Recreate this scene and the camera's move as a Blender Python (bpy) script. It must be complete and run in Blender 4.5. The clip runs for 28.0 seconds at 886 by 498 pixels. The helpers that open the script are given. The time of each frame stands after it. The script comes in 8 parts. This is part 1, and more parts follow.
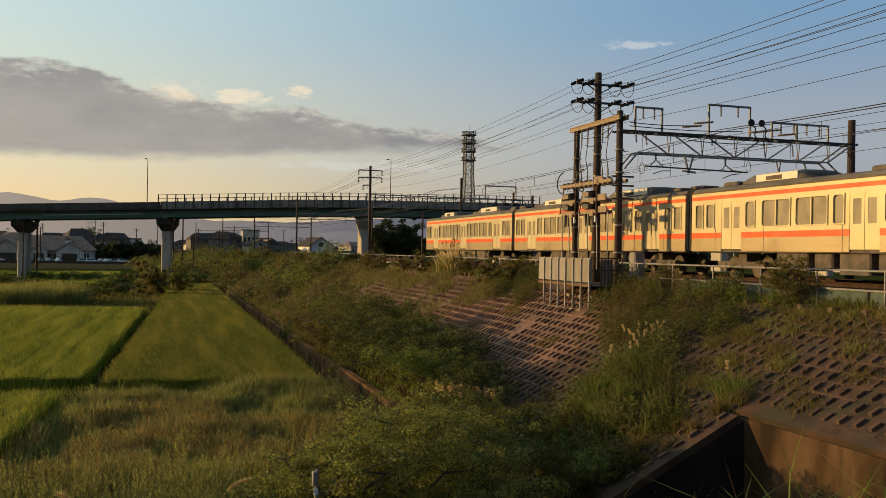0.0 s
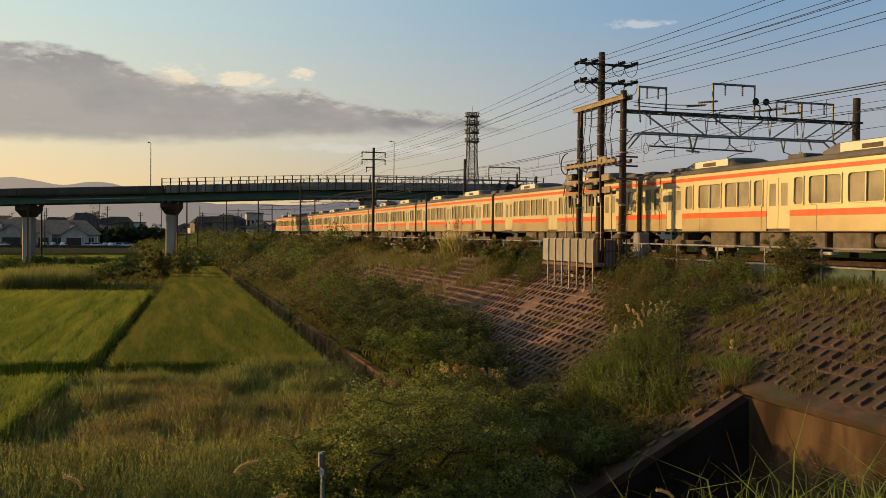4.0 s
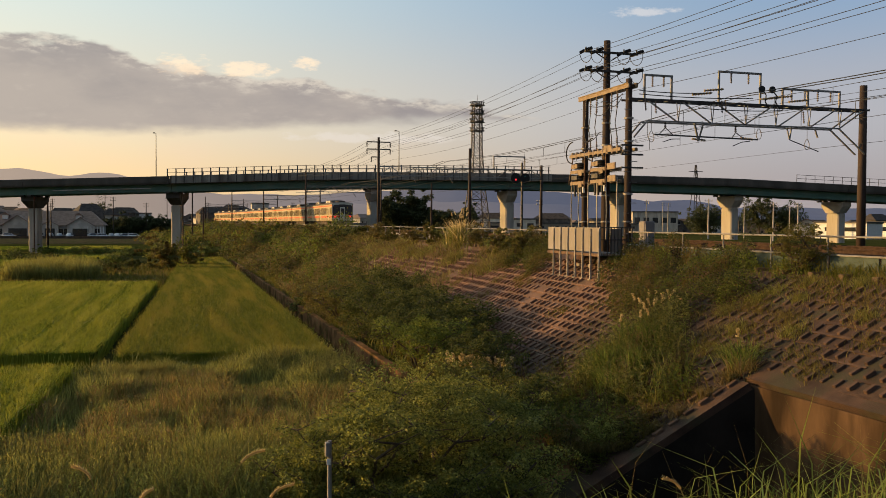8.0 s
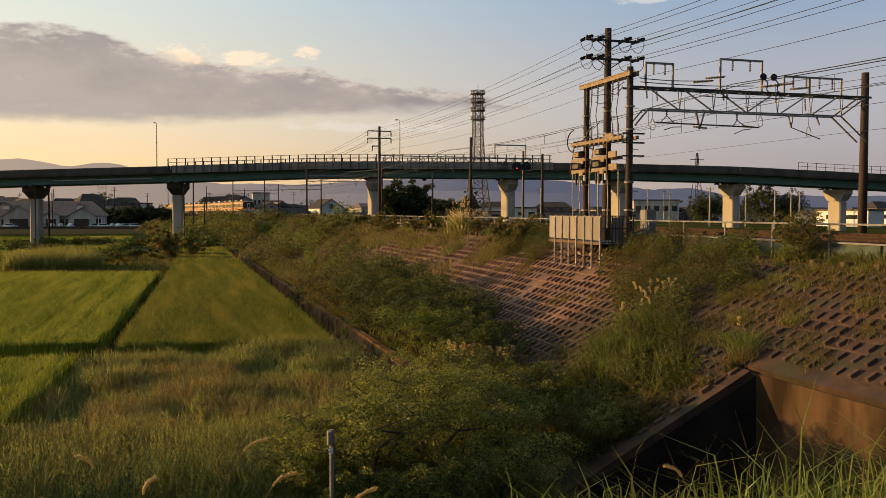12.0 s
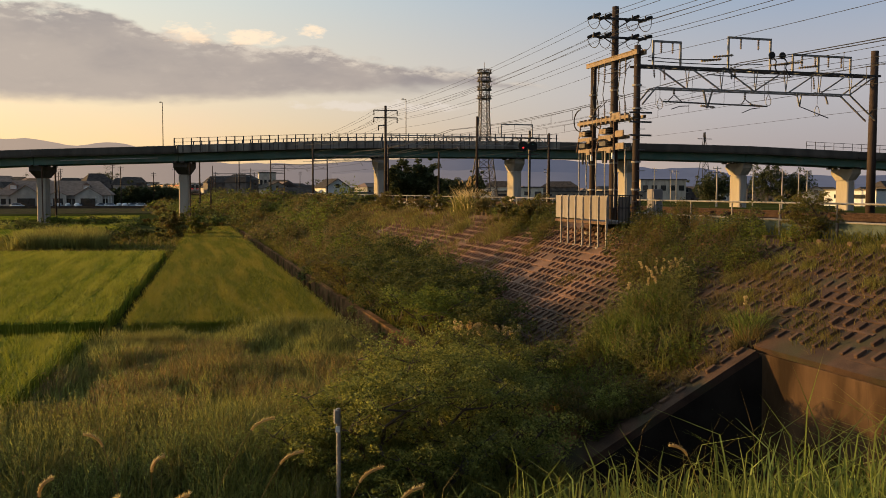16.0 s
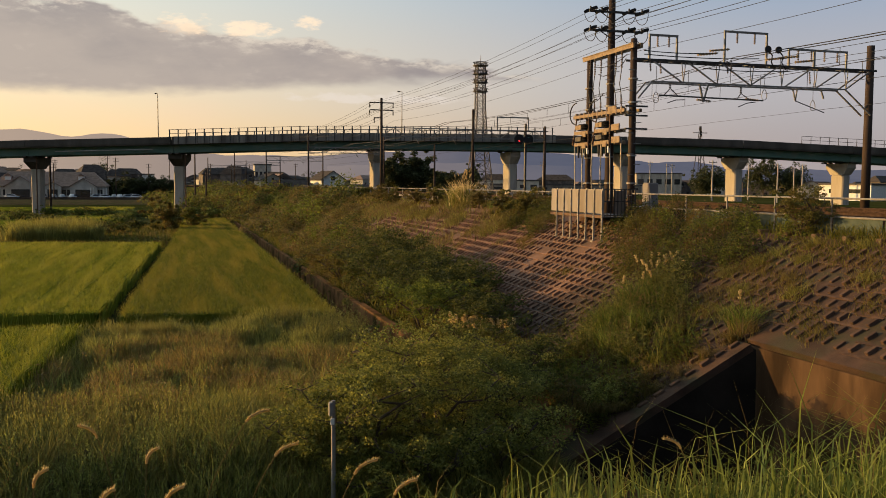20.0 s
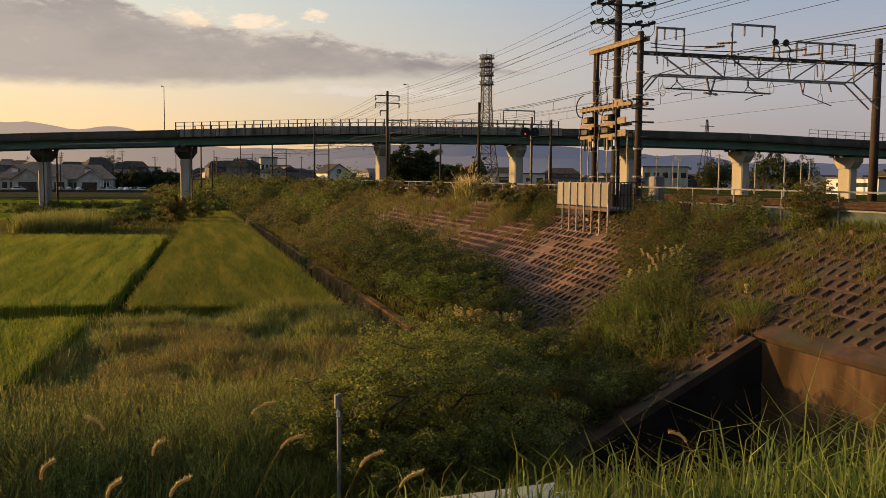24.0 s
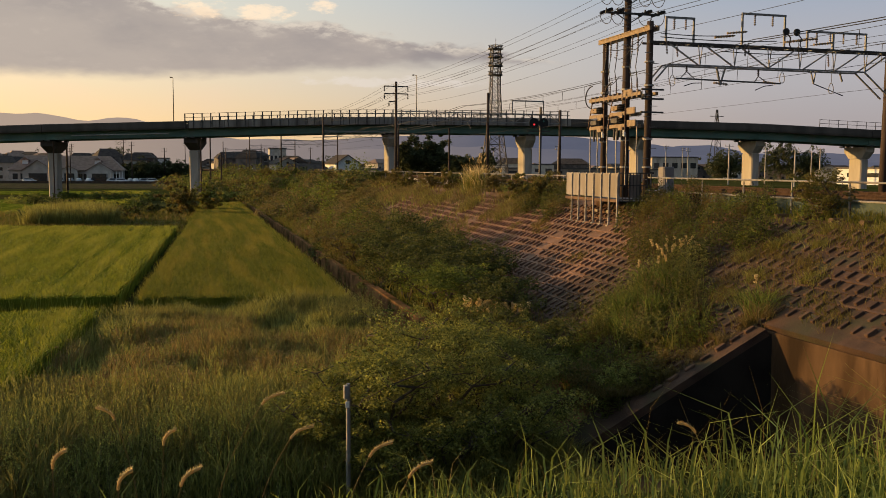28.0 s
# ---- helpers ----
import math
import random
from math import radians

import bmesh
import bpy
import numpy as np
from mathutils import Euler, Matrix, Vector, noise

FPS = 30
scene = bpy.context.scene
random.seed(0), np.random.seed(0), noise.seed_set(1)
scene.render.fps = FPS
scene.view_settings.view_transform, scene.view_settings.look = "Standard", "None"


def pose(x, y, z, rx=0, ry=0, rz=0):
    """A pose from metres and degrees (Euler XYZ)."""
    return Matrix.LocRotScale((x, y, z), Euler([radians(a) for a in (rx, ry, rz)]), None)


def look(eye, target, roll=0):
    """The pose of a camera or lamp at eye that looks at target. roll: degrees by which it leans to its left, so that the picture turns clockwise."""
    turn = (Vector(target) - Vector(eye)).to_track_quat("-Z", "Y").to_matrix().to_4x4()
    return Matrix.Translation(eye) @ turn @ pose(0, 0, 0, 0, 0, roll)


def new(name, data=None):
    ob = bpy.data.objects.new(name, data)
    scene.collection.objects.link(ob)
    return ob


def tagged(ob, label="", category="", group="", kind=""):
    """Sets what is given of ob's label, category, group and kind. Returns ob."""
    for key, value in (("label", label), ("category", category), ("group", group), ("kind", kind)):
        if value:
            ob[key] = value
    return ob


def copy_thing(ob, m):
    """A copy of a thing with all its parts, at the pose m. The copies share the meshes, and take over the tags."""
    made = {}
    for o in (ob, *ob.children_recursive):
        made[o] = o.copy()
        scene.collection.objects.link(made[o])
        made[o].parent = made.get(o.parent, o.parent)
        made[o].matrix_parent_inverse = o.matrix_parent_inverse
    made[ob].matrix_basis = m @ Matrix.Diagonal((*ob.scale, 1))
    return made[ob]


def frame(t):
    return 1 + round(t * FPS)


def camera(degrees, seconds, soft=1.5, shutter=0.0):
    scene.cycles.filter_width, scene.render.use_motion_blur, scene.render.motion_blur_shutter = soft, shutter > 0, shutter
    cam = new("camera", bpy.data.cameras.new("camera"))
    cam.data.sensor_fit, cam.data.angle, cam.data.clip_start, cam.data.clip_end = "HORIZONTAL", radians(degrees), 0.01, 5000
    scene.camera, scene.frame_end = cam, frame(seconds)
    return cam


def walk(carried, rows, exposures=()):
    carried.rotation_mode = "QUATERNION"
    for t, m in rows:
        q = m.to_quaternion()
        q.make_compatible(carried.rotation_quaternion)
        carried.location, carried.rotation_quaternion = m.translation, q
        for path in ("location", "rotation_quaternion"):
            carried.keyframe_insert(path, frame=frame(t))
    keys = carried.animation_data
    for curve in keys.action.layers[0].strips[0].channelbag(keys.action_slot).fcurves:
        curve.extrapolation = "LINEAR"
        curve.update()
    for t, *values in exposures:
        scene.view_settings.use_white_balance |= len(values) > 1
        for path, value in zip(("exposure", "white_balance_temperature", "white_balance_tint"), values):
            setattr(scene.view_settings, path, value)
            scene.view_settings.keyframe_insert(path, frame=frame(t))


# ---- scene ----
cam = camera(51.8, 28.0, soft=0.85)
EYE_Z = 0.8
# seconds, tilt, lean and heading of the camera, which stands on the bank
VIEW = [
    (0, 90.22, -0.99, -16.98), (0.5, 90.00, -0.97, -16.78), (1, 89.72, -0.81, -16.59), (1.5, 89.49, -0.75, -16.42), (2, 89.49, -0.77, -16.29),
    (2.5, 89.41, -0.70, -16.27), (3, 89.22, -0.58, -16.52), (3.5, 89.15, -0.58, -16.74), (5.5, 88.60, -0.54, -16.63), (6, 88.40, -0.37, -16.73),
    (6.5, 88.24, -0.37, -16.67), (7, 88.29, -0.38, -16.59), (7.5, 88.44, -0.41, -16.50), (8, 88.40, -0.37, -16.40), (8.5, 88.29, -0.34, -16.30),
    (9, 88.16, -0.33, -16.16), (9.5, 87.92, -0.29, -15.99), (10, 87.78, -0.25, -15.94), (10.5, 87.77, -0.22, -15.97), (11, 87.82, -0.28, -16.17),
    (11.5, 87.86, -0.22, -16.38), (12, 87.71, -0.17, -16.33), (12.5, 87.47, -0.14, -16.23), (14.5, 87.08, -0.32, -16.07), (15, 86.94, -0.30, -15.99),
    (15.5, 86.73, -0.24, -15.96), (16, 86.43, -0.17, -15.94), (16.5, 86.19, -0.01, -16.02), (17, 86.11, 0.03, -16.13), (17.5, 86.05, -0.08, -16.14),
    (18, 86.02, -0.25, -16.14), (18.5, 85.99, -0.42, -16.12), (19, 85.87, -0.47, -16.06), (19.5, 85.87, -0.44, -16.07), (20, 85.98, -0.43, -16.21),
    (20.5, 85.88, -0.46, -16.16), (21, 85.69, -0.38, -16.15), (21.5, 85.56, -0.36, -16.03), (23.5, 85.49, -0.42, -15.82), (24, 85.55, -0.50, -15.84),
    (24.5, 85.54, -0.50, -15.81), (25, 85.51, -0.56, -15.79), (25.5, 85.56, -0.56, -15.69), (26, 85.55, -0.53, -15.56), (26.5, 85.36, -0.59, -15.49),
    (27, 85.26, -0.58, -15.47), (27.5, 85.11, -0.49, -15.36), (28, 84.97, -0.42, -15.29)]
walk(cam, [(t, pose(0, 0, EYE_Z, rx, ry, rz)) for t, rx, ry, rz in VIEW],
     exposures=[(0.0, 0.08, 6200, 4), (3.0, 0.08, 6250, 4), (8.0, 0.3, 6650, 10), (17.0, 0.3, 6800, 12), (28.0, 0.25, 6750, 12)])

# ---- world and sun ----
SUN_AZ, SUN_EL = 60.0, 8.5          # degrees to the left of the track's direction, and above the horizon


def build_world():
    w = bpy.data.worlds.new("world")
    scene.world = w
    w.use_nodes = True
    nt = w.node_tree
    nt.nodes.clear()
    N, L = nt.nodes.new, nt.links.new

    def math_node(op, a, b=None, c=None):
        n = N("ShaderNodeMath")
        n.operation = op
        for i, v in enumerate((a, b, c)):
            if v is None:
                continue
            if isinstance(v, (int, float)):
                n.inputs[i].default_value = v
            else:
                L(v, n.inputs[i])
        return n.outputs[0]

    def ramp(v, a, b, lo=0.0, hi=1.0):
        n = N("ShaderNodeMapRange")
        n.interpolation_type = "SMOOTHSTEP"
        L(v, n.inputs[0])
        for i, x in zip((1, 2, 3, 4), (a, b, lo, hi)):
            if isinstance(x, (int, float)):
                n.inputs[i].default_value = x
            else:
                L(x, n.inputs[i])
        return n.outputs[0]

    def mix(f, a, b):
        n = N("ShaderNodeMix")
        n.data_type = "RGBA"
        for i, v in ((0, f), (6, a), (7, b)):
            if isinstance(v, tuple):
                n.inputs[i].default_value = (*v, 1)
            elif isinstance(v, (int, float)):
                n.inputs[i].default_value = v
            else:
                L(v, n.inputs[i])
        return n.outputs[2]

    sky = N("ShaderNodeTexSky")
    sky.sky_type = "NISHITA"
    sky.sun_disc = False
    sky.sun_elevation = radians(SUN_EL)
    sky.sun_rotation = radians(-SUN_AZ)
    sky.air_density, sky.dust_density, sky.ozone_density = 1.0, 1.6, 1.0
    co = N("ShaderNodeTexCoord").outputs["Generated"]
    sep = N("ShaderNodeSeparateXYZ")
    L(co, sep.inputs[0])
    x, y, z = sep.outputs
    az = math_node("MULTIPLY", math_node("ARCTAN2", x, y), 57.2958)
    el = math_node("MULTIPLY", math_node("ARCSINE", z), 57.2958)
    comb = N("ShaderNodeCombineXYZ")
    L(az, comb.inputs[0])
    L(math_node("MULTIPLY", el, 2.6), comb.inputs[1])

    def cloud_noise(scale, detail, rough, shift=0.0):
        n = N("ShaderNodeTexNoise")
        n.noise_dimensions = "3D"
        m = N("ShaderNodeMapping")
        m.inputs["Location"].default_value = (shift, shift * 0.7, shift)
        L(comb.outputs[0], m.inputs[0])
        L(m.outputs[0], n.inputs["Vector"])
        n.inputs["Scale"].default_value = scale
        n.inputs["Detail"].default_value = detail
        n.inputs["Roughness"].default_value = rough
        return n.outputs[0]
    def stops(v, lo, hi, pts):
        """A height in degrees that follows the azimuth through a few stops."""
        r = N("ShaderNodeValToRGB")
        n = N("ShaderNodeMapRange")
        L(v, n.inputs[0])
        n.inputs[1].default_value, n.inputs[2].default_value = lo, hi
        L(n.outputs[0], r.inputs[0])
        while len(r.color_ramp.elements) < len(pts):
            r.color_ramp.elements.new(0.5)
        for e, (a, h) in zip(r.color_ramp.elements, pts):
            e.position = (a - lo) / (hi - lo)
            e.color = (h / 16, h / 16, h / 16, 1)
        return math_node("MULTIPLY", r.outputs[0], 16.0)
    n1, n2 = cloud_noise(0.32, 5, 0.52), cloud_noise(0.10, 5, 0.55, 7.3)
    n3, n4 = cloud_noise(0.75, 7, 0.62, 3.1), cloud_noise(0.055, 6, 0.6, 11.0)
    # the long grey bank: a billowing top that falls towards the right, a level foot
    wob = math_node("MULTIPLY_ADD", n1, 2.0, -1.0)
    top = stops(az, -40, 26, [(-40, 9.0), (-16, 10.4), (-9, 10.6), (-4.5, 10.6), (0.5, 9.2), (6, 9.1), (10, 8.5), (15, 7.9), (20.5, 7.15), (26, 6.4)])
    top = math_node("ADD", top, wob)
    foot = math_node("ADD", stops(az, -40, 26, [(-40, 5.0), (-6, 5.0), (0, 5.2), (10, 5.85), (20, 6.3), (26, 6.4)]), math_node("MULTIPLY_ADD", n1, 1.1, -0.55))
    over = math_node("SUBTRACT", top, el)
    band = math_node("MULTIPLY", ramp(over, 0.0, 0.45), ramp(math_node("SUBTRACT", el, foot), -0.15, 0.75))
    band = math_node("MULTIPLY", band, ramp(az, 20, 25, 1.0, 0.0))
    band = math_node("MULTIPLY", band, ramp(az, -70, -40))
    rim = math_node("MULTIPLY", band, math_node("MULTIPLY", ramp(over, 1.3, 0.15), ramp(n3, 0.40, 0.62)))

    def puff(a, e, ra, re):
        """One small lit cloud at azimuth a and height e."""
        da = math_node("DIVIDE", math_node("SUBTRACT", az, a), ra)
        de = math_node("DIVIDE", math_node("SUBTRACT", el, e), re)
        r = math_node("ADD", math_node("MULTIPLY", da, da), math_node("MULTIPLY", de, de))
        r = math_node("ADD", r, math_node("MULTIPLY_ADD", n3, 5.5, -2.6))
        return ramp(r, 1.35, 0.0)
    puffs = math_node("MAXIMUM", puff(0.5, 9.35, 1.7, 0.6), math_node("MAXIMUM", puff(4.3, 9.2, 1.8, 0.5), puff(7.8, 9.7, 0.9, 0.4)))
    wisp = math_node("MULTIPLY", math_node("MAXIMUM", puff(28.5, 12.8, 2.0, 0.3), math_node("MULTIPLY", puff(12.0, 5.3, 5.0, 0.35), 0.7)), 0.5)
    veil = math_node("MULTIPLY", ramp(n2, 0.42, 0.75), ramp(el, 9.0, 3.5))
    sky_c = N("ShaderNodeMix")
    sky_c.data_type, sky_c.blend_type = "RGBA", "MULTIPLY"
    sky_c.inputs[0].default_value = 1.0
    L(sky.outputs[0], sky_c.inputs[6])
    sky_c.inputs[7].default_value = (SKY_GAIN, SKY_GAIN, SKY_GAIN, 1)
    # evening haze: warm towards the sun, lavender away from it, thinning upwards
    off = math_node("ABSOLUTE", math_node("ADD", az, SUN_AZ - 6.0))
    warm = ramp(off, 95.0, 30.0)
    low = mix(warm, (0.33, 0.295, 0.315), (1.06, 0.70, 0.26))
    mid = mix(warm, (0.375, 0.375, 0.42), (0.84, 0.74, 0.52))
    high = mix(warm, (0.20, 0.32, 0.49), (0.66, 0.76, 0.71))
    haze = mix(ramp(el, 1.0, 7.0), low, mid)
    haze = mix(ramp(el, 6.0, 15.0), haze, high)
    # the half of the sky away from the sun is dimmer
    dim = ramp(off, 96.0, 155.0, 1.0, 0.32)
    base = mix(ramp(el, 88.0, 14.0, 0.3, 0.9), sky_c.outputs[2], haze)
    base = mix(dim, (0.0, 0.0, 0.0), base)
    base = mix(math_node("MULTIPLY", veil, 0.35), base, mix(warm, (0.38, 0.36, 0.40), (0.95, 0.66, 0.42)))
    grey = mix(ramp(n4, 0.35, 0.66), (0.235, 0.215, 0.225), (0.37, 0.325, 0.30))
    grey = mix(math_node("MULTIPLY", ramp(n3, 0.52, 0.8), 0.28), grey, (0.50, 0.44, 0.39))
    base = mix(math_node("MULTIPLY", band, 0.90), base, grey)
    base = mix(math_node("MULTIPLY", rim, 0.5), base, (0.88, 0.80, 0.66))
    base = mix(math_node("MULTIPLY", puffs, 0.7), base, (0.93, 0.74, 0.53))
    base = mix(wisp, base, (0.72, 0.68, 0.66))
    bg = N("ShaderNodeBackground")
    L(base, bg.inputs[0])
    bg.inputs[1].default_value = 1.0
    out = N("ShaderNodeOutputWorld")
    L(bg.outputs[0], out.inputs[0])


SKY_GAIN = 0.14
build_world()
sun = new("sun", bpy.data.lights.new("sun", "SUN"))
sun.data.energy, sun.data.angle, sun.data.color = 5.0, radians(0.6), (1.0, 0.605, 0.205)
_a, _e = radians(SUN_AZ), radians(SUN_EL)
sun.matrix_world = look((-math.sin(_a) * math.cos(_e) * 200, math.cos(_a) * math.cos(_e) * 200, math.sin(_e) * 200), (0, 0, 0))


# ---- materials ----
def material(name, col, col2=None, rough=0.8, metal=0.0, scale=3.0, fine=40.0, bump=0.15, per="", spec=0.25, stretch=(1, 1, 1), stain=None, stain_scale=0.6):
    """Two-scale noise between two colours, fine relief; per: 'object' or 'island' adds variation piece by piece."""
    m = bpy.data.materials.new(name)
    m.use_nodes = True
    nt = m.node_tree
    N, L = nt.nodes.new, nt.links.new
    p = nt.nodes["Principled BSDF"]
    p.inputs["Metallic"].default_value = metal
    p.inputs["Specular IOR Level"].default_value = spec
    co = N("ShaderNodeTexCoord").outputs["Object"]
    mp = N("ShaderNodeMapping")
    mp.inputs["Scale"].default_value = stretch
    L(co, mp.inputs[0])

    def nz(s, d=4):
        n = N("ShaderNodeTexNoise")
        n.inputs["Scale"].default_value, n.inputs["Detail"].default_value = s, d
        L(mp.outputs[0], n.inputs["Vector"])
        return n.outputs[0]
    big, small = nz(scale), nz(fine)
    mx = N("ShaderNodeMix")
    mx.data_type = "RGBA"
    add = N("ShaderNodeMath")
    add.operation = "MULTIPLY_ADD"
    L(small, add.inputs[0])
    add.inputs[1].default_value = 0.5
    sub = N("ShaderNodeMapRange")
    L(big, sub.inputs[0])
    for i, v in zip((1, 2, 3, 4), (0.35, 0.65, -0.25, 0.75)):
        sub.inputs[i].default_value = v
    L(sub.outputs[0], add.inputs[2])
    fac = add.outputs[0]
    if per:
        src = N("ShaderNodeObjectInfo").outputs["Random"] if per == "object" else N("ShaderNodeNewGeometry").outputs["Random Per Island"]
        a2 = N("ShaderNodeMath")
        a2.operation = "MULTIPLY_ADD"
        L(src, a2.inputs[0])
        a2.inputs[1].default_value = 0.7
        sh = N("ShaderNodeMath")
        sh.operation = "SUBTRACT"
        L(fac, sh.inputs[0])
        sh.inputs[1].default_value = 0.35
        L(sh.outputs[0], a2.inputs[2])
        fac = a2.outputs[0]
    L(fac, mx.inputs[0])
    mx.clamp_factor = True
    mx.inputs[6].default_value = (*col, 1)
    mx.inputs[7].default_value = (*(col2 or tuple(min(1, c * 1.35) for c in col)), 1)
    colour = mx.outputs[2]
    if stain:
        st = N("ShaderNodeMapRange")
        L(nz(stain_scale, 6), st.inputs[0])
        st.inputs[1].default_value, st.inputs[2].default_value = 0.5, 0.68
        m2 = N("ShaderNodeMix")
        m2.data_type = "RGBA"
        L(st.outputs[0], m2.inputs[0])
        L(colour, m2.inputs[6])
        m2.inputs[7].default_value = (*stain, 1)
        colour = m2.outputs[2]
    L(colour, p.inputs["Base Color"])
    rr = N("ShaderNodeMapRange")
    L(small, rr.inputs[0])
    rr.inputs[3].default_value, rr.inputs[4].default_value = max(0.02, rough - 0.12), min(1, rough + 0.12)
    L(rr.outputs[0], p.inputs["Roughness"])
    if bump:
        bp = N("ShaderNodeBump")
        bp.inputs["Strength"].default_value = bump
        bp.inputs["Distance"].default_value = 0.02
        L(small, bp.inputs["Height"])
        L(bp.outputs[0], p.inputs["Normal"])
    return m


def leaf_material(name, a, b, c=None, glow=0.45, scale=0.25, stretch=(1, 1, 1)):
    """Foliage: colour changes from leaf to leaf and in drifts; part of the light passes through."""
    m = bpy.data.materials.new(name)
    m.use_nodes = True
    nt = m.node_tree
    nt.nodes.clear()
    N, L = nt.nodes.new, nt.links.new
    rnd = N("ShaderNodeNewGeometry").outputs["Random Per Island"]
    co = N("ShaderNodeTexCoord").outputs["Object"]
    nz = N("ShaderNodeTexNoise")
    nz.inputs["Scale"].default_value, nz.inputs["Detail"].default_value = scale, 3
    mp = N("ShaderNodeMapping")
    mp.inputs["Scale"].default_value = stretch
    L(co, mp.inputs[0])
    L(mp.outputs[0], nz.inputs["Vector"])
    mx = N("ShaderNodeMix")
    mx.data_type = "RGBA"
    L(rnd, mx.inputs[0])
    mx.inputs[6].default_value, mx.inputs[7].default_value = (*a, 1), (*b, 1)
    col = mx.outputs[2]
    if c:
        mr = N("ShaderNodeMapRange")
        L(nz.outputs[0], mr.inputs[0])
        mr.inputs[1].default_value, mr.inputs[2].default_value = 0.45, 0.66
        m2 = N("ShaderNodeMix")
        m2.data_type = "RGBA"
        L(mr.outputs[0], m2.inputs[0])
        L(col, m2.inputs[6])
        m2.inputs[7].default_value = (*c, 1)
        col = m2.outputs[2]
    p = N("ShaderNodeBsdfPrincipled")
    p.inputs["Roughness"].default_value = 0.5
    p.inputs["Specular IOR Level"].default_value = 0.15
    t = N("ShaderNodeBsdfTranslucent")
    L(col, p.inputs["Base Color"])
    L(col, t.inputs[0])
    ms = N("ShaderNodeMixShader")
    ms.inputs[0].default_value = glow
    L(p.outputs[0], ms.inputs[1])
    L(t.outputs[0], ms.inputs[2])
    o = N("ShaderNodeOutputMaterial")
    L(ms.outputs[0], o.inputs[0])
    return m


def glass_material(name, tint=(0.10, 0.10, 0.09), rough=0.08):
    m = material(name, tint, rough=rough, spec=0.8, bump=0.0, scale=1.0)
    return m


def glow_material(name, col, strength):
    m = bpy.data.materials.new(name)
    m.use_nodes = True
    p = m.node_tree.nodes["Principled BSDF"]
    p.inputs["Base Color"].default_value = (*col, 1)
    p.inputs["Emission Color"].default_value = (*col, 1)
    p.inputs["Emission Strength"].default_value = strength
    return m


SOIL = material("soil", (0.055, 0.045, 0.03), (0.10, 0.085, 0.05), scale=0.4, fine=12, bump=0.5, spec=0.0, stain=(0.05, 0.07, 0.02))
MEADOW = material("meadow", (0.03, 0.04, 0.01), (0.065, 0.065, 0.02), scale=0.15, fine=5, bump=0.6, spec=0.0, stain=(0.085, 0.08, 0.03), stain_scale=0.05)
RICE_SHEET = material("rice_canopy", (0.085, 0.11, 0.012), (0.155, 0.17, 0.02), scale=0.5, fine=9, bump=1.0, stretch=(3.0, 0.35, 1), spec=0.0, stain=(0.19, 0.20, 0.025), stain_scale=0.25)
RICE_OLD = material("rice_canopy_ripe", (0.085, 0.10, 0.012), (0.145, 0.145, 0.02), scale=0.5, fine=9, bump=1.0, stretch=(3.0, 0.35, 1), spec=0.0, stain=(0.21, 0.19, 0.03), stain_scale=0.25)
FACING = material("concrete_facing", (0.085, 0.046, 0.031), (0.185, 0.102, 0.068), scale=0.4, fine=25, bump=0.6, stain=(0.07, 0.046, 0.03), stain_scale=0.22)
FACING_DARK = material("dark_concrete_facing", (0.034, 0.019, 0.013), (0.086, 0.048, 0.032), scale=1.4, fine=35, bump=1.0, stain=(0.045, 0.04, 0.02), stain_scale=0.9)
# block tones lie above their slab's: the sunlit edges are painted in
FACING_BLOCK = material("concrete_block", (0.12, 0.064, 0.042), (0.23, 0.125, 0.082), scale=1.5, fine=30, bump=0.4, per="island")
FACING_BLOCK_DARK = material("dark_concrete_block", (0.05, 0.028, 0.019), (0.125, 0.072, 0.048), scale=1.5, fine=30, bump=0.4, per="object")
CONCRETE = material("concrete", (0.20, 0.165, 0.13), (0.30, 0.25, 0.20), scale=0.7, fine=18, bump=0.2, stain=(0.20, 0.18, 0.16), stretch=(1, 1, 0.35))
CONCRETE_OLD = material("old_concrete", (0.075, 0.047, 0.029), (0.125, 0.08, 0.05), scale=0.9, fine=14, bump=0.3, stain=(0.045, 0.033, 0.024), stretch=(1, 1, 0.3))
HEAD_CONC = material("streaked_concrete", (0.044, 0.026, 0.015), (0.10, 0.06, 0.035), scale=1.3, fine=12, bump=0.5, spec=0.05, stain=(0.024, 0.015, 0.009), stain_scale=1.1, stretch=(1, 1, 0.32))
BARE_SOIL = material("bare_soil", (0.13, 0.07, 0.036), (0.25, 0.14, 0.07), scale=1.2, fine=15, bump=0.8, spec=0.0, stain=(0.06, 0.045, 0.02), stain_scale=0.8)
GREEN_MESH = material("green_mesh", (0.045, 0.065, 0.055), (0.08, 0.105, 0.09), scale=2.0, fine=60, bump=0.3)
ASPHALT = material("asphalt", (0.045, 0.045, 0.047), (0.07, 0.07, 0.07), scale=0.5, fine=60, bump=0.3)
BALLAST = material("ballast", (0.022, 0.014, 0.011), (0.05, 0.032, 0.024), scale=4, fine=30, bump=1.0, spec=0.0)
RAIL_STEEL = material("rail_steel", (0.035, 0.02, 0.014), (0.07, 0.042, 0.03), rough=0.8, metal=0.1, scale=5, spec=0.1)
SLEEPER = material("sleeper_concrete", (0.07, 0.05, 0.04), (0.12, 0.09, 0.07), scale=4)
RUST = material("rusty_steel", (0.075, 0.042, 0.03), (0.13, 0.075, 0.05), rough=0.65, metal=0.3, scale=3, fine=30)
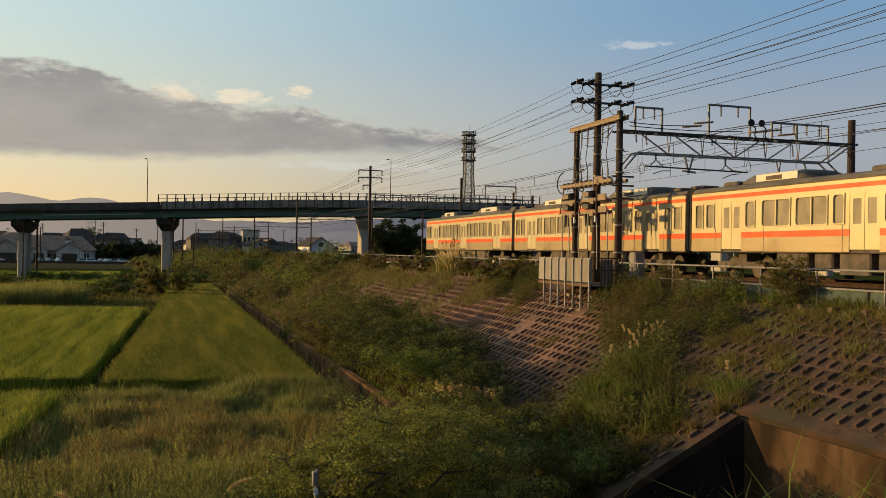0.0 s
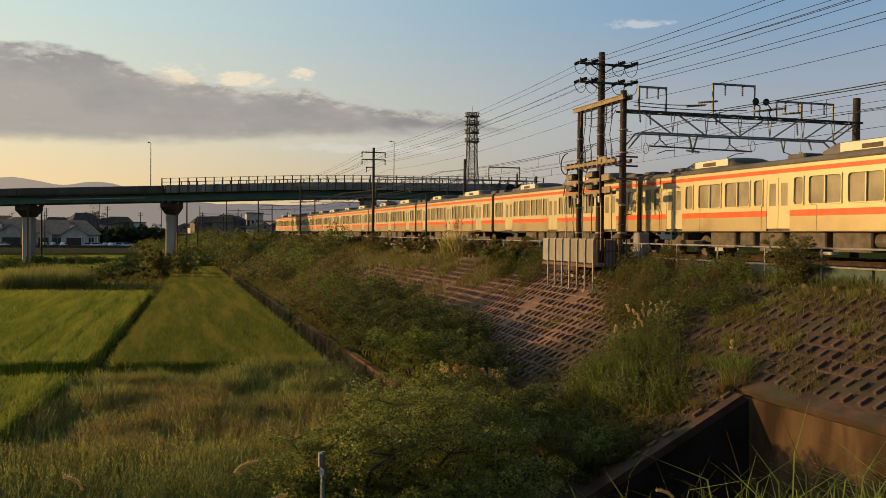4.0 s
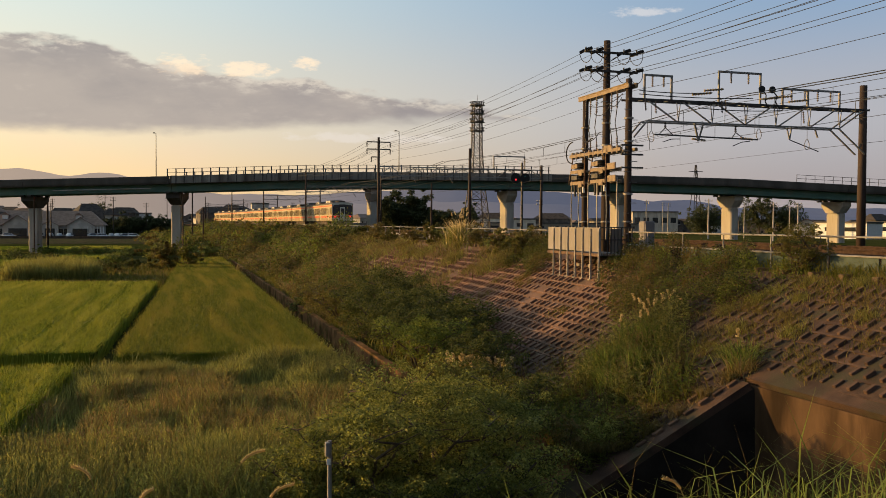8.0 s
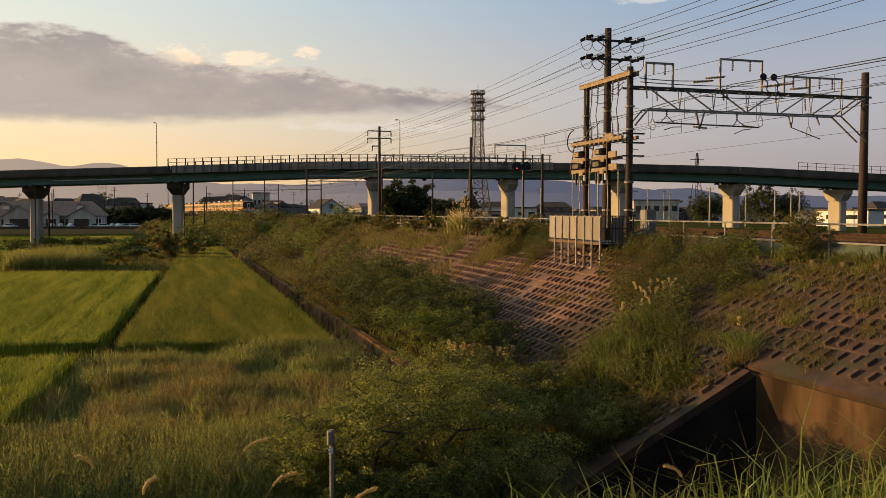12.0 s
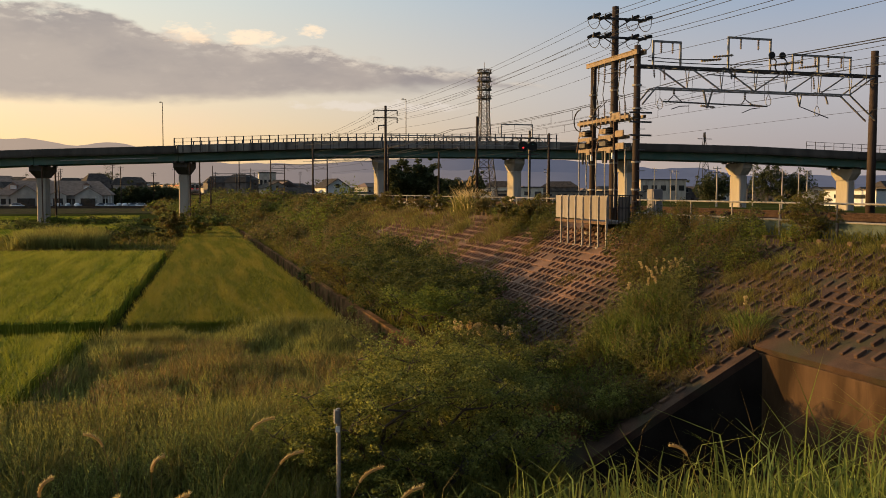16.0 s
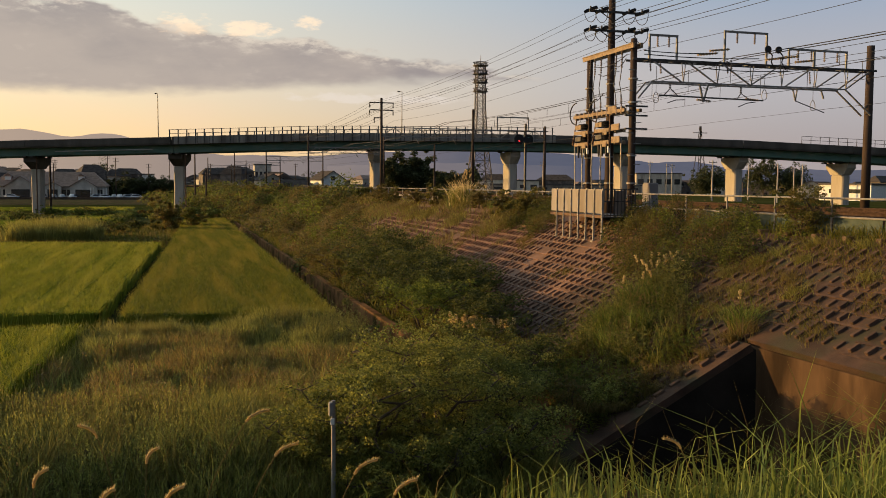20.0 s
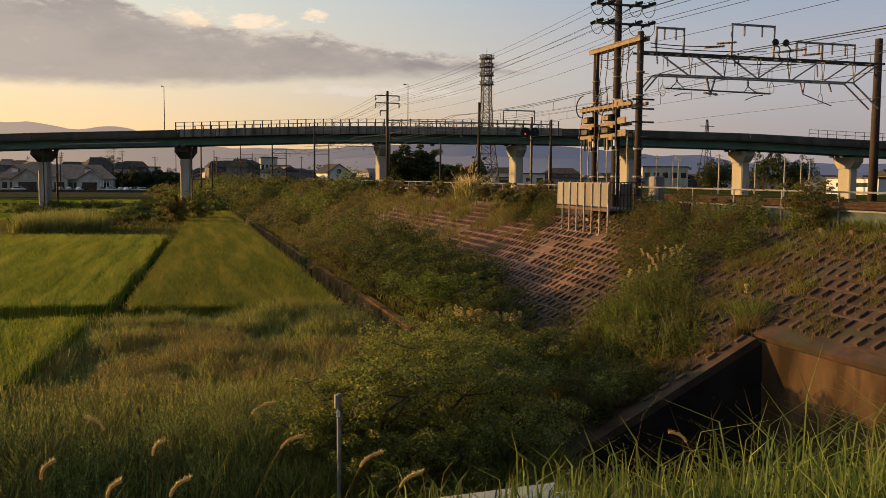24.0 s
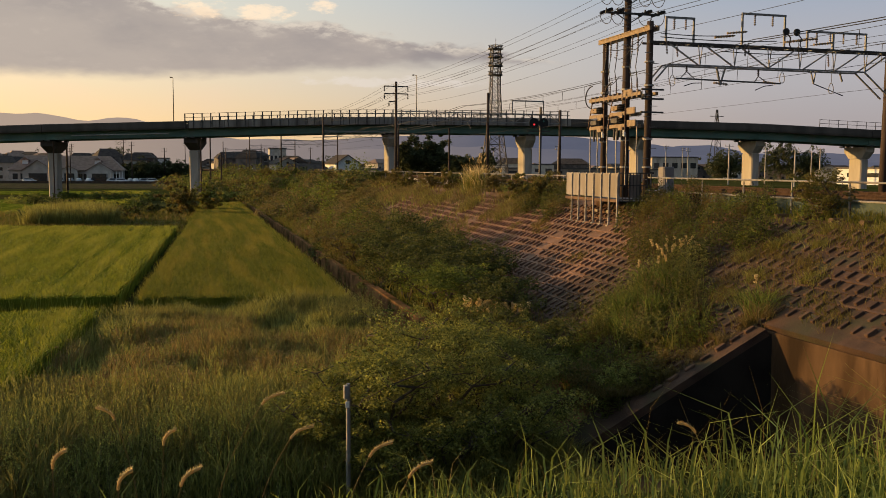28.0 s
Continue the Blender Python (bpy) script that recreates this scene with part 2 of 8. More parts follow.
GALV = material("galvanised_steel", (0.20, 0.185, 0.175), (0.31, 0.285, 0.27), rough=0.6, metal=0.3, scale=4, fine=50, bump=0.05)
GALV_DARK = material("dull_steel", (0.055, 0.05, 0.048), (0.10, 0.09, 0.085), rough=0.55, metal=0.55, scale=4, fine=40, bump=0.05)
POLE_CONC = material("pole_concrete", (0.04, 0.026, 0.02), (0.075, 0.05, 0.04), rough=0.8, scale=2, fine=25, stretch=(1, 1, 0.3))
OCHRE = material("ochre_painted_steel", (0.20, 0.14, 0.09), (0.33, 0.24, 0.155), rough=0.55, scale=3, fine=30, stain=(0.15, 0.09, 0.055), stain_scale=3.0)
PORCELAIN = material("porcelain", (0.16, 0.12, 0.10), (0.26, 0.20, 0.17), rough=0.3, scale=6, bump=0)
WIRE = material("wire", (0.035, 0.033, 0.033), rough=0.6, metal=0.4, bump=0, scale=3)
PANEL_GREY = material("grey_panel", (0.185, 0.163, 0.155), (0.28, 0.247, 0.235), rough=0.6, scale=1.5, fine=55, stain=(0.17, 0.135, 0.105), stretch=(1, 1, 0.3))
STAINLESS = material("stainless_side", (0.30, 0.235, 0.14), (0.38, 0.30, 0.185), rough=0.42, metal=0.3, scale=0.6, fine=30, bump=0.03, stain=(0.27, 0.20, 0.125))
STEEL_UPPER = material("stainless_window_band", (0.43, 0.36, 0.215), (0.50, 0.425, 0.26), rough=0.45, metal=0.2, scale=0.5, fine=20, bump=0.02, stain=(0.44, 0.36, 0.24))
CREAM = material("cream_paint", (0.58, 0.53, 0.44), (0.66, 0.61, 0.52), rough=0.4, scale=0.8, bump=0.02)
ORANGE = material("orange_band", (0.66, 0.085, 0.02), (0.76, 0.115, 0.03), rough=0.4, scale=2, bump=0)
TRAIN_ROOF = material("train_roof", (0.075, 0.065, 0.058), (0.13, 0.112, 0.10), rough=0.7, scale=1, fine=20)
TRAIN_GLASS = material("train_glass", (0.22, 0.18, 0.115), (0.33, 0.27, 0.175), rough=0.12, spec=0.8, scale=1.2, fine=4, bump=0)
DARK_GLASS = glass_material("dark_glass", (0.02, 0.022, 0.025))
BLACK = material("black_rubber", (0.02, 0.02, 0.02), rough=0.8, scale=4)
UNDER = material("underfloor_grey", (0.07, 0.055, 0.045), (0.13, 0.10, 0.08), scale=3, fine=20)
GIRDER = material("green_girder", (0.06, 0.125, 0.10), (0.09, 0.165, 0.135), rough=0.55, scale=0.3, fine=6, bump=0.03, stain=(0.10, 0.14, 0.11))
PARAPET = material("parapet_concrete", (0.055, 0.046, 0.04), (0.10, 0.085, 0.075), scale=0.5, fine=8, stain=(0.055, 0.048, 0.043), stretch=(1, 1, 0.25))
SIDE_PANEL = material("bridge_side_panel", (0.17, 0.15, 0.135), (0.27, 0.245, 0.22), scale=0.4, fine=8, stain=(0.09, 0.075, 0.065), stain_scale=0.5, stretch=(1, 1, 0.2))
PIER_CONC = material("pier_concrete", (0.36, 0.32, 0.27), (0.46, 0.41, 0.35), scale=0.4, fine=8, bump=0.12, stain=(0.26, 0.23, 0.20), stretch=(1, 1, 0.25))
BARK = material("bark", (0.05, 0.038, 0.028), (0.10, 0.075, 0.055), scale=4, fine=30, bump=0.6)
LEAF = leaf_material("leaf", (0.06, 0.092, 0.020), (0.24, 0.265, 0.05), (0.10, 0.125, 0.026), 0.55, 0.8)
LEAF_YOUNG = leaf_material("leaf_light", (0.105, 0.13, 0.034), (0.38, 0.385, 0.10), (0.23, 0.235, 0.06), 0.6, 0.8)
LEAF_SPRAY = leaf_material("leaf_spray", (0.05, 0.066, 0.018), (0.36, 0.36, 0.085), (0.14, 0.15, 0.036), 0.5, 1.6)
LEAF_DARK = leaf_material("leaf_dark", (0.028, 0.042, 0.013), (0.16, 0.165, 0.042), None, 0.45)
LEAF_FAR = leaf_material("far_leaf", (0.03, 0.04, 0.018), (0.105, 0.115, 0.048), None, 0.3)
LEAF_OLIVE = leaf_material("leaf_olive", (0.056, 0.063, 0.017), (0.215, 0.185, 0.048), (0.14, 0.09, 0.035), 0.5, 0.9)
LEAF_BROWN = leaf_material("leaf_brown", (0.085, 0.077, 0.022), (0.21, 0.16, 0.055), (0.23, 0.175, 0.085), 0.45, 0.6)
STALK = leaf_material("stalk_leaf", (0.12, 0.13, 0.034), (0.38, 0.355, 0.105), (0.19, 0.175, 0.05), 0.55, 0.8)
WEED = leaf_material("weed_leaf", (0.075, 0.09, 0.014), (0.17, 0.16, 0.03), (0.20, 0.14, 0.045), 0.45, 0.5)
LANE_LEAF = leaf_material("lane_weed_leaf", (0.10, 0.125, 0.03), (0.42, 0.46, 0.11), None, 0.5)
WEED_DRY = leaf_material("dry_weed", (0.17, 0.125, 0.05), (0.30, 0.215, 0.09), (0.15, 0.13, 0.04), 0.45)
PLUME = leaf_material("grass_plume", (0.48, 0.37, 0.18), (0.74, 0.60, 0.34), None, 0.75)
GRASS = leaf_material("grass_blade", (0.05, 0.075, 0.018), (0.25, 0.305, 0.065), (0.13, 0.155, 0.04), 0.55, 0.6)
GRASS_PALE = leaf_material("pale_grass_blade", (0.16, 0.205, 0.05), (0.44, 0.50, 0.14), None, 0.55)
GRASS_TAN = leaf_material("meadow_blade", (0.12, 0.092, 0.026), (0.46, 0.335, 0.115), (0.42, 0.265, 0.105), 0.5, 0.35)
WEED_DARK = leaf_material("dark_weed", (0.075, 0.09, 0.028), (0.37, 0.365, 0.10), (0.21, 0.19, 0.06), 0.5, 0.6)
RICE = leaf_material("rice_blade", (0.085, 0.115, 0.014), (0.31, 0.335, 0.042), (0.33, 0.325, 0.05), 0.5, 0.5, (2.2, 0.12, 1))
RICE_RIPE = leaf_material("ripe_rice_blade", (0.07, 0.09, 0.014), (0.235, 0.24, 0.038), (0.265, 0.235, 0.042), 0.5, 0.5, (2.2, 0.15, 1))
WHITE_PAINT = material("white_paint", (0.70, 0.69, 0.66), (0.80, 0.79, 0.76), rough=0.5, scale=2)
WALL_CREAM = material("rendered_wall", (0.40, 0.36, 0.31), (0.56, 0.51, 0.44), scale=0.5, fine=6, per="object")
WALL_DARK = material("dark_cladding", (0.08, 0.066, 0.06), (0.19, 0.155, 0.135), scale=0.5, fine=6, per="object")
ROOF_TILE = material("roof_tile", (0.04, 0.034, 0.032), (0.08, 0.066, 0.06), rough=0.85, spec=0.1, scale=1, fine=8, per="object")
ROOF_TAN = material("tan_roof", (0.20, 0.135, 0.105), (0.29, 0.20, 0.155), scale=1, fine=8)
CAR_WHITE = material("white_car_paint", (0.66, 0.66, 0.66), (0.76, 0.76, 0.76), rough=0.25, spec=0.6, bump=0, scale=0.5)
CAR_SILVER = material("silver_car_paint", (0.36, 0.37, 0.38), (0.46, 0.47, 0.48), rough=0.3, metal=0.4, bump=0, scale=0.5)
# near-black: the shade on the wing wall and ditch wall is painted in
CONCRETE_SHADE = material("shade_black_concrete", (0.016, 0.013, 0.011), (0.03, 0.024, 0.02), scale=0.7, fine=12, bump=0.2, spec=0.0)

SIGNAL_RED = glow_material("red_signal", (1.0, 0.04, 0.05), 0.9)
SIGNAL_GREEN = glow_material("green_signal", (0.02, 0.10, 0.09), 0.04)


def mountain_material():
    """Far ridges: the evening haze is painted on as emission, warmer towards the sun."""
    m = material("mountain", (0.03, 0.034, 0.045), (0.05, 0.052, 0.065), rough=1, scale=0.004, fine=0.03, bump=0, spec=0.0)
    nt = m.node_tree
    N, L = nt.nodes.new, nt.links.new
    p = nt.nodes["Principled BSDF"]
    sep = N("ShaderNodeSeparateXYZ")
    L(N("ShaderNodeTexCoord").outputs["Object"], sep.inputs[0])
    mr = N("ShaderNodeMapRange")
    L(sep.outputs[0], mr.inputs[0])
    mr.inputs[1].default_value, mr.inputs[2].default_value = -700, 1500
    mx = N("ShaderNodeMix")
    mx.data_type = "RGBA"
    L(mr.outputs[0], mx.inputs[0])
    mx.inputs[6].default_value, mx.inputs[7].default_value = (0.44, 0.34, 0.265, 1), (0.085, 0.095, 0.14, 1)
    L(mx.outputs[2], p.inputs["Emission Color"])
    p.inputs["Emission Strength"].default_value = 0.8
    return m


MOUNTAIN = mountain_material()
WATER = material("ditch_water", (0.03, 0.03, 0.025), rough=0.1, spec=0.6, scale=1)


# ---- building tools ----
class Geo:
    """Vertices and faces of one mesh."""

    def __init__(self):
        self.v, self.f = [], []

    def add(self, vs, fs):
        n = len(self.v)
        self.v += [tuple(p) for p in vs]
        self.f += [tuple(i + n for i in q) for q in fs]
        return self

    def box(self, x0, x1, y0, y1, z0, z1, m=None):
        vs = [Vector((x, y, z)) for x in (x0, x1) for y in (y0, y1) for z in (z0, z1)]
        if m:
            vs = [m @ p for p in vs]
        return self.add(vs, [(0, 1, 3, 2), (4, 6, 7, 5), (0, 4, 5, 1), (2, 3, 7, 6), (0, 2, 6, 4), (1, 5, 7, 3)])

    def cham(self, x0, x1, y0, y1, z0, z1, c=0.03, m=None):
        """A box whose upright and top edges are cut off."""
        ring = lambda z, k: [(x0 + k, y0 + c + k, z), (x0 + c + k, y0 + k, z), (x1 - c - k, y0 + k, z), (x1 - k, y0 + c + k, z),
                             (x1 - k, y1 - c - k, z), (x1 - c - k, y1 - k, z), (x0 + c + k, y1 - k, z), (x0 + k, y1 - c - k, z)]
        vs = [Vector(p) for p in ring(z0, 0) + ring(z1 - c, 0) + ring(z1, c * 0.7)]
        if m:
            vs = [m @ p for p in vs]
        fs = [tuple(range(7, -1, -1)), tuple(range(16, 24))]
        for k in (0, 8):
            fs += [(k + i, k + (i + 1) % 8, k + 8 + (i + 1) % 8, k + 8 + i) for i in range(8)]
        return self.add(vs, fs)

    def tube(self, p, q, r0, r1=None, n=8, cap=True):
        p, q = Vector(p), Vector(q)
        r1 = r0 if r1 is None else r1
        d = (q - p).normalized()
        a = d.orthogonal().normalized()
        b = d.cross(a)
        vs = []
        for c, r in ((p, r0), (q, r1)):
            vs += [c + (a * math.cos(2 * math.pi * i / n) + b * math.sin(2 * math.pi * i / n)) * r for i in range(n)]
        fs = [(i, (i + 1) % n, n + (i + 1) % n, n + i) for i in range(n)]
        if cap:
            fs += [tuple(range(n - 1, -1, -1)), tuple(range(n, 2 * n))]
        return self.add(vs, fs)

    def bar(self, p, q, w, h=None):
        """A square bar from p to q."""
        p, q = Vector(p), Vector(q)
        h = w if h is None else h
        d = (q - p).normalized()
        up = Vector((0, 0, 1)) if abs(d.z) < 0.95 else Vector((0, 1, 0))
        a = d.cross(up).normalized() * (w / 2)
        b = a.cross(d).normalized() * (h / 2)
        vs = [c + s * a + t * b for c in (p, q) for s, t in ((-1, -1), (1, -1), (1, 1), (-1, 1))]
        return self.add(vs, [(3, 2, 1, 0), (4, 5, 6, 7), (0, 1, 5, 4), (1, 2, 6, 5), (2, 3, 7, 6), (3, 0, 4, 7)])

    def path(self, pts, r, n=5):
        """One connected tube along the points."""
        pts = [Vector(p) for p in pts]
        vs, fs = [], []
        a = None
        for i, p in enumerate(pts):
            d = (pts[min(i + 1, len(pts) - 1)] - pts[max(i - 1, 0)]).normalized()
            a = d.orthogonal().normalized() if a is None else (a - d * a.dot(d)).normalized()
            b = d.cross(a)
            vs += [p + (a * math.cos(2 * math.pi * k / n) + b * math.sin(2 * math.pi * k / n)) * r for k in range(n)]
        for i in range(len(pts) - 1):
            fs += [(i * n + k, i * n + (k + 1) % n, (i + 1) * n + (k + 1) % n, (i + 1) * n + k) for k in range(n)]
        fs += [tuple(range(n - 1, -1, -1)), tuple(range((len(pts) - 1) * n, len(pts) * n))]
        return self.add(vs, fs)

    def lathe(self, prof, n=12, m=None):
        """prof: (radius, z) from bottom to top, about the z axis."""
        vs, fs = [], []
        for r, z in prof:
            vs += [Vector((r * math.cos(2 * math.pi * i / n), r * math.sin(2 * math.pi * i / n), z)) for i in range(n)]
        if m:
            vs = [m @ p for p in vs]
        for k in range(len(prof) - 1):
            fs += [(k * n + i, k * n + (i + 1) % n, (k + 1) * n + (i + 1) % n, (k + 1) * n + i) for i in range(n)]
        fs += [tuple(range(n - 1, -1, -1)), tuple(range((len(prof) - 1) * n, len(prof) * n))]
        return self.add(vs, fs)

    def sweep(self, prof, path):
        """A closed outline of (across, z) swept along a path of (x, y, z, heading)."""
        n = len(prof)
        vs, fs = [], []
        for x, y, z, a in path:
            vs += [(x + u * math.cos(a), y - u * math.sin(a), z + w) for u, w in prof]
        for k in range(len(path) - 1):
            fs += [(k * n + i, (k + 1) * n + i, (k + 1) * n + (i + 1) % n, k * n + (i + 1) % n) for i in range(n)]
        fs += [tuple(range(n)), tuple(range(len(path) * n - 1, (len(path) - 1) * n - 1, -1))]
        return self.add(vs, fs)

    def mesh(self, name, mat, smooth=False):
        me = bpy.data.meshes.new(name)
        me.from_pydata(self.v, [], self.f)
        me.materials.append(mat)
        if smooth:
            me.polygons.foreach_set("use_smooth", [True] * len(me.polygons))
        me.update()
        return me


def thing(name, label, category, at=None, group="", kind=""):
    ob = new(name)
    ob.empty_display_size = 0.2
    if at is not None:
        ob.matrix_world = at
    return tagged(ob, label, category, group, kind)


def part(name, geo, mat, parent, label="", smooth=False, at=None, kind=""):
    me = geo if isinstance(geo, bpy.types.Mesh) else geo.mesh(name, mat, smooth)
    ob = new(name, me)
    ob.parent = parent
    if at is not None:
        ob.matrix_local = at
    return tagged(ob, label, "", "", kind)


def single(name, geo, mat, label, category, kind="", group="", smooth=False, at=None):
    ob = new(name, geo.mesh(name, mat, smooth))
    if at is not None:
        ob.matrix_world = at
    return tagged(ob, label, category, group, kind)


def array_mesh(name, verts, per, faces, mat):
    """A mesh of many alike pieces: verts (count * per, 3), each piece with the given faces of one size."""
    me = bpy.data.meshes.new(name)
    verts = np.asarray(verts, np.float32).reshape(-1, 3)
    count = len(verts) // per
    f = np.asarray(faces)
    k = f.shape[1]
    idx = (f[None, :, :] + (np.arange(count) * per)[:, None, None]).reshape(-1)
    me.vertices.add(len(verts))
    me.vertices.foreach_set("co", verts.reshape(-1))
    me.loops.add(len(idx))
    me.loops.foreach_set("vertex_index", idx.astype(np.int32))
    me.polygons.add(len(idx) // k)
    me.polygons.foreach_set("loop_start", np.arange(0, len(idx), k, dtype=np.int32))
    me.materials.append(mat)
    me.update(calc_edges=True)
    return me


def rng(seed):
    return np.random.RandomState(seed)


def blade_verts(base, height, width, lean, rs, curl=0.5):
    """Bent tapered blades, 5 vertices each (a quad and a tip, as three triangles)."""
    n = len(base)
    a = rs.uniform(0, 2 * np.pi, n)
    la = rs.uniform(0, 2 * np.pi, n)
    w = (np.asarray(width) * rs.uniform(0.6, 1.3, n) / 2)[:, None]
    h = np.asarray(height) * rs.uniform(0.6, 1.2, n)
    side = np.stack([np.cos(a), np.sin(a), np.zeros(n)], 1) * w
    l = np.stack([np.cos(la), np.sin(la), np.zeros(n)], 1) * (lean * h * rs.uniform(0.2, 1.0, n))[:, None]
    up = np.zeros((n, 3))
    up[:, 2] = h
    mid = base + up * 0.6 + l * (1 - curl)
    tip = base + up + l * 1.4
    tip[:, 2] -= 0.25 * np.linalg.norm(l, axis=1)
    return np.stack([base - side, base + side, mid + side * 0.8, mid - side * 0.8, tip], 1).reshape(-1, 3)


BLADE_F = [(0, 1, 2), (0, 2, 3), (3, 2, 4)]


def blades(name, base, height, width, lean, mat, seed, curl=0.5):
    return array_mesh(name, blade_verts(np.asarray(base, float), height, width, lean, rng(seed), curl), 5, BLADE_F, mat)


def leaf_quads(centres, size, rs, droop=0.0):
    """Pointed folded leaves about the centres: 4 vertices, 2 triangles each."""
    n = len(centres)
    d = rs.normal(size=(n, 3))
    d[:, 2] = d[:, 2] * 0.6 - droop
    d /= np.linalg.norm(d, axis=1)[:, None]
    e = np.cross(d, rs.normal(size=(n, 3)))
    e /= np.linalg.norm(e, axis=1)[:, None]
    s = (size * rs.uniform(0.6, 1.4, n))[:, None]
    c = np.asarray(centres)
    return np.stack([c - d * s * 0.5, c + e * s * 0.27, c + d * s * 0.5, c - e * s * 0.27], 1).reshape(-1, 3)


LEAF_F = [(0, 1, 2), (0, 2, 3)]


# ---- the ground ----
FIELD_Z, ROAD_Z = -4.6, -6.4
CURVE_Y, CURVE_R = 118.0, 1500.0            # the line bends to the left beyond the road bridge
TRACKS = (22.35, 26.15)


def bend(y):
    """How far the line has swung to the left at y."""
    return -max(0.0, y - CURVE_Y) ** 2 / (2 * CURVE_R)


def profile(x):
    """Height of the ground across the line, from the rice fields to the far side."""
    pts = [(-9e3, -4.6), (6.1, -4.6), (6.4, -5.15), (7.3, -5.15), (7.6, -4.5), (10.2, -4.55), (17.4, -0.72), (18.0, -0.62), (19.6, -0.5), (33, -0.5), (38, -0.6), (60, -0.8), (80, -1.6), (110, -2.6), (400, -3.5), (9e3, -3.5)]
    return np.interp(x, [p[0] for p in pts], [p[1] for p in pts])


def road_height(x):
    return float(np.interp(x, (-60, -14, -3, 6, 10, 14), (-4.5, -4.8, -5.4, -5.46, -6.2, ROAD_Z)))


def ground_height(x, y):
    z = float(profile(x - bend(y)))
    if y < 19.0 and x < 13.25:
        road = road_height(x) - 0.03
        verge = float(np.interp(x, (4.5, 7.2, 9.5), (FIELD_Z, -5.2, -6.2)))
        if y < 4.2:
            return -0.85 + 0.1 * math.sin(x * 0.9)
        return float(np.interp(y, (4.2, 11.0, 15.4, 17.6), (-0.9, road, road, verge)))
    if y < 4.0:
        return float(max(z, -0.85)) if x < 17 else z
    if 19.0 <= y < 23.0 and 7.6 < x < 10.25:
        low = max(-6.0, -4.58 + (x - 10.2) * 0.55)
        return z + (low - z) * (23.0 - y) / 4.0
    return z


def build_ground():
    xs = [-4200, -1500, -600, -300, -160, -100, -70] + list(np.arange(-50, -8, 3.0)) + list(np.arange(-8, 20, 0.6)) + [6.1, 6.4, 7.3, 7.6, 10.2, 13.2, 13.3, 17.4, 18.0] + list(np.arange(20, 50, 3.0)) + [60, 70, 80, 95, 110, 150, 220, 400, 800, 1800, 4200]
    ys = [-1500, -400, -100, -40, -15, -6, -2] + list(np.arange(0, 12, 0.6)) + [13, 14.2, 15.4, 16.5, 17.2, 17.6, 18.3, 18.95, 19.05, 19.6] + list(np.arange(20, 60, 1.5)) + list(np.arange(60, 320, 8.0)) + [360, 420, 500, 650, 900, 1400, 2400, 4400]
    xs, ys = sorted(set(round(float(v), 2) for v in xs)), sorted(set(round(float(v), 2) for v in ys))
    g = Geo()
    for y in ys:
        for x in xs:
            xx = x + (bend(y) if abs(x) < 60 and y < 700 else 0)
            g.v.append((xx, y, ground_height(x + (bend(y) if y >= 19 else 0), y) + 0.05 * noise.noise((x * 0.3, y * 0.3, 0))))
    n = len(xs)
    g.f = [(j * n + i, j * n + i + 1, (j + 1) * n + i + 1, (j + 1) * n + i) for j in range(len(ys) - 1) for i in range(n - 1)
           if not (13.1 < (xs[i] + xs[i + 1]) / 2 < 13.3 and 11.3 < (ys[j] + ys[j + 1]) / 2 < 17.2)]
    single("ground", g, MEADOW, "flat farmland and grassy railway bank", "ground", "structure")


build_ground()


def line_path(x, y0, y1, z=0.0, step=12.0):
    """Points along the railway, at x across it: (x, y, z, heading)."""
    ys = np.linspace(y0, y1, max(2, int((y1 - y0) / step) + 1))
    return [(x + bend(y), float(y), z, -max(0.0, y - CURVE_Y) / CURVE_R) for y in ys]


# ---- railway ----
def build_railway():
    g = Geo().sweep([(-3.4, -0.75), (9.0, -0.75), (8.2, -0.22), (-2.4, -0.22)], line_path(TRACKS[0], -60, 640))
    single("ballast_bed", g, BALLAST, "brown stone ballast under the railway tracks", "ballast", "structure")
    for k, x in enumerate(TRACKS):
        track = thing("railway_track", "railway track of rusty steel rails on concrete sleepers", "railway track", group="railway tracks")
        for s in (-0.5335, 0.5335):
            prof = [(-0.06, -0.17), (0.06, -0.17), (0.012, -0.13), (0.012, -0.04), (0.033, -0.03), (0.033, 0), (-0.033, 0), (-0.033, -0.03), (-0.012, -0.04), (-0.012, -0.13)]
            part("rail", Geo().sweep(prof, line_path(x + s, -60, 640)), RAIL_STEEL, track)
        me = Geo().cham(-1.0, 1.0, -0.12, 0.12, -0.28, -0.165, 0.02).mesh("sleeper", SLEEPER)
        for i in range(70):
            part("sleeper", me, SLEEPER, track, at=pose(x, 8 + i * 0.65, 0))
        g = Geo()
        for i in range(70, 330):
            y = 8 + i * 0.65
            g.box(x + bend(y) - 1, x + bend(y) + 1, y - 0.12, y + 0.12, -0.28, -0.17)
        part("far_sleepers", g, SLEEPER, track, kind="stuff")


build_railway()


# ---- slope facing with its raised blocks ----
SLOPE = [(10.2, -4.5), (17.4, -0.66)]
S_ANG = math.atan2(SLOPE[1][1] - SLOPE[0][1], SLOPE[1][0] - SLOPE[0][0])
S_LEN = math.hypot(SLOPE[1][0] - SLOPE[0][0], SLOPE[1][1] - SLOPE[0][1])
HEAD_X, HEAD_TOP, CUT_Y = 13.15, -3.08, 18.95


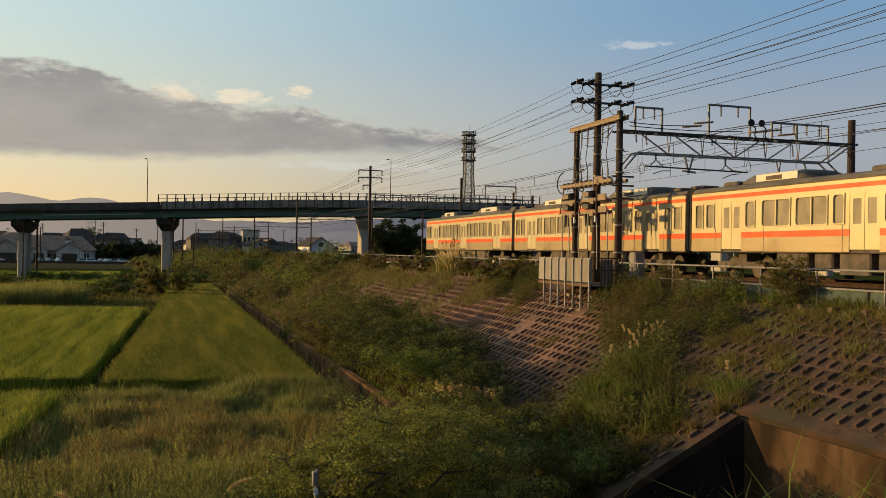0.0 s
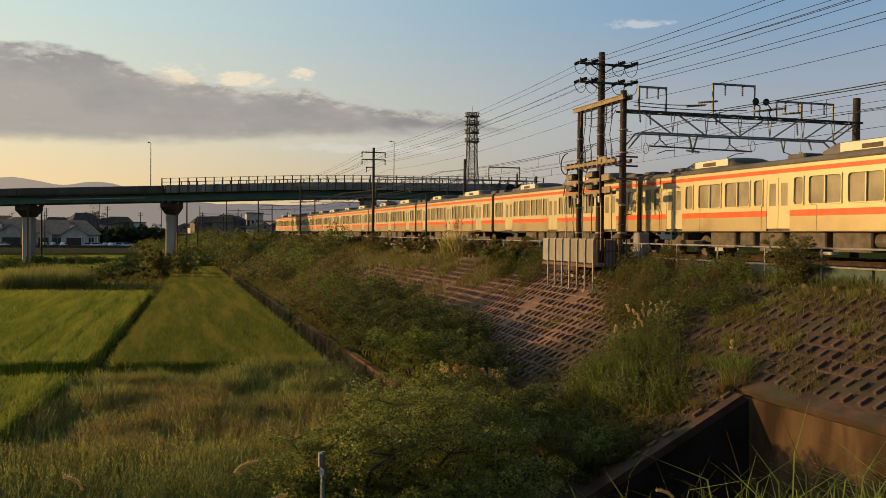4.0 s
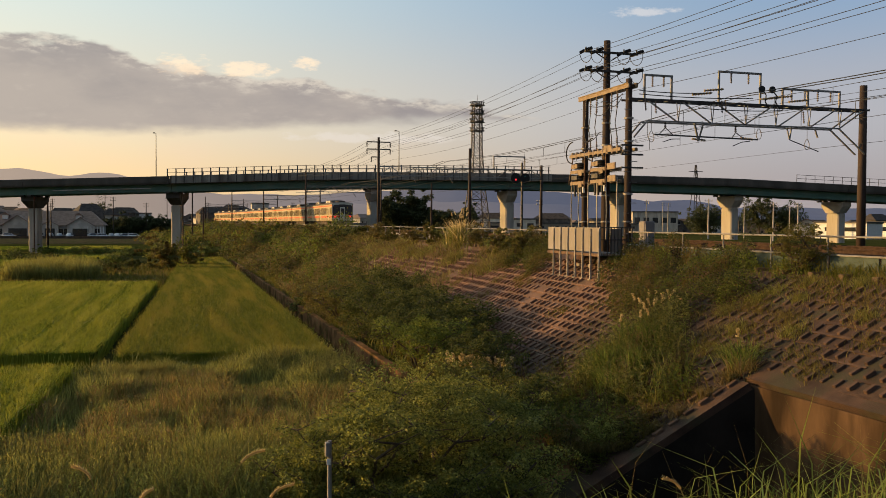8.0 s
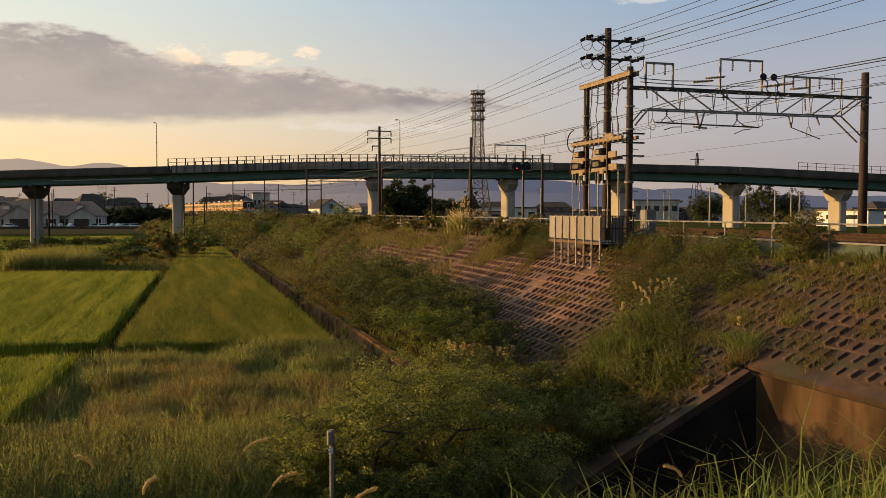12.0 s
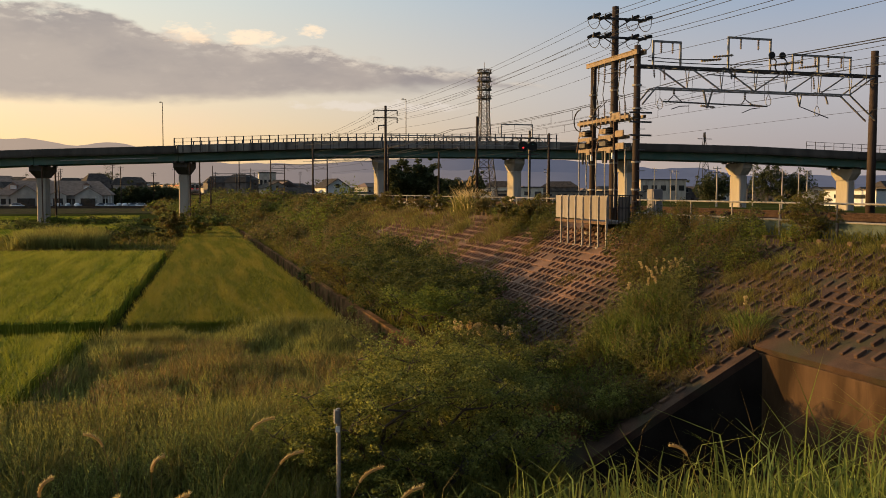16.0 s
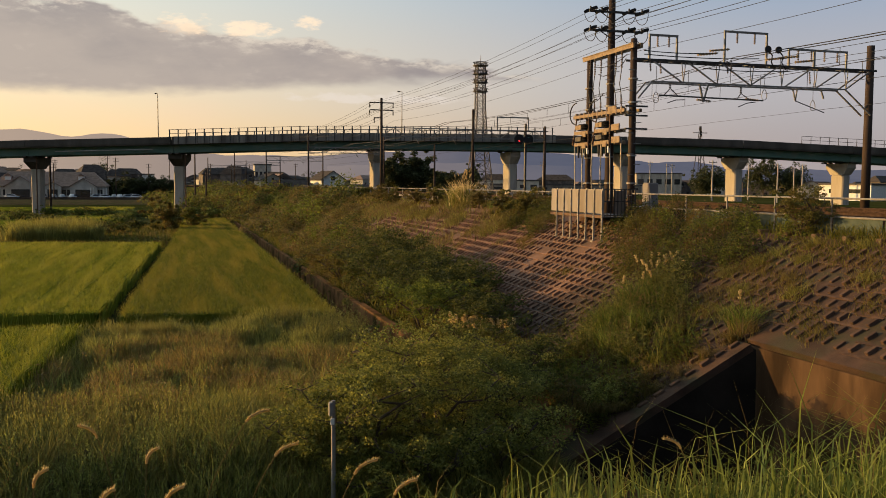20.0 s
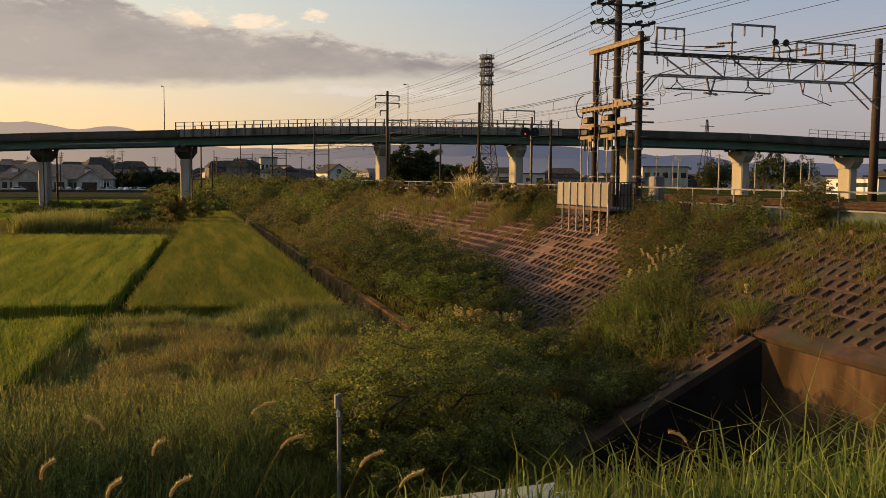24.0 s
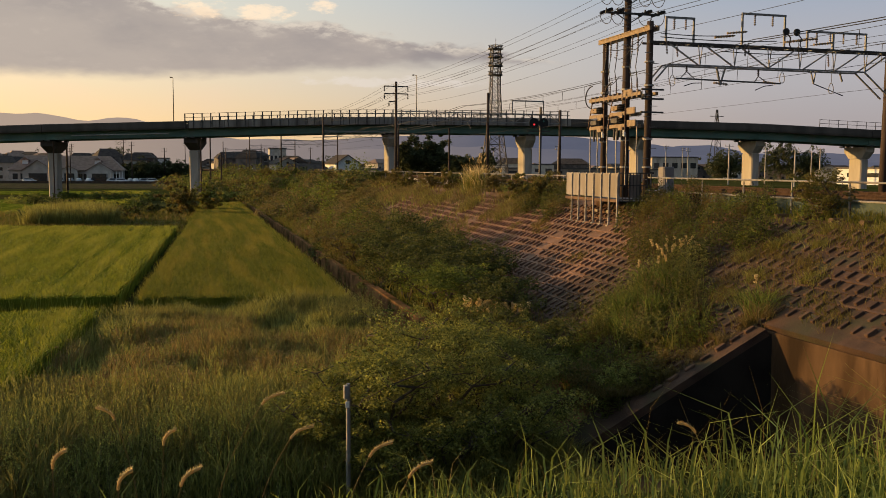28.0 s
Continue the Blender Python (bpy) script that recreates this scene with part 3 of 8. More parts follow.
def on_slope(u, y, h=0.0):
    """A point u metres up the facing at y, h off its surface."""
    return (SLOPE[0][0] + u * math.cos(S_ANG) - h * math.sin(S_ANG), y, SLOPE[0][1] + u * math.sin(S_ANG) + h * math.cos(S_ANG))


def build_facing():
    facing = thing("slope_facing", "weathered brown concrete slope facing with rows of raised blocks", "slope facing", kind="structure")
    u_head = (HEAD_TOP - SLOPE[0][1]) / math.sin(S_ANG)
    g = Geo()
    for y0, y1, u0 in ((CUT_Y, 95.0, -0.3),):
        n = max(2, int((y1 - y0) / 2))
        for k in range(n):
            a, b = y0 + (y1 - y0) * k / n, y0 + (y1 - y0) * (k + 1) / n
            top = [on_slope(u, y, 0.08) for u, y in ((u0, a), (S_LEN, a), (S_LEN, b), (u0, b))]
            bot = [on_slope(u, y, -0.1) for u, y in ((u0, a), (S_LEN, a), (S_LEN, b), (u0, b))]
            g.add(top + bot, [(0, 1, 2, 3), (7, 6, 5, 4), (0, 4, 5, 1), (1, 5, 6, 2), (2, 6, 7, 3), (3, 7, 4, 0)])
    part("facing_slab", g, FACING, facing)
    q = [(-2.4, CUT_Y - 0.44), (u_head + 0.2, CUT_Y - 0.44), (u_head + 0.2, CUT_Y), (-2.4, CUT_Y)]
    part("facing_edge", Geo().add([on_slope(u, y, 0.083) for u, y in q] + [on_slope(u, y, -0.12) for u, y in q], [(0, 1, 2, 3), (7, 6, 5, 4), (0, 4, 5, 1), (1, 5, 6, 2), (2, 6, 7, 3), (3, 7, 4, 0)]), FACING_DARK, facing)
    q = [(-2.4, CUT_Y), (-0.3, CUT_Y), (-0.3, CUT_Y + 3.0), (-2.4, CUT_Y + 2.2)]
    part("facing_toe", Geo().add([on_slope(u, y, 0.083) for u, y in q] + [on_slope(u, y, -0.12) for u, y in q], [(0, 1, 2, 3), (7, 6, 5, 4), (0, 4, 5, 1), (1, 5, 6, 2), (2, 6, 7, 3), (3, 7, 4, 0)]), FACING_DARK, facing)
    # near the lane the facing has a darker colour
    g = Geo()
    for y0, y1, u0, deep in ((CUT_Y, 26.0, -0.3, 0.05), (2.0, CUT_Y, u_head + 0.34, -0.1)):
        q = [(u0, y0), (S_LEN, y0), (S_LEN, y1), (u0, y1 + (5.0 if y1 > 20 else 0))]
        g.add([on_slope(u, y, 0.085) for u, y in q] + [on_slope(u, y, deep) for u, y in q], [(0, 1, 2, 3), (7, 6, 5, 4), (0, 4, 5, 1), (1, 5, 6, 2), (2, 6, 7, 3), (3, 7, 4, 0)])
    part("dark_facing_slab", g, FACING_DARK, facing, "darker brown concrete")
    m = Matrix.Rotation(-S_ANG, 4, "Y")
    shape = Geo().cham(-0.14, 0.14, -0.055, 0.055, -0.05, 0.078, 0.014, m)
    block = shape.mesh("facing_block", FACING_BLOCK)
    dark = shape.mesh("facing_block", FACING_BLOCK_DARK)
    near, rest = [], []
    rows = int(S_LEN / 0.455)
    for r in range(rows):
        u = 0.3 + r * 0.455
        for c in range(200):
            y = 6.0 + c * 0.445
            if y < CUT_Y - 0.15 and u < u_head + 0.5:
                continue
            if noise.noise((u * 0.5, y * 0.5, 9.0)) > 0.48:
                continue
            (near if 15 < y < 28 and u > 1.9 and len(near) < 300 else rest).append((u, y))
    rs = rng(4)
    for u, y in near:
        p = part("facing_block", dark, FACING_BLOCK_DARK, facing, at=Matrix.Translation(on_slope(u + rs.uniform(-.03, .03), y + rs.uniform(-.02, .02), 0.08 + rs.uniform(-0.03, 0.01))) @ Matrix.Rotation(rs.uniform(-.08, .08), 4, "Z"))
    vs = [tuple(v.co) for v in block.vertices]
    fs = [tuple(p.vertices) for p in block.polygons]
    for dark_end in (True, False):
        g = Geo()
        for u, y in rest:
            if (y < 26 + 5 * (1 - u / S_LEN)) != dark_end:
                continue
            o = on_slope(u + rs.uniform(-.03, .03), y + rs.uniform(-.02, .02), 0.08 + rs.uniform(-0.03, 0.01))
            g.add([(a + o[0], b + o[1], c + o[2]) for a, b, c in vs], fs)
        part("far_blocks", g, FACING_BLOCK_DARK if dark_end else FACING_BLOCK, facing, kind="stuff")
    # the courses show as low ledges
    for dark_end in (True, False):
        g = Geo()
        for r in range(rows):
            u = 0.3 + r * 0.455 - 0.228
            y = 6.0
            while y < 92:
                l = 1.44 + 0.05 * math.sin(y * 7 + r)
                mid_dark = y < 26 + 5 * (1 - u / S_LEN)
                if mid_dark == dark_end and not (y < CUT_Y and u < u_head + 0.45) and noise.noise((u * 0.7, y * 0.35, 4.0)) < 0.25:
                    q = [(u - 0.035, y), (u + 0.035, y), (u + 0.03, y + l - 0.05), (u - 0.03, y + l - 0.05)]
                    h = 0.105 + 0.02 * noise.noise((u, y, 2.0))
                    g.add([on_slope(a, b, h) for a, b in q] + [on_slope(a, b, 0.04) for a, b in q], [(0, 1, 2, 3), (0, 4, 5, 1), (1, 5, 6, 2), (2, 6, 7, 3), (3, 7, 4, 0)])
                y += l
        part("course_ledges", g, FACING_BLOCK_DARK if dark_end else FACING_BLOCK, facing, kind="stuff")
    # kerb with upright stubs along the top of the facing
    kerb = thing("slope_kerb", "row of small concrete stubs on a kerb along the slope's top", "kerb", kind="structure")
    part("kerb_beam", Geo().box(17.35, 17.62, 2, 95, -0.95, -0.62), CONCRETE_OLD, kerb)
    stub = Geo().cham(17.36, 17.6, -0.16, 0.16, -0.62, -0.42, 0.02).mesh("kerb_stub", CONCRETE_OLD)
    for i in range(76):
        part("kerb_stub", stub, CONCRETE_OLD, kerb, at=pose(0, 40 + i * 0.72, 0))
    pilaster = Geo().cham(17.2, 17.62, -0.11, 0.11, -1.0, -0.5, 0.02).mesh("kerb_pilaster", CONCRETE_OLD)
    for i in range(20):
        part("kerb_pilaster", pilaster, CONCRETE_OLD, kerb, at=pose(0, 8 + i * 1.25, 0))


build_facing()


# ---- the cutting of the lane that passes under the line ----
def build_cutting():
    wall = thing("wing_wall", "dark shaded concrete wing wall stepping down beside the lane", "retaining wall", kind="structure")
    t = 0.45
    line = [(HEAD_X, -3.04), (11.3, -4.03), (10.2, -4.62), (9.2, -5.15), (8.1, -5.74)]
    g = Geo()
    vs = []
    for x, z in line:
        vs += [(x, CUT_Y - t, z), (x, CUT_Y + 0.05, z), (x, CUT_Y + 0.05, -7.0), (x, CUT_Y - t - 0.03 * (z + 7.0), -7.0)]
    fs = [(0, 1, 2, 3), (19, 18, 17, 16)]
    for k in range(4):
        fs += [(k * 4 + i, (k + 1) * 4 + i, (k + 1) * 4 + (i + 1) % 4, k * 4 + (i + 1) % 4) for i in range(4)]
    # the face's deep shade is put into its colour
    part("wall_body", g.add(vs, fs), CONCRETE_SHADE, wall, "wall face coloured near-black for its shade")
    head = thing("head_wall", "brown stained concrete head wall over the underpass", "retaining wall", kind="structure")
    g = Geo().box(HEAD_X, HEAD_X + 0.5, 3.0, CUT_Y - 0.002, -4.75, HEAD_TOP - 0.06)
    g.box(HEAD_X, HEAD_X + 0.5, 3.0, 11.2, -7.0, -4.752)
    g.box(HEAD_X, HEAD_X + 0.5, 17.2, CUT_Y - 0.002, -7.0, -4.752)
    part("wall_body", g, HEAD_CONC, head)
    part("coping", Geo().cham(HEAD_X - 0.004, HEAD_X + 0.5, 3.0, CUT_Y + 0.1, HEAD_TOP - 0.06, HEAD_TOP + 0.09, 0.02), HEAD_CONC, head)
    tun = thing("underpass", "low dark concrete underpass beneath the railway", "underpass", kind="structure")
    part("tunnel_wall", Geo().box(HEAD_X + 0.5, 45, 17.2, 17.6, -7.0, -4.2), CONCRETE_OLD, tun)
    part("tunnel_wall", Geo().box(HEAD_X + 0.5, 45, 10.8, 11.2, -7.0, -4.2), CONCRETE_OLD, tun)
    part("tunnel_roof", Geo().box(HEAD_X + 0.5, 45, 11.2, 17.2, -4.35, -4.2), CONCRETE_OLD, tun)
    part("tunnel_floor", Geo().box(HEAD_X + 0.5, 45, 11.2, 17.2, -6.9, -6.42), ASPHALT, tun)
    g = Geo()
    xs = list(np.linspace(-90, 14, 40))
    for x in xs:
        z = road_height(x)
        g.v += [(x, 11.2, z + 0.02), (x, 15.3, z + 0.02), (x, 15.3, z - 0.3), (x, 11.2, z - 0.3)]
    g.f = [(k * 4 + i, (k + 1) * 4 + i, (k + 1) * 4 + (i + 1) % 4, k * 4 + (i + 1) % 4) for k in range(39) for i in range(4)] + [(0, 1, 2, 3), (159, 158, 157, 156)]
    single("road", g, ASPHALT, "narrow asphalt lane below the bank", "road", "structure")
    # the concrete channel between the fields and the bank
    ch = thing("ditch", "narrow concrete irrigation ditch along the rice field", "ditch", kind="structure")
    # this side's dark colour paints in the ditch's shade
    part("ditch_wall", Geo().box(6.05, 6.2, 19.2, 135, -5.3, -4.55), CONCRETE_SHADE, ch)
    part("ditch_wall", Geo().box(7.3, 7.55, 38.0, 135, -5.3, -4.3), BARE_SOIL, ch)
    part("ditch_wall", Geo().box(7.28, 7.56, 26.0, 37.99, -5.3, -4.22), BARE_SOIL, ch, "brown earth-stained wall of the ditch")
    part("ditch_wall", Geo().box(7.3, 7.55, 19.2, 25.99, -5.3, -4.55), CONCRETE_OLD, ch)
    g = Geo()
    nx, ny = 10, 16
    for j in range(ny + 1):
        for i in range(nx + 1):
            x, y = 6.9 + 3.9 * i / nx, 15.6 + 7.2 * j / ny
            x += 0.3 * noise.noise((j * 0.5, i * 0.3, 2))
            edge = 0.25 if i in (0, nx) or j in (0, ny) else 0
            g.v.append((x, y, ground_height(x, y) + 0.07 + 0.06 * noise.noise((x * 1.5, y * 1.5, 1)) - edge))
    g.f = [(j * (nx + 1) + i, j * (nx + 1) + i + 1, (j + 1) * (nx + 1) + i + 1, (j + 1) * (nx + 1) + i) for j in range(ny) for i in range(nx)]
    single("bare_earth", g, BARE_SOIL, "bare brown earth below the slope beside the lane", "earth", "structure")
    part("ditch_water", Geo().box(6.2, 7.3, 19.2, 135, -5.3, -5.05), WATER, ch)


build_cutting()


# ---- road bridge over the line ----
B_DIR = Vector((0.9602, -0.2792, 0))        # along the bridge, from the fields towards the town
B_ORG = Vector((32.2, 151.6, 0))            # on the pier beside the line


def bridge_z(s):
    """Height of the girder's foot, s metres along the bridge."""
    return float(np.interp(s, (-160, -100, -57, -33, -10, 0, 22, 42, 60, 80, 110, 180), (1.0, 3.4, 5.05, 5.75, 6.5, 6.6, 6.55, 6.35, 5.95, 5.0, 3.6, 0.5)))


def bridge_at(s, across=0.0, z=0.0):
    n = Vector((B_DIR.y, -B_DIR.x, 0))       # towards the camera
    p = B_ORG + B_DIR * s + n * across
    return Vector((p.x, p.y, z))


B_ROT = Matrix(((B_DIR.x, -B_DIR.y, 0), (B_DIR.y, B_DIR.x, 0), (0, 0, 1))).to_4x4()


def pier_mesh(h, cap_w, col_w, depth, e=2.6):
    g = Geo().cham(-col_w / 2, col_w / 2, -depth / 2, depth / 2, -1.5, h - 1.9, 0.18)
    c = Geo()
    c.add([(-col_w / 2, -depth / 2 - 0.05, h - 1.9), (col_w / 2, -depth / 2 - 0.05, h - 1.9), (col_w / 2, depth / 2 + 0.05, h - 1.9), (-col_w / 2, depth / 2 + 0.05, h - 1.9),
           (-cap_w / 2, -depth / 2 - e, h - 0.75), (cap_w / 2, -depth / 2 - e, h - 0.75), (cap_w / 2, depth / 2 + e, h - 0.75), (-cap_w / 2, depth / 2 + e, h - 0.75),
           (-cap_w / 2, -depth / 2 - e, h), (cap_w / 2, -depth / 2 - e, h), (cap_w / 2, depth / 2 + e, h), (-cap_w / 2, depth / 2 + e, h)],
          [(3, 2, 1, 0), (8, 9, 10, 11)] + [(k + i, k + (i + 1) % 4, k + 4 + (i + 1) % 4, k + 4 + i) for k in (0, 4) for i in range(4)])
    return g, c


def build_bridge():
    bridge = thing("road_bridge", "long concrete and green steel road bridge over the railway", "bridge")
    stops = [-150, -120, -81, -57, -33, 0, 22.7, 41.5, 60.5, 78.5, 97, 116, 150]
    for a, b in zip(stops, stops[1:]):
        n = max(2, int((b - a) / 6))
        path = []
        for k in range(n + 1):
            s = a + (b - a) * k / n + (0.04 if k == 0 else -0.04 if k == n else 0)
            p = bridge_at(s, 0, bridge_z(s))
            path.append((p.x, p.y, p.z, math.atan2(B_DIR.x, B_DIR.y)))
        deep = 1.25
        web = lambda u: [(u - 0.25, 0), (u + 0.25, 0), (u + 0.25, 0.05), (u + 0.05, 0.05), (u + 0.05, deep), (u - 0.05, deep), (u - 0.05, 0.05), (u - 0.25, 0.05)]
        for u in (-3.4, 0.0, 3.4):
            part("girder", Geo().sweep([(x, z) for x, z in web(u)], path), GIRDER, bridge, "green painted steel girder")
        part("deck", Geo().sweep([(-4.6, deep), (4.6, deep), (4.7, deep + 0.32), (-4.7, deep + 0.32)], path), PARAPET, bridge)
        for u in (-4.55, 4.55):
            part("parapet", Geo().sweep([(u - 0.13, deep + 0.32), (u + 0.13, deep + 0.32), (u + 0.1, deep + 1.28), (u - 0.1, deep + 1.28)], path), PARAPET, bridge, "stained concrete parapet")
    for s, gz, kind in ((-120, -4.6, 0), (-81, -4.6, 0), (-57, -4.6, 0), (-33, -4.6, 0), (0, -0.6, 1), (22.7, -0.7, 1), (41.5, -0.9, 1), (60.5, -1.8, 1), (78.5, -2.6, 1), (97, -3, 1), (116, -3, 1)):
        h = bridge_z(s) - gz - 0.22
        pier = new("pier")
        pier.parent = bridge
        pier.matrix_local = Matrix.Translation(bridge_at(s, 0, gz)) @ (B_ROT if kind == 0 else Matrix())
        col, cap = pier_mesh(h, 2.3, 1.7, 1.7, 1.9) if kind == 0 else pier_mesh(h, 1.7, 1.5, 3.0, 1.1)
        part("column", col, PIER_CONC, pier)
        part("cap", cap, PIER_CONC if kind else PARAPET, pier)
        for u in (-3.4, 0, 3.4):
            for e in (-1.0, 1.0):
                part("bearing", Geo().box(e * 0.6 - 0.3, e * 0.6 + 0.3, u - 0.35, u + 0.35, h, h + 0.24), GALV_DARK, pier)
    # tall guard fence over the line and a lower one further on
    post = Geo().bar((0, 0, 0), (0, 0, 1.3), 0.17, 0.12).mesh("fence_post", GALV_DARK)
    slab = Geo().box(-0.07, 0.07, -0.05, 0.05, -1.12, 0.0).mesh("stiffener", GALV_DARK)
    for side in (4.72, -4.72):
        s = -33.3 if side > 0 else -32.75
        while s < 29.5:
            z = bridge_z(s) + 2.45
            part("fence_post", post, GALV_DARK, bridge, at=Matrix.Translation(bridge_at(s, side, z)) @ B_ROT)
            if side > 0:
                part("stiffener", slab, GALV_DARK, bridge, at=Matrix.Translation(bridge_at(s, side + 0.1, z)) @ B_ROT)
            s += 1.42
        for dz in (0.08, 0.62, 1.25):
            pts = [bridge_at(q, side, bridge_z(q) + 2.45 + dz) for q in np.linspace(-33.3, 29.5, 22)]
            part("fence_rail", Geo().path(pts, 0.035, 5), GALV_DARK, bridge)
    mesh_post = Geo().bar((0, 0, 0), (0, 0, 1.25), 0.07, 0.07).mesh("rail_post", GALV_DARK)
    for i in range(20):
        s = 70 + i * 1.5
        part("rail_post", mesh_post, GALV_DARK, bridge, at=Matrix.Translation(bridge_at(s, 4.55, bridge_z(s) + 2.5)) @ B_ROT)
    for dz in (0.6, 1.2):
        pts = [bridge_at(q, 4.55, bridge_z(q) + 2.5 + dz) for q in np.linspace(70, 98.5, 12)]
        part("hand_rail", Geo().path(pts, 0.035, 5), GALV_DARK, bridge)
    # noise panels behind the tall fence
    for i in range(32):
        s0, s1 = -32.6 + i * 1.95, -32.6 + i * 1.95 + 1.88
        g = Geo()
        m = Matrix.Translation(bridge_at((s0 + s1) / 2, 4.74, bridge_z((s0 + s1) / 2) + 1.33)) @ B_ROT
        g.box(-0.94, 0.94, -0.03, 0.03, 0.0, 1.2, m)
        g.box(-0.94, 0.94, -0.06, 0.06, 1.14, 1.24, m)
        part("side_panel", g, SIDE_PANEL, bridge, "weathered grey side panel")
    # drain pipe under the deck
    pts = [bridge_at(s, 4.9, bridge_z(s) + 0.55) for s in np.linspace(-52, -36, 6)]
    part("drain_pipe", Geo().path(pts, 0.09, 6), GALV, bridge)
    for s in (-57.6, -33):
        part("drain_pipe", Geo().path([bridge_at(s + 1.8, 3.2, bridge_z(s) - 0.1), bridge_at(s + 1.8, 3.2, -4.6)], 0.11, 6), RUST, bridge)
    for s, h in ((-35.3, 8.1), (4.6, 7.8), (81.5, 8.3)):
        lamp = thing("street_lamp", "slim grey street lamp with a short arm on the bridge", "street lamp", Matrix.Translation(bridge_at(s, 4.2, bridge_z(s) + 1.5)), "bridge street lamps")
        part("pole", Geo().tube((0, 0, 0), (0, 0, h), 0.09, 0.05, 8), GALV_DARK, lamp)
        part("arm", Geo().tube((0, 0, h), (-0.3, 0.9, h + 0.15), 0.045, 0.04, 6), GALV_DARK, lamp)
        part("lamp_head", Geo().cham(-0.5, -0.15, 0.7, 1.3, h + 0.1, h + 0.22, 0.04), GALV_DARK, lamp)


build_bridge()


# ---- the train ----
CAR_L = 19.5                                 # a body; 20 m with its coupling
SIDE = 1.47
WINDOWS = [(0.55, 1.12), (1.32, 1.9), (3.9, 4.5), (4.88, 6.5), (6.75, 8.37), (8.6, 9.15)]
WINDOWS += [(20 - b, 20 - a) for a, b in WINDOWS]
DOORS = [3.0, 10.0, 17.0]


def roof_profile():
    pts = [(SIDE, 1.04), (SIDE, 3.36)]
    for k in range(1, 8):
        a = k / 8 * math.pi
        pts.append((SIDE * math.cos(a), 3.38 + 0.27 * math.sin(a) ** 0.6))
    return pts + [(-SIDE, 3.36), (-SIDE, 1.04)]


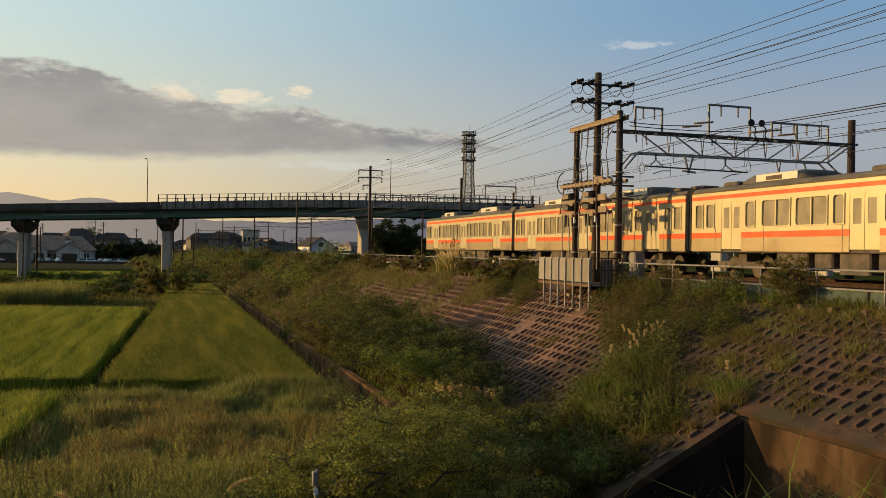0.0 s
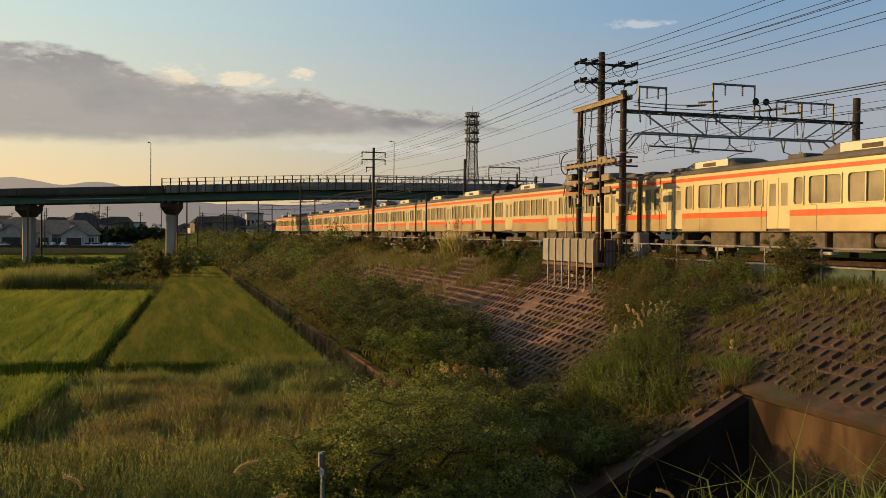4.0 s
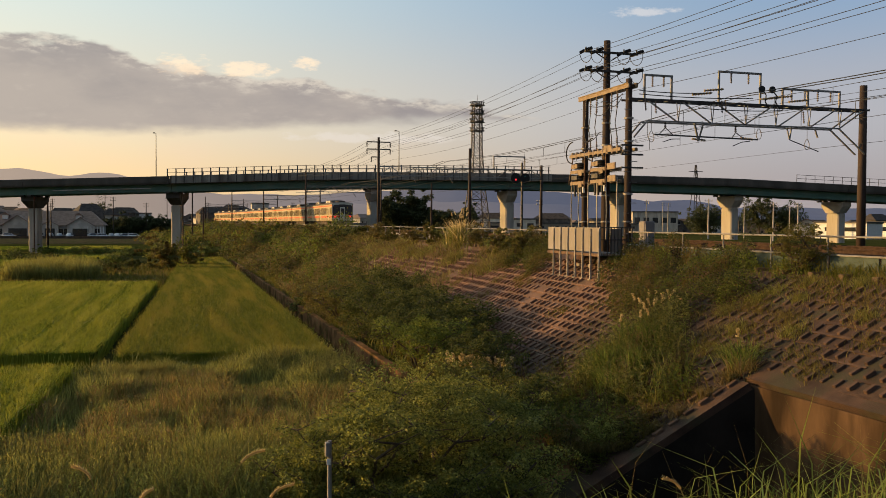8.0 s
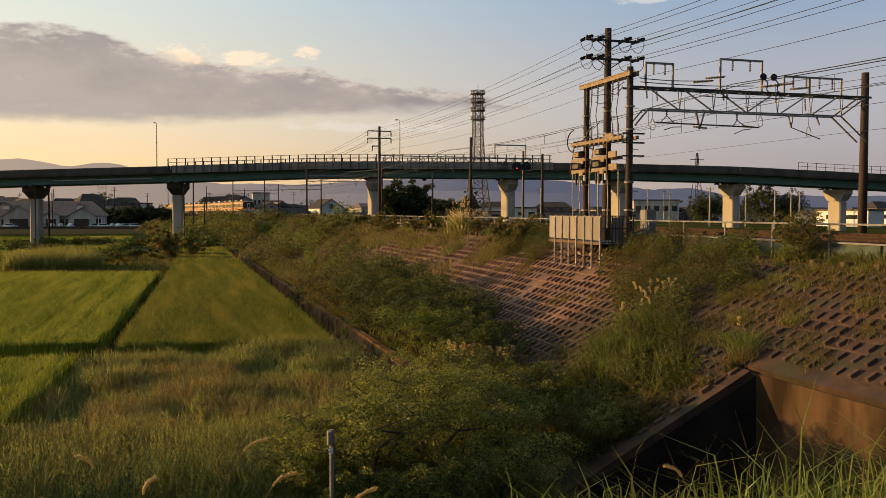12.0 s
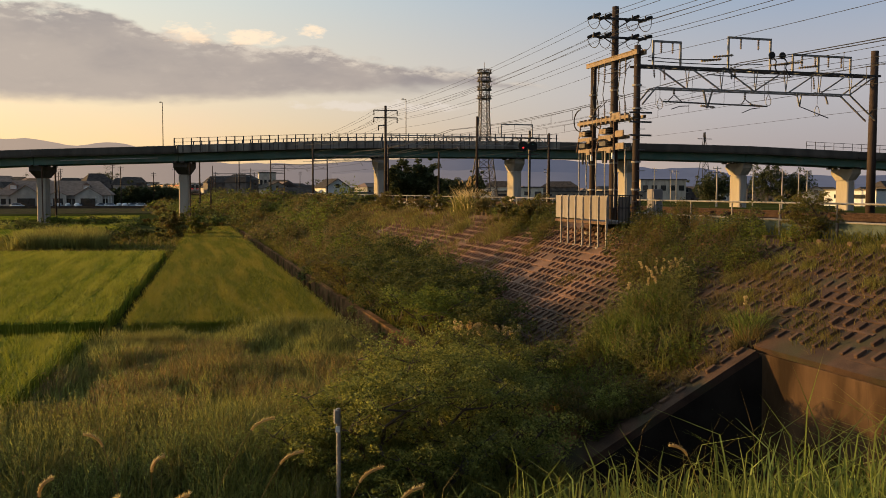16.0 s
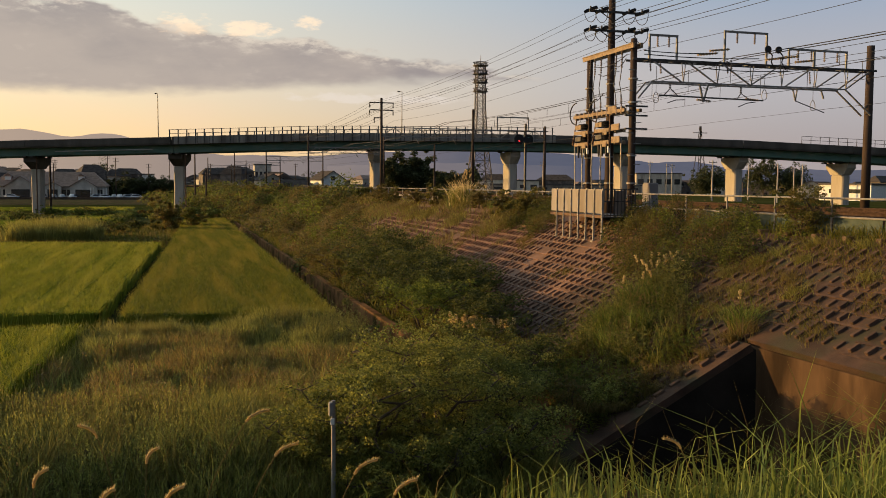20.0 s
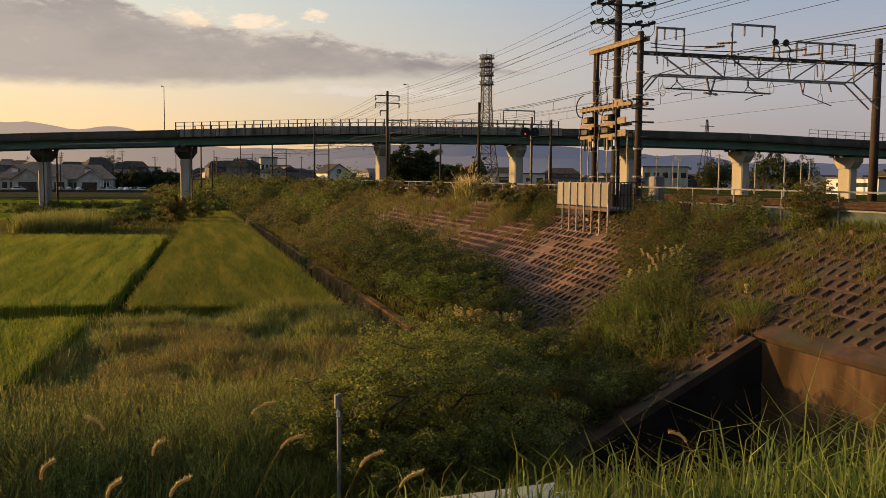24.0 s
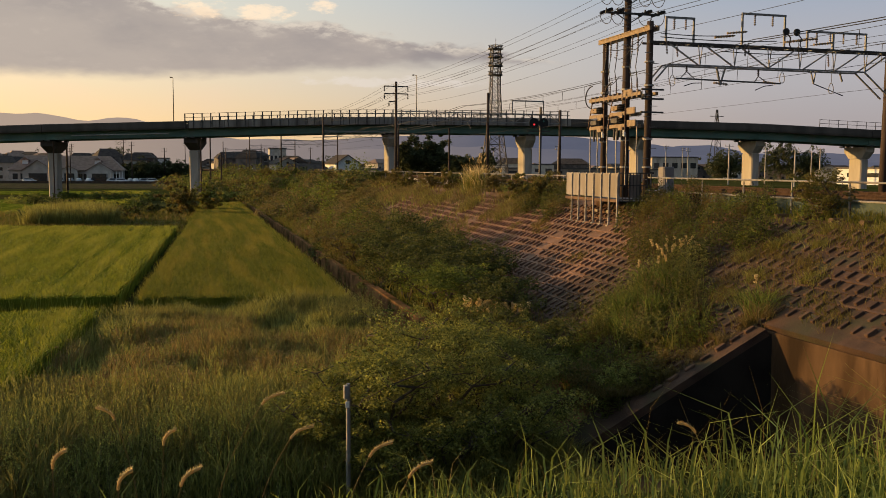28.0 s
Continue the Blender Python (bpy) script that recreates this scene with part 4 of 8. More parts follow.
def build_car(front=False):
    car = thing("train_car", "stainless commuter train car with orange bands", "train car", group="cars of the commuter train")
    y0, y1 = -CAR_L / 2, CAR_L / 2
    # side walls in strips so that windows and doors are real openings
    spans = sorted([(a - 10, b - 10, "w") for a, b in WINDOWS] + [(d - 10 - 0.65, d - 10 + 0.65, "d") for d in DOORS])
    for sx in (-1, 1):
        lo, hi, band, mid = Geo(), Geo(), Geo(), Geo()
        xa, xb = (SIDE - 0.05, SIDE) if sx > 0 else (-SIDE, -SIDE + 0.05)
        edge = y0
        gaps = []
        for a, b, k in spans + [(y1, y1, "e")]:
            if a > edge:
                mid.box(xa, xb, edge, a, 1.93, 2.93)
            edge = b
        edge = y0
        for d in DOORS + [None]:
            a = y1 if d is None else d - 10 - 0.65
            lo.box(xa, xb, edge, a, 1.04, 1.55)
            band.box(xa - 0.004 * (sx < 0), xb + 0.004 * (sx > 0), edge, a, 1.552, 1.77)
            hi.box(xa, xb, edge, a, 1.772, 1.93)
            edge = None if d is None else d - 10 + 0.65
        hi.box(xa, xb, y0, y1, 2.93, 3.09)
        hi.box(xa, xb, y0, y1, 3.242, 3.40)
        for i in range(5):
            z = 1.10 + i * 0.075
            e = y0
            for d in DOORS + [None]:
                a = y1 if d is None else d - 10 - 0.65
                lo.box(xa - (0.012 if sx < 0 else 0), xb + (0.012 if sx > 0 else 0), e + 0.02, a - 0.02, z, z + 0.022)
                e = None if d is None else d - 10 + 0.65
        part("side_skirt", lo, STAINLESS, car, "ribbed stainless lower side")
        part("side_wall", mid.add(hi.v, hi.f), STEEL_UPPER, car, "pale stainless window band")
        part("orange_band", band, ORANGE, car, "orange band below the windows")
        part("upper_band", Geo().box(xa - 0.004 * (sx < 0), xb + 0.004 * (sx > 0), y0, y1, 3.092, 3.24), ORANGE, car, "orange band below the roof")
        xg = sx * (SIDE - 0.03)
        for a, b in WINDOWS:
            w = part("window", Geo().box(xg - 0.008, xg + 0.008, a - 10, b - 10, 1.93, 2.93), TRAIN_GLASS, car)
            fr = Geo()
            xo = sx * (SIDE + 0.006)
            for q in ((a - 10, a - 9.965, 1.93, 2.93), (b - 10.035, b - 10, 1.93, 2.93), (a - 9.965, b - 10.035, 1.93, 1.965), (a - 9.965, b - 10.035, 2.895, 2.93)):
                fr.box(xo - 0.03, xo - 0.002, *q)
            # rounded corners
            for yy, sy in ((a - 9.965, 1), (b - 10.035, -1)):
                for zz, sz in ((1.965, 1), (2.895, -1)):
                    tri = [(yy, zz), (yy + sy * 0.10, zz), (yy + sy * 0.03, zz + sz * 0.03), (yy, zz + sz * 0.10)]
                    fr.add([(x, p, q) for x in (xo - 0.03, xo - 0.002) for p, q in tri], [(0, 1, 2, 3), (7, 6, 5, 4), (0, 4, 5, 1), (1, 5, 6, 2), (2, 6, 7, 3), (3, 7, 4, 0)])
            if b - a > 1.2:
                c = (a + b) / 2 - 10
                fr.box(xo - 0.03, xo + 0.004, c - 0.03, c + 0.03, 1.975, 2.885)
            part("window_frame", fr, STEEL_UPPER, w)
        for d in DOORS:
            for s in (-1, 1):
                a, b = sorted((d - 10 + s * 0.012, d - 10 + s * 0.64))
                leaf = Geo().box(xg - 0.02, xg + 0.012, a, b, 1.12, 1.93).box(xg - 0.02, xg + 0.012, a, b, 2.74, 2.99)
                leaf.box(xg - 0.02, xg + 0.012, a, a + 0.13, 1.93, 2.74).box(xg - 0.02, xg + 0.012, b - 0.13, b, 1.93, 2.74)
                leaf.box(xg - 0.025, xg + 0.02, a + 0.04, b - 0.04, 1.2, 1.26)
                dl = part("door_leaf", leaf, STEEL_UPPER, car, "sliding door leaf")
                part("door_glass", Geo().box(xg - 0.012, xg + 0.004, a + 0.13, b - 0.13, 1.93, 2.74), TRAIN_GLASS, dl)
            part("door_recess", Geo().box(sx * (SIDE - 0.12) - 0.01, sx * (SIDE - 0.12) + 0.01, d - 10.65, d - 9.35, 1.1, 3.02), BLACK, car)
    for sx in (-1, 1):
        for y in (-8.05, -6.3, -2.05, 0.95, 5.0, 8.05):
            part("panel_seam", Geo().box(sx * SIDE - 0.006, sx * SIDE + 0.006, y - 0.012, y + 0.012, 1.06, 1.93), UNDER, car)
        part("rain_gutter", Geo().box(*sorted((sx * SIDE, sx * (SIDE + 0.035))), y0, y1, 3.37, 3.42), UNDER, car)
    # roof, floor and ends
    prof = roof_profile()
    g = Geo()
    n = len(prof)
    arch = [p for p in prof if p[1] > 3.2]
    rv = [(x, y, z + 0.02) for y in (y0, y1) for x, z in arch] + [(x * 0.98, y, z - 0.05) for y in (y0, y1) for x, z in arch]
    k = len(arch)
    fs = [(i, i + 1, k + i + 1, k + i) for i in range(k - 1)] + [(2 * k + i + 1, 2 * k + i, 3 * k + i, 3 * k + i + 1) for i in range(k - 1)]
    fs += [(0, k, 3 * k, 2 * k), (k - 1, 3 * k - 1, 4 * k - 1, 2 * k - 1)]
    part("roof", g.add(rv, fs), TRAIN_ROOF, car, "grey curved roof")
    part("floor", Geo().box(-SIDE + 0.06, SIDE - 0.06, y0, y1, 1.0, 1.1), UNDER, car)
    part("interior", Geo().box(-0.45, 0.45, y0 + 0.3, y1 - 0.3, 1.1, 1.75), TRAIN_GLASS, car, "rows of seats inside")
    for e, y in ((-1, y0), (1, y1)):
        end = [(x, y - e * 0.004, z) for x, z in prof]
        inn = [(x, y - e * 0.08, z) for x, z in prof]
        g = Geo().add(end + inn, [tuple(range(n)), tuple(range(2 * n - 1, n - 1, -1))])
        if front and e < 0:
            part("cab_front", g, CREAM, car, "white cab front")
            for a in (-1, 1):
                pts = [(0.40, 1.86), (1.30, 1.86), (1.38, 1.95), (1.36, 2.95), (1.22, 3.24), (0.95, 3.30), (0.40, 3.32)]
                ring = [(a * u, y - 0.05, v) for u, v in pts] + [(a * u, y + 0.0, v) for u, v in pts]
                k7 = len(pts)
                part("cab_glass", Geo().add(ring, [tuple(range(k7)), tuple(range(2 * k7 - 1, k7 - 1, -1))] + [(q, (q + 1) % k7, k7 + (q + 1) % k7, k7 + q) for q in range(k7)]), DARK_GLASS, car, "large black cab window")
                part("front_band", Geo().box(*sorted((a * 0.4, a * 1.46)), y - 0.03, y, 1.56, 1.80), ORANGE, car, "orange front band")
                part("tail_light", Geo().cham(*sorted((a * 0.86, a * 1.2)), y - 0.06, y - 0.028, 1.60, 1.76, 0.02), SIGNAL_RED, car, "red tail light")
            part("door_surround", Geo().cham(-0.42, 0.42, y - 0.07, y, 1.0, 3.36, 0.02), BLACK, car, "black gangway surround")
            part("cab_door", Geo().cham(-0.33, 0.33, y - 0.10, y - 0.06, 1.1, 3.0, 0.02), CREAM, car, "white gangway door")
            part("cab_door_glass", Geo().box(-0.22, 0.22, y - 0.108, y - 0.098, 1.95, 2.8), DARK_GLASS, car)
            part("destination_sign", Geo().box(-0.34, 0.34, y - 0.085, y - 0.068, 3.06, 3.3), DARK_GLASS, car, "dark destination display")
            part("coupler", Geo().box(-0.14, 0.14, y - 0.35, y + 0.2, 0.72, 0.98), UNDER, car)
            part("front_skirt", Geo().cham(-1.4, 1.4, y + 0.02, y + 0.1, 0.42, 1.02, 0.03), STAINLESS, car)
            part("snow_plough", Geo().box(-1.2, 1.2, y + 0.1, y + 0.2, 0.2, 0.95), UNDER, car)
        else:
            part("end_wall", g, STAINLESS, car)
            part("gangway", Geo().box(-0.5, 0.5, *sorted((y, y + e * 0.245)), 1.1, 3.1), BLACK, car, "black gangway bellows")
            for x in (-1.25, 1.25):
                part("end_post", Geo().box(x - 0.06, x + 0.06, *sorted((y, y + e * 0.2)), 1.05, 3.3), BLACK, car)
    # roof units with rounded tops
    def hood(y, l, w, h, c):
        g = Geo()
        for yy, k in ((y - l / 2, 0.55), (y - l / 2 + c, 1.0), (y + l / 2 - c, 1.0), (y + l / 2, 0.55)):
            for q in range(9):
                b = math.pi * q / 8
                g.v.append((-w / 2 * math.copysign(abs(math.cos(b)) ** 0.45, math.cos(b)), yy, 3.58 + h * k * math.sin(b) ** 0.45))
        g.f = [(r * 9 + q, r * 9 + q + 1, (r + 1) * 9 + q + 1, (r + 1) * 9 + q) for r in range(3) for q in range(8)] + [tuple(range(8, -1, -1)), tuple(range(27, 36))]
        return g
    for y, l, h in ((-3.9, 4.4, 0.46), (5.2, 3.6, 0.42)):
        unit = part("roof_unit", hood(y, l, 2.0, h, 0.5), TRAIN_ROOF, car, "rounded grey roof air conditioner", True)
        part("side_panel", Geo().box(-1.03, -0.97, y - l / 2 + 0.35, y + l / 2 - 0.9, 3.66, 3.62 + h * 0.72), CREAM, unit, "pale side panel")
        part("grille", Geo().box(-1.045, -1.0, y - 0.6, y + 0.3, 3.69, 3.84), UNDER, unit)
    for y in (-8.9, -7.2, 0.4, 8.6):
        part("ventilator", Geo().cham(-0.45, 0.45, y - 0.5, y + 0.5, 3.6, 3.86, 0.06), UNDER, car)
    # underfloor boxes, bogies and wheels
    for a, b, z in ((-4.4, -2.6, 0.35), (-2.3, -0.4, 0.45), (-0.1, 1.3, 0.3), (1.6, 2.5, 0.5), (2.8, 4.5, 0.38)):
        part("equipment_box", Geo().cham(-1.3, 1.3, a, b, z, 1.0, 0.05), UNDER, car)
    part("air_tank", Geo().tube((-1.05, -5.0, 0.72), (-1.05, -4.5, 0.72), 0.24, 0.24, 12), UNDER, car)
    wheel = Geo().tube((-0.07, 0, 0), (0.07, 0, 0), 0.43, 0.43, 18).tube((-0.1, 0, 0), (0.1, 0, 0), 0.12, 0.12, 10).mesh("wheel", UNDER)
    for c in (-6.9, 6.9):
        b = part("bogie", Geo().bar((-1.0, c - 1.5, 0.52), (-1.0, c + 1.5, 0.52), 0.18, 0.26).bar((1.0, c - 1.5, 0.52), (1.0, c + 1.5, 0.52), 0.18, 0.26).box(-1.0, 1.0, c - 0.25, c + 0.25, 0.42, 0.95), UNDER, car)
        for y in (c - 1.05, c + 1.05):
            for x in (-0.55, 0.55):
                part("wheel", wheel, UNDER, b, at=pose(x, y, 0.43))
            part("axle_box", Geo().cham(-1.12, -0.88, y - 0.18, y + 0.18, 0.25, 0.62, 0.04), UNDER, b)
    return car


TRAIN = [build_car(front=True)]
_mid = build_car()
TRAIN += [_mid] + [copy_thing(_mid, pose(22.35, 20 + 20 * i, 0)) for i in range(6)]


# ---- overhead line gantry with its cable poles ----
GY = 36.0


def insulator(g, p, q, r=0.055, n=5):
    """A chain of porcelain sheds from p to q."""
    p, q = Vector(p), Vector(q)
    for i in range(n):
        a, b = p.lerp(q, (i + 0.1) / n), p.lerp(q, (i + 0.75) / n)
        g.tube(a, b, r, r * 0.55, 8)
    g.tube(p, q, r * 0.3, r * 0.3, 5)
    return g


def stack(g, x, y, z, h, r=0.08, n=5):
    prof = []
    for i in range(n):
        prof += [(r, z + h * i / n), (r * 0.55, z + h * (i + 0.6) / n)]
    return g.lathe(prof, 10, pose(x, y, 0))


def sag(p, q, drop, n=14):
    p, q = Vector(p), Vector(q)
    return [p.lerp(q, i / n) - Vector((0, 0, drop * 4 * (i / n) * (1 - i / n))) for i in range(n + 1)]


def build_gantry():
    g1 = thing("catenary_gantry", "steel lattice gantry carrying the overhead wires on brown posts", "gantry")
    x0, x1, zt, zb = 19.0, 31.3, 6.25, 5.33
    part("post", Geo().tube((x0, GY, -1.2), (x0, GY, 7.15), 0.165, 0.14, 14), POLE_CONC, g1, "brown round post", True)
    part("post", Geo().tube((x1, GY, -1.2), (x1, GY, 7.45), 0.22, 0.17, 14), POLE_CONC, g1, "brown round post", True)
    for dy in (-0.3, 0.3):
        part("top_chord", Geo().bar((x0 - 0.2, GY + dy, zt), (x1 + 0.1, GY + dy, zt), 0.06, 0.09), GALV_DARK, g1)
        part("bottom_chord", Geo().bar((x0 + 0.75, GY + dy, zb), (x1 - 1.6, GY + dy, zb), 0.055, 0.065), GALV, g1)
        part("strut", Geo().bar((x0 + 0.1, GY + dy, 4.6), (x0 + 0.75, GY + dy, zb), 0.06), GALV, g1)
        part("strut", Geo().bar((x1 - 1.6, GY + dy, zb), (x1 - 0.15, GY + dy, 4.2), 0.06), GALV, g1)
        part("strut", Geo().bar((x1 - 1.6, GY + dy, zb), (x1 - 0.2, GY + dy, zt), 0.06), GALV, g1)
        for xb in ((21.2, 22.9, 24.63) if dy < 0 else ()):
            part("brace", Geo().bar((xb - 1.5, GY + dy, zt), (xb, GY + dy, zb), 0.055), GALV, g1)
            for e in (-0.04, 0.16):
                part("brace", Geo().bar((xb + 0.06, GY + dy, zb), (xb + e, GY + dy, zt), 0.03), GALV, g1)
        for xb in ((24.63, 26.41, 28.09) if dy < 0 else ()):
            part("brace", Geo().bar((xb, GY + dy, zb), (xb + 1.5, GY + dy, zt), 0.055), GALV, g1)
            for e in (-0.1, 0.1):
                part("brace", Geo().bar((xb + 1.64, GY + dy, zb), (xb + 1.64 + e, GY + dy, zt), 0.03), GALV, g1)
    for i in range(10):
        x = x0 + 0.6 + i * 1.25
        part("tie", Geo().bar((x, GY - 0.3, zt), (x, GY + 0.3, zt), 0.06), GALV, g1)
    # frames that stand on the beam
    for a, b, z in ((19.75, 21.08, 7.36), (23.47, 25.63, 7.7), (26.82, 29.95, 7.08)):
        f = part("top_frame", Geo().bar((a, GY, zt), (a, GY, z), 0.075).bar((b, GY, zt), (b, GY, z), 0.075).bar((a - 0.04, GY, z), (b + 0.04, GY, z), 0.085), GALV, g1)
        if b - a > 2.5:
            part("frame_post", Geo().bar(((a + b) / 2 - 0.2, GY, zt), ((a + b) / 2 - 0.2, GY, z), 0.09), GALV, f)
        k = 4 if b - a > 2.5 else 2
        for i in range(k):
            x = a + (b - a) * (i + 0.7) / (k + 0.4)
            part("insulator", insulator(Geo(), (x, GY, z - 0.05), (x, GY, z - 0.5)), PORCELAIN, f)
    # feeder insulators lying along the beam, and switch drives
    for x, z in ((22.4, 6.55), (23.0, 6.75), (25.9, 6.5), (26.6, 6.6), (27.4, 6.45)):
        part("insulator", insulator(Geo(), (x - 0.5, GY - 0.35, z), (x + 0.5, GY - 0.35, z + 0.12), 0.06, 7), OCHRE, g1, "ochre line insulator")
    for x in (25.45, 26.0):
        part("pulley", Geo().tube((x, GY - 0.4, 6.95), (x, GY - 0.34, 6.95), 0.16, 0.16, 14), WIRE, g1, "black round insulator")
        part("jumper", Geo().path([(x, GY - 0.35, 6.95), (x + 0.25, GY - 0.35, 6.7), (x + 0.2, GY - 0.35, 6.4), (x + 0.45, GY - 0.3, 6.1)], 0.03), WIRE, g1)
    for a, b, z in ((19.3, 22.9, 6.62), (19.3, 25.0, 6.46), (22.2, 26.6, 5.98)):
        part("jumper", Geo().path(sag((a, GY - 0.36, z), (b, GY - 0.36, z + 0.06), 0.07, 10), 0.02), WIRE, g1)
    for x, z in ((19.6, 6.0), (20.1, 5.9), (23.4, 6.05), (23.6, 6.1), (27.7, 5.75)):
        part("insulator", insulator(Geo(), (x, GY - 0.33, z + 0.3), (x + 0.05, GY - 0.33, z - 0.25), 0.05, 5), PORCELAIN, g1)
    # registration tubes and hangers under the beam
    hang = part("drop_bracket", Geo().bar((22.24, GY, 5.39), (22.46, GY, 4.55), 0.07).bar((22.70, GY, 5.34), (22.46, GY, 4.55), 0.06), GALV, g1)
    part("registration_tube", Geo().tube((20.26, GY, 4.78), (25.53, GY, 4.71), 0.035, None, 7), GALV_DARK, g1)
    for x, z in ((22.24, 4.6499999999999995), (24.73, 4.76)):
        part("insulator", insulator(Geo(), (x - 0.1, GY, z), (x + 0.6, GY, z - 0.05), 0.06, 6), PORCELAIN, hang)
    for top, low, a, b in (((20.79, GY, 5.37), (20.80, GY, 5.09), (20.52, GY, 4.81), (21.18, GY, 4.79)), ((24.36, GY, 5.30), (24.37, GY, 5.00), (24.17, GY, 4.73), (24.78, GY, 4.75))):
        st = part("suspension", Geo().path([low, a], 0.022, 5).path([low, b], 0.022, 5), GALV_DARK, g1)
        part("insulator", insulator(Geo(), top, low, 0.06, 4), WIRE, st)
    part("drop_bracket", Geo().bar((27.08, GY, 5.32), (27.24, GY, 4.76), 0.05).bar((27.33, GY, 5.33), (27.24, GY, 4.76), 0.05), GALV, g1)
    part("pull_off", Geo().path([(27.24, GY, 4.76), (28.82, GY, 4.27)], 0.022, 5), GALV_DARK, g1)
    part("drop_bracket", Geo().bar((28.62, GY, 5.29), (28.77, GY, 4.90), 0.06), GALV, g1)
    for a, b in (((20.68, GY, 4.46), (21.52, GY, 4.62)), ((24.24, GY, 4.39), (25.14, GY, 4.64))):
        part("steady_arm", Geo().path([a, ((a[0] + b[0]) / 2, GY, (a[2] + b[2]) / 2 + 0.06), b], 0.02, 5), WIRE, g1)
    for (x, z), zt2 in (((20.11, 4.92), 6.05), ((25.59, 5.22), 5.94), ((28.19, 4.82), 5.62)):
        part("hanger", Geo().path([(x + 0.13 * math.sin(a) * (1 - 0.3 * math.cos(a)), GY, z - 0.24 + 0.24 * math.cos(a)) for a in np.linspace(0.25, 2 * math.pi - 0.25, 12)], 0.017), GALV, g1)
        part("hanger_rod", Geo().tube((x, GY, z), (x, GY, zt2), 0.012, None, 5), GALV, g1)


build_gantry()


POLE_X, POLE_Y, POST_Y = 19.0, 38.15, 40.35   # the cable poles stand in line beside the track


def build_cable_poles():
    cp = thing("cable_pole", "tall brown utility pole with two dark crossarms", "utility pole")
    part("pole", Geo().tube((POLE_X, POLE_Y, -1.5), (POLE_X, POLE_Y, 9.2), 0.21, 0.15, 14), POLE_CONC, cp, "", True)
    for z in (8.62, 7.78):
        arm = part("crossarm", Geo().bar((17.8, POLE_Y - 0.2, z), (20.45, POLE_Y - 0.2, z), 0.1, 0.09), GALV_DARK, cp)
        part("arm_brace", Geo().bar((18.3, POLE_Y - 0.2, z), (19.0, POLE_Y - 0.2, z - 0.42), 0.04).bar((19.7, POLE_Y - 0.2, z), (19.0, POLE_Y - 0.2, z - 0.42), 0.04), GALV_DARK, arm)
        for x in (17.85, 18.4, 19.75, 20.4):
            part("insulator", insulator(Geo(), (x, POLE_Y - 0.75, z + 0.05), (x, POLE_Y - 0.3, z + 0.06), 0.08, 4), WIRE, arm, "dark insulator")
            part("insulator", insulator(Geo(), (x, POLE_Y + 0.0, z + 0.06), (x, POLE_Y + 0.45, z + 0.05), 0.08, 4), WIRE, arm, "dark insulator")
            pts = [(x + 0.1 * math.sin(a), POLE_Y - 0.15 - 0.6 * math.cos(a), z - 0.02 - 0.46 * math.sin(a)) for a in np.linspace(0, math.pi, 10)]
            part("jumper", Geo().path(pts, 0.016), WIRE, arm)
            part("pin", Geo().tube((x, POLE_Y - 0.2, z + 0.03), (x, POLE_Y - 0.2, z + 0.2), 0.05, 0.03, 7), WIRE, arm)
    for i in range(9):
        z = 4.8 + i * 0.4
        part("step_bolt", Geo().tube((POLE_X, POLE_Y - 0.15, z), (POLE_X + (0.34 if i % 2 else -0.34), POLE_Y - 0.17, z), 0.014, 0.014, 5), GALV, cp)
    post = thing("cable_post", "thin brown post of the cable terminal", "post")
    part("pole", Geo().tube((POLE_X, POST_Y, -1.7), (POLE_X, POST_Y, 6.95), 0.16, 0.14, 12), POLE_CONC, post, "", True)
    for k, (y, h) in enumerate(((36.0, 6.4), (POLE_Y, 6.0), (POST_Y, 6.2))):
        for z in (0.9, 2.1, 4.4, 5.4):
            part("pole_band", Geo().tube((POLE_X, y, z), (POLE_X, y, z + 0.07), 0.21, 0.21, 14), GALV, (cp, cp, post)[k], "bright steel band")
    # a level beam of two channels carries the cable ends
    beam = thing("terminal_beam", "ochre steel beam across the cable posts", "steel beam")
    for dx in (-0.19, 0.19):
        part("channel", Geo().box(POLE_X + dx - 0.04, POLE_X + dx + 0.04, 35.62, 40.7, 6.72, 6.92).box(POLE_X + dx - 0.07, POLE_X + dx + 0.07, 35.62, 40.7, 6.90, 6.93), OCHRE, beam)
    for y in (35.75, 37.2, 38.4, 39.5, 40.6):
        part("spacer", Geo().bar((POLE_X - 0.2, y, 6.82), (POLE_X + 0.2, y, 6.82), 0.06), RUST, beam)
    for i, y in enumerate((36.7, 37.25, 38.75, 39.4, 39.9)):
        x = POLE_X - 0.19
        part("insulator", insulator(Geo(), (x, y, 6.7), (x, y + 0.03, 5.95), 0.055, 7), PORCELAIN, beam)
        part("cable", Geo().path([(x, y + 0.03, 5.95), (x - 0.06, y + 0.08, 5.3), (x + 0.02, y + 0.02, 4.7), (x - 0.02, y - 0.05, 4.2)], 0.02), WIRE, beam)
        part("dropper", insulator(Geo(), (x - 0.02, y - 0.05, 4.65), (x - 0.02, y - 0.06, 4.15), 0.05, 5), PORCELAIN, beam)
    for y0, y1, z0 in ((36.2, 37.4, 6.35), (37.3, 38.9, 6.1), (36.1, 39.4, 6.5), (38.4, 40.2, 5.0)):
        part("jumper", Geo().path(sag((POLE_X - 0.25, y0, z0), (POLE_X - 0.25, y1, z0 - 0.15), 0.22, 10), 0.018), WIRE, beam)
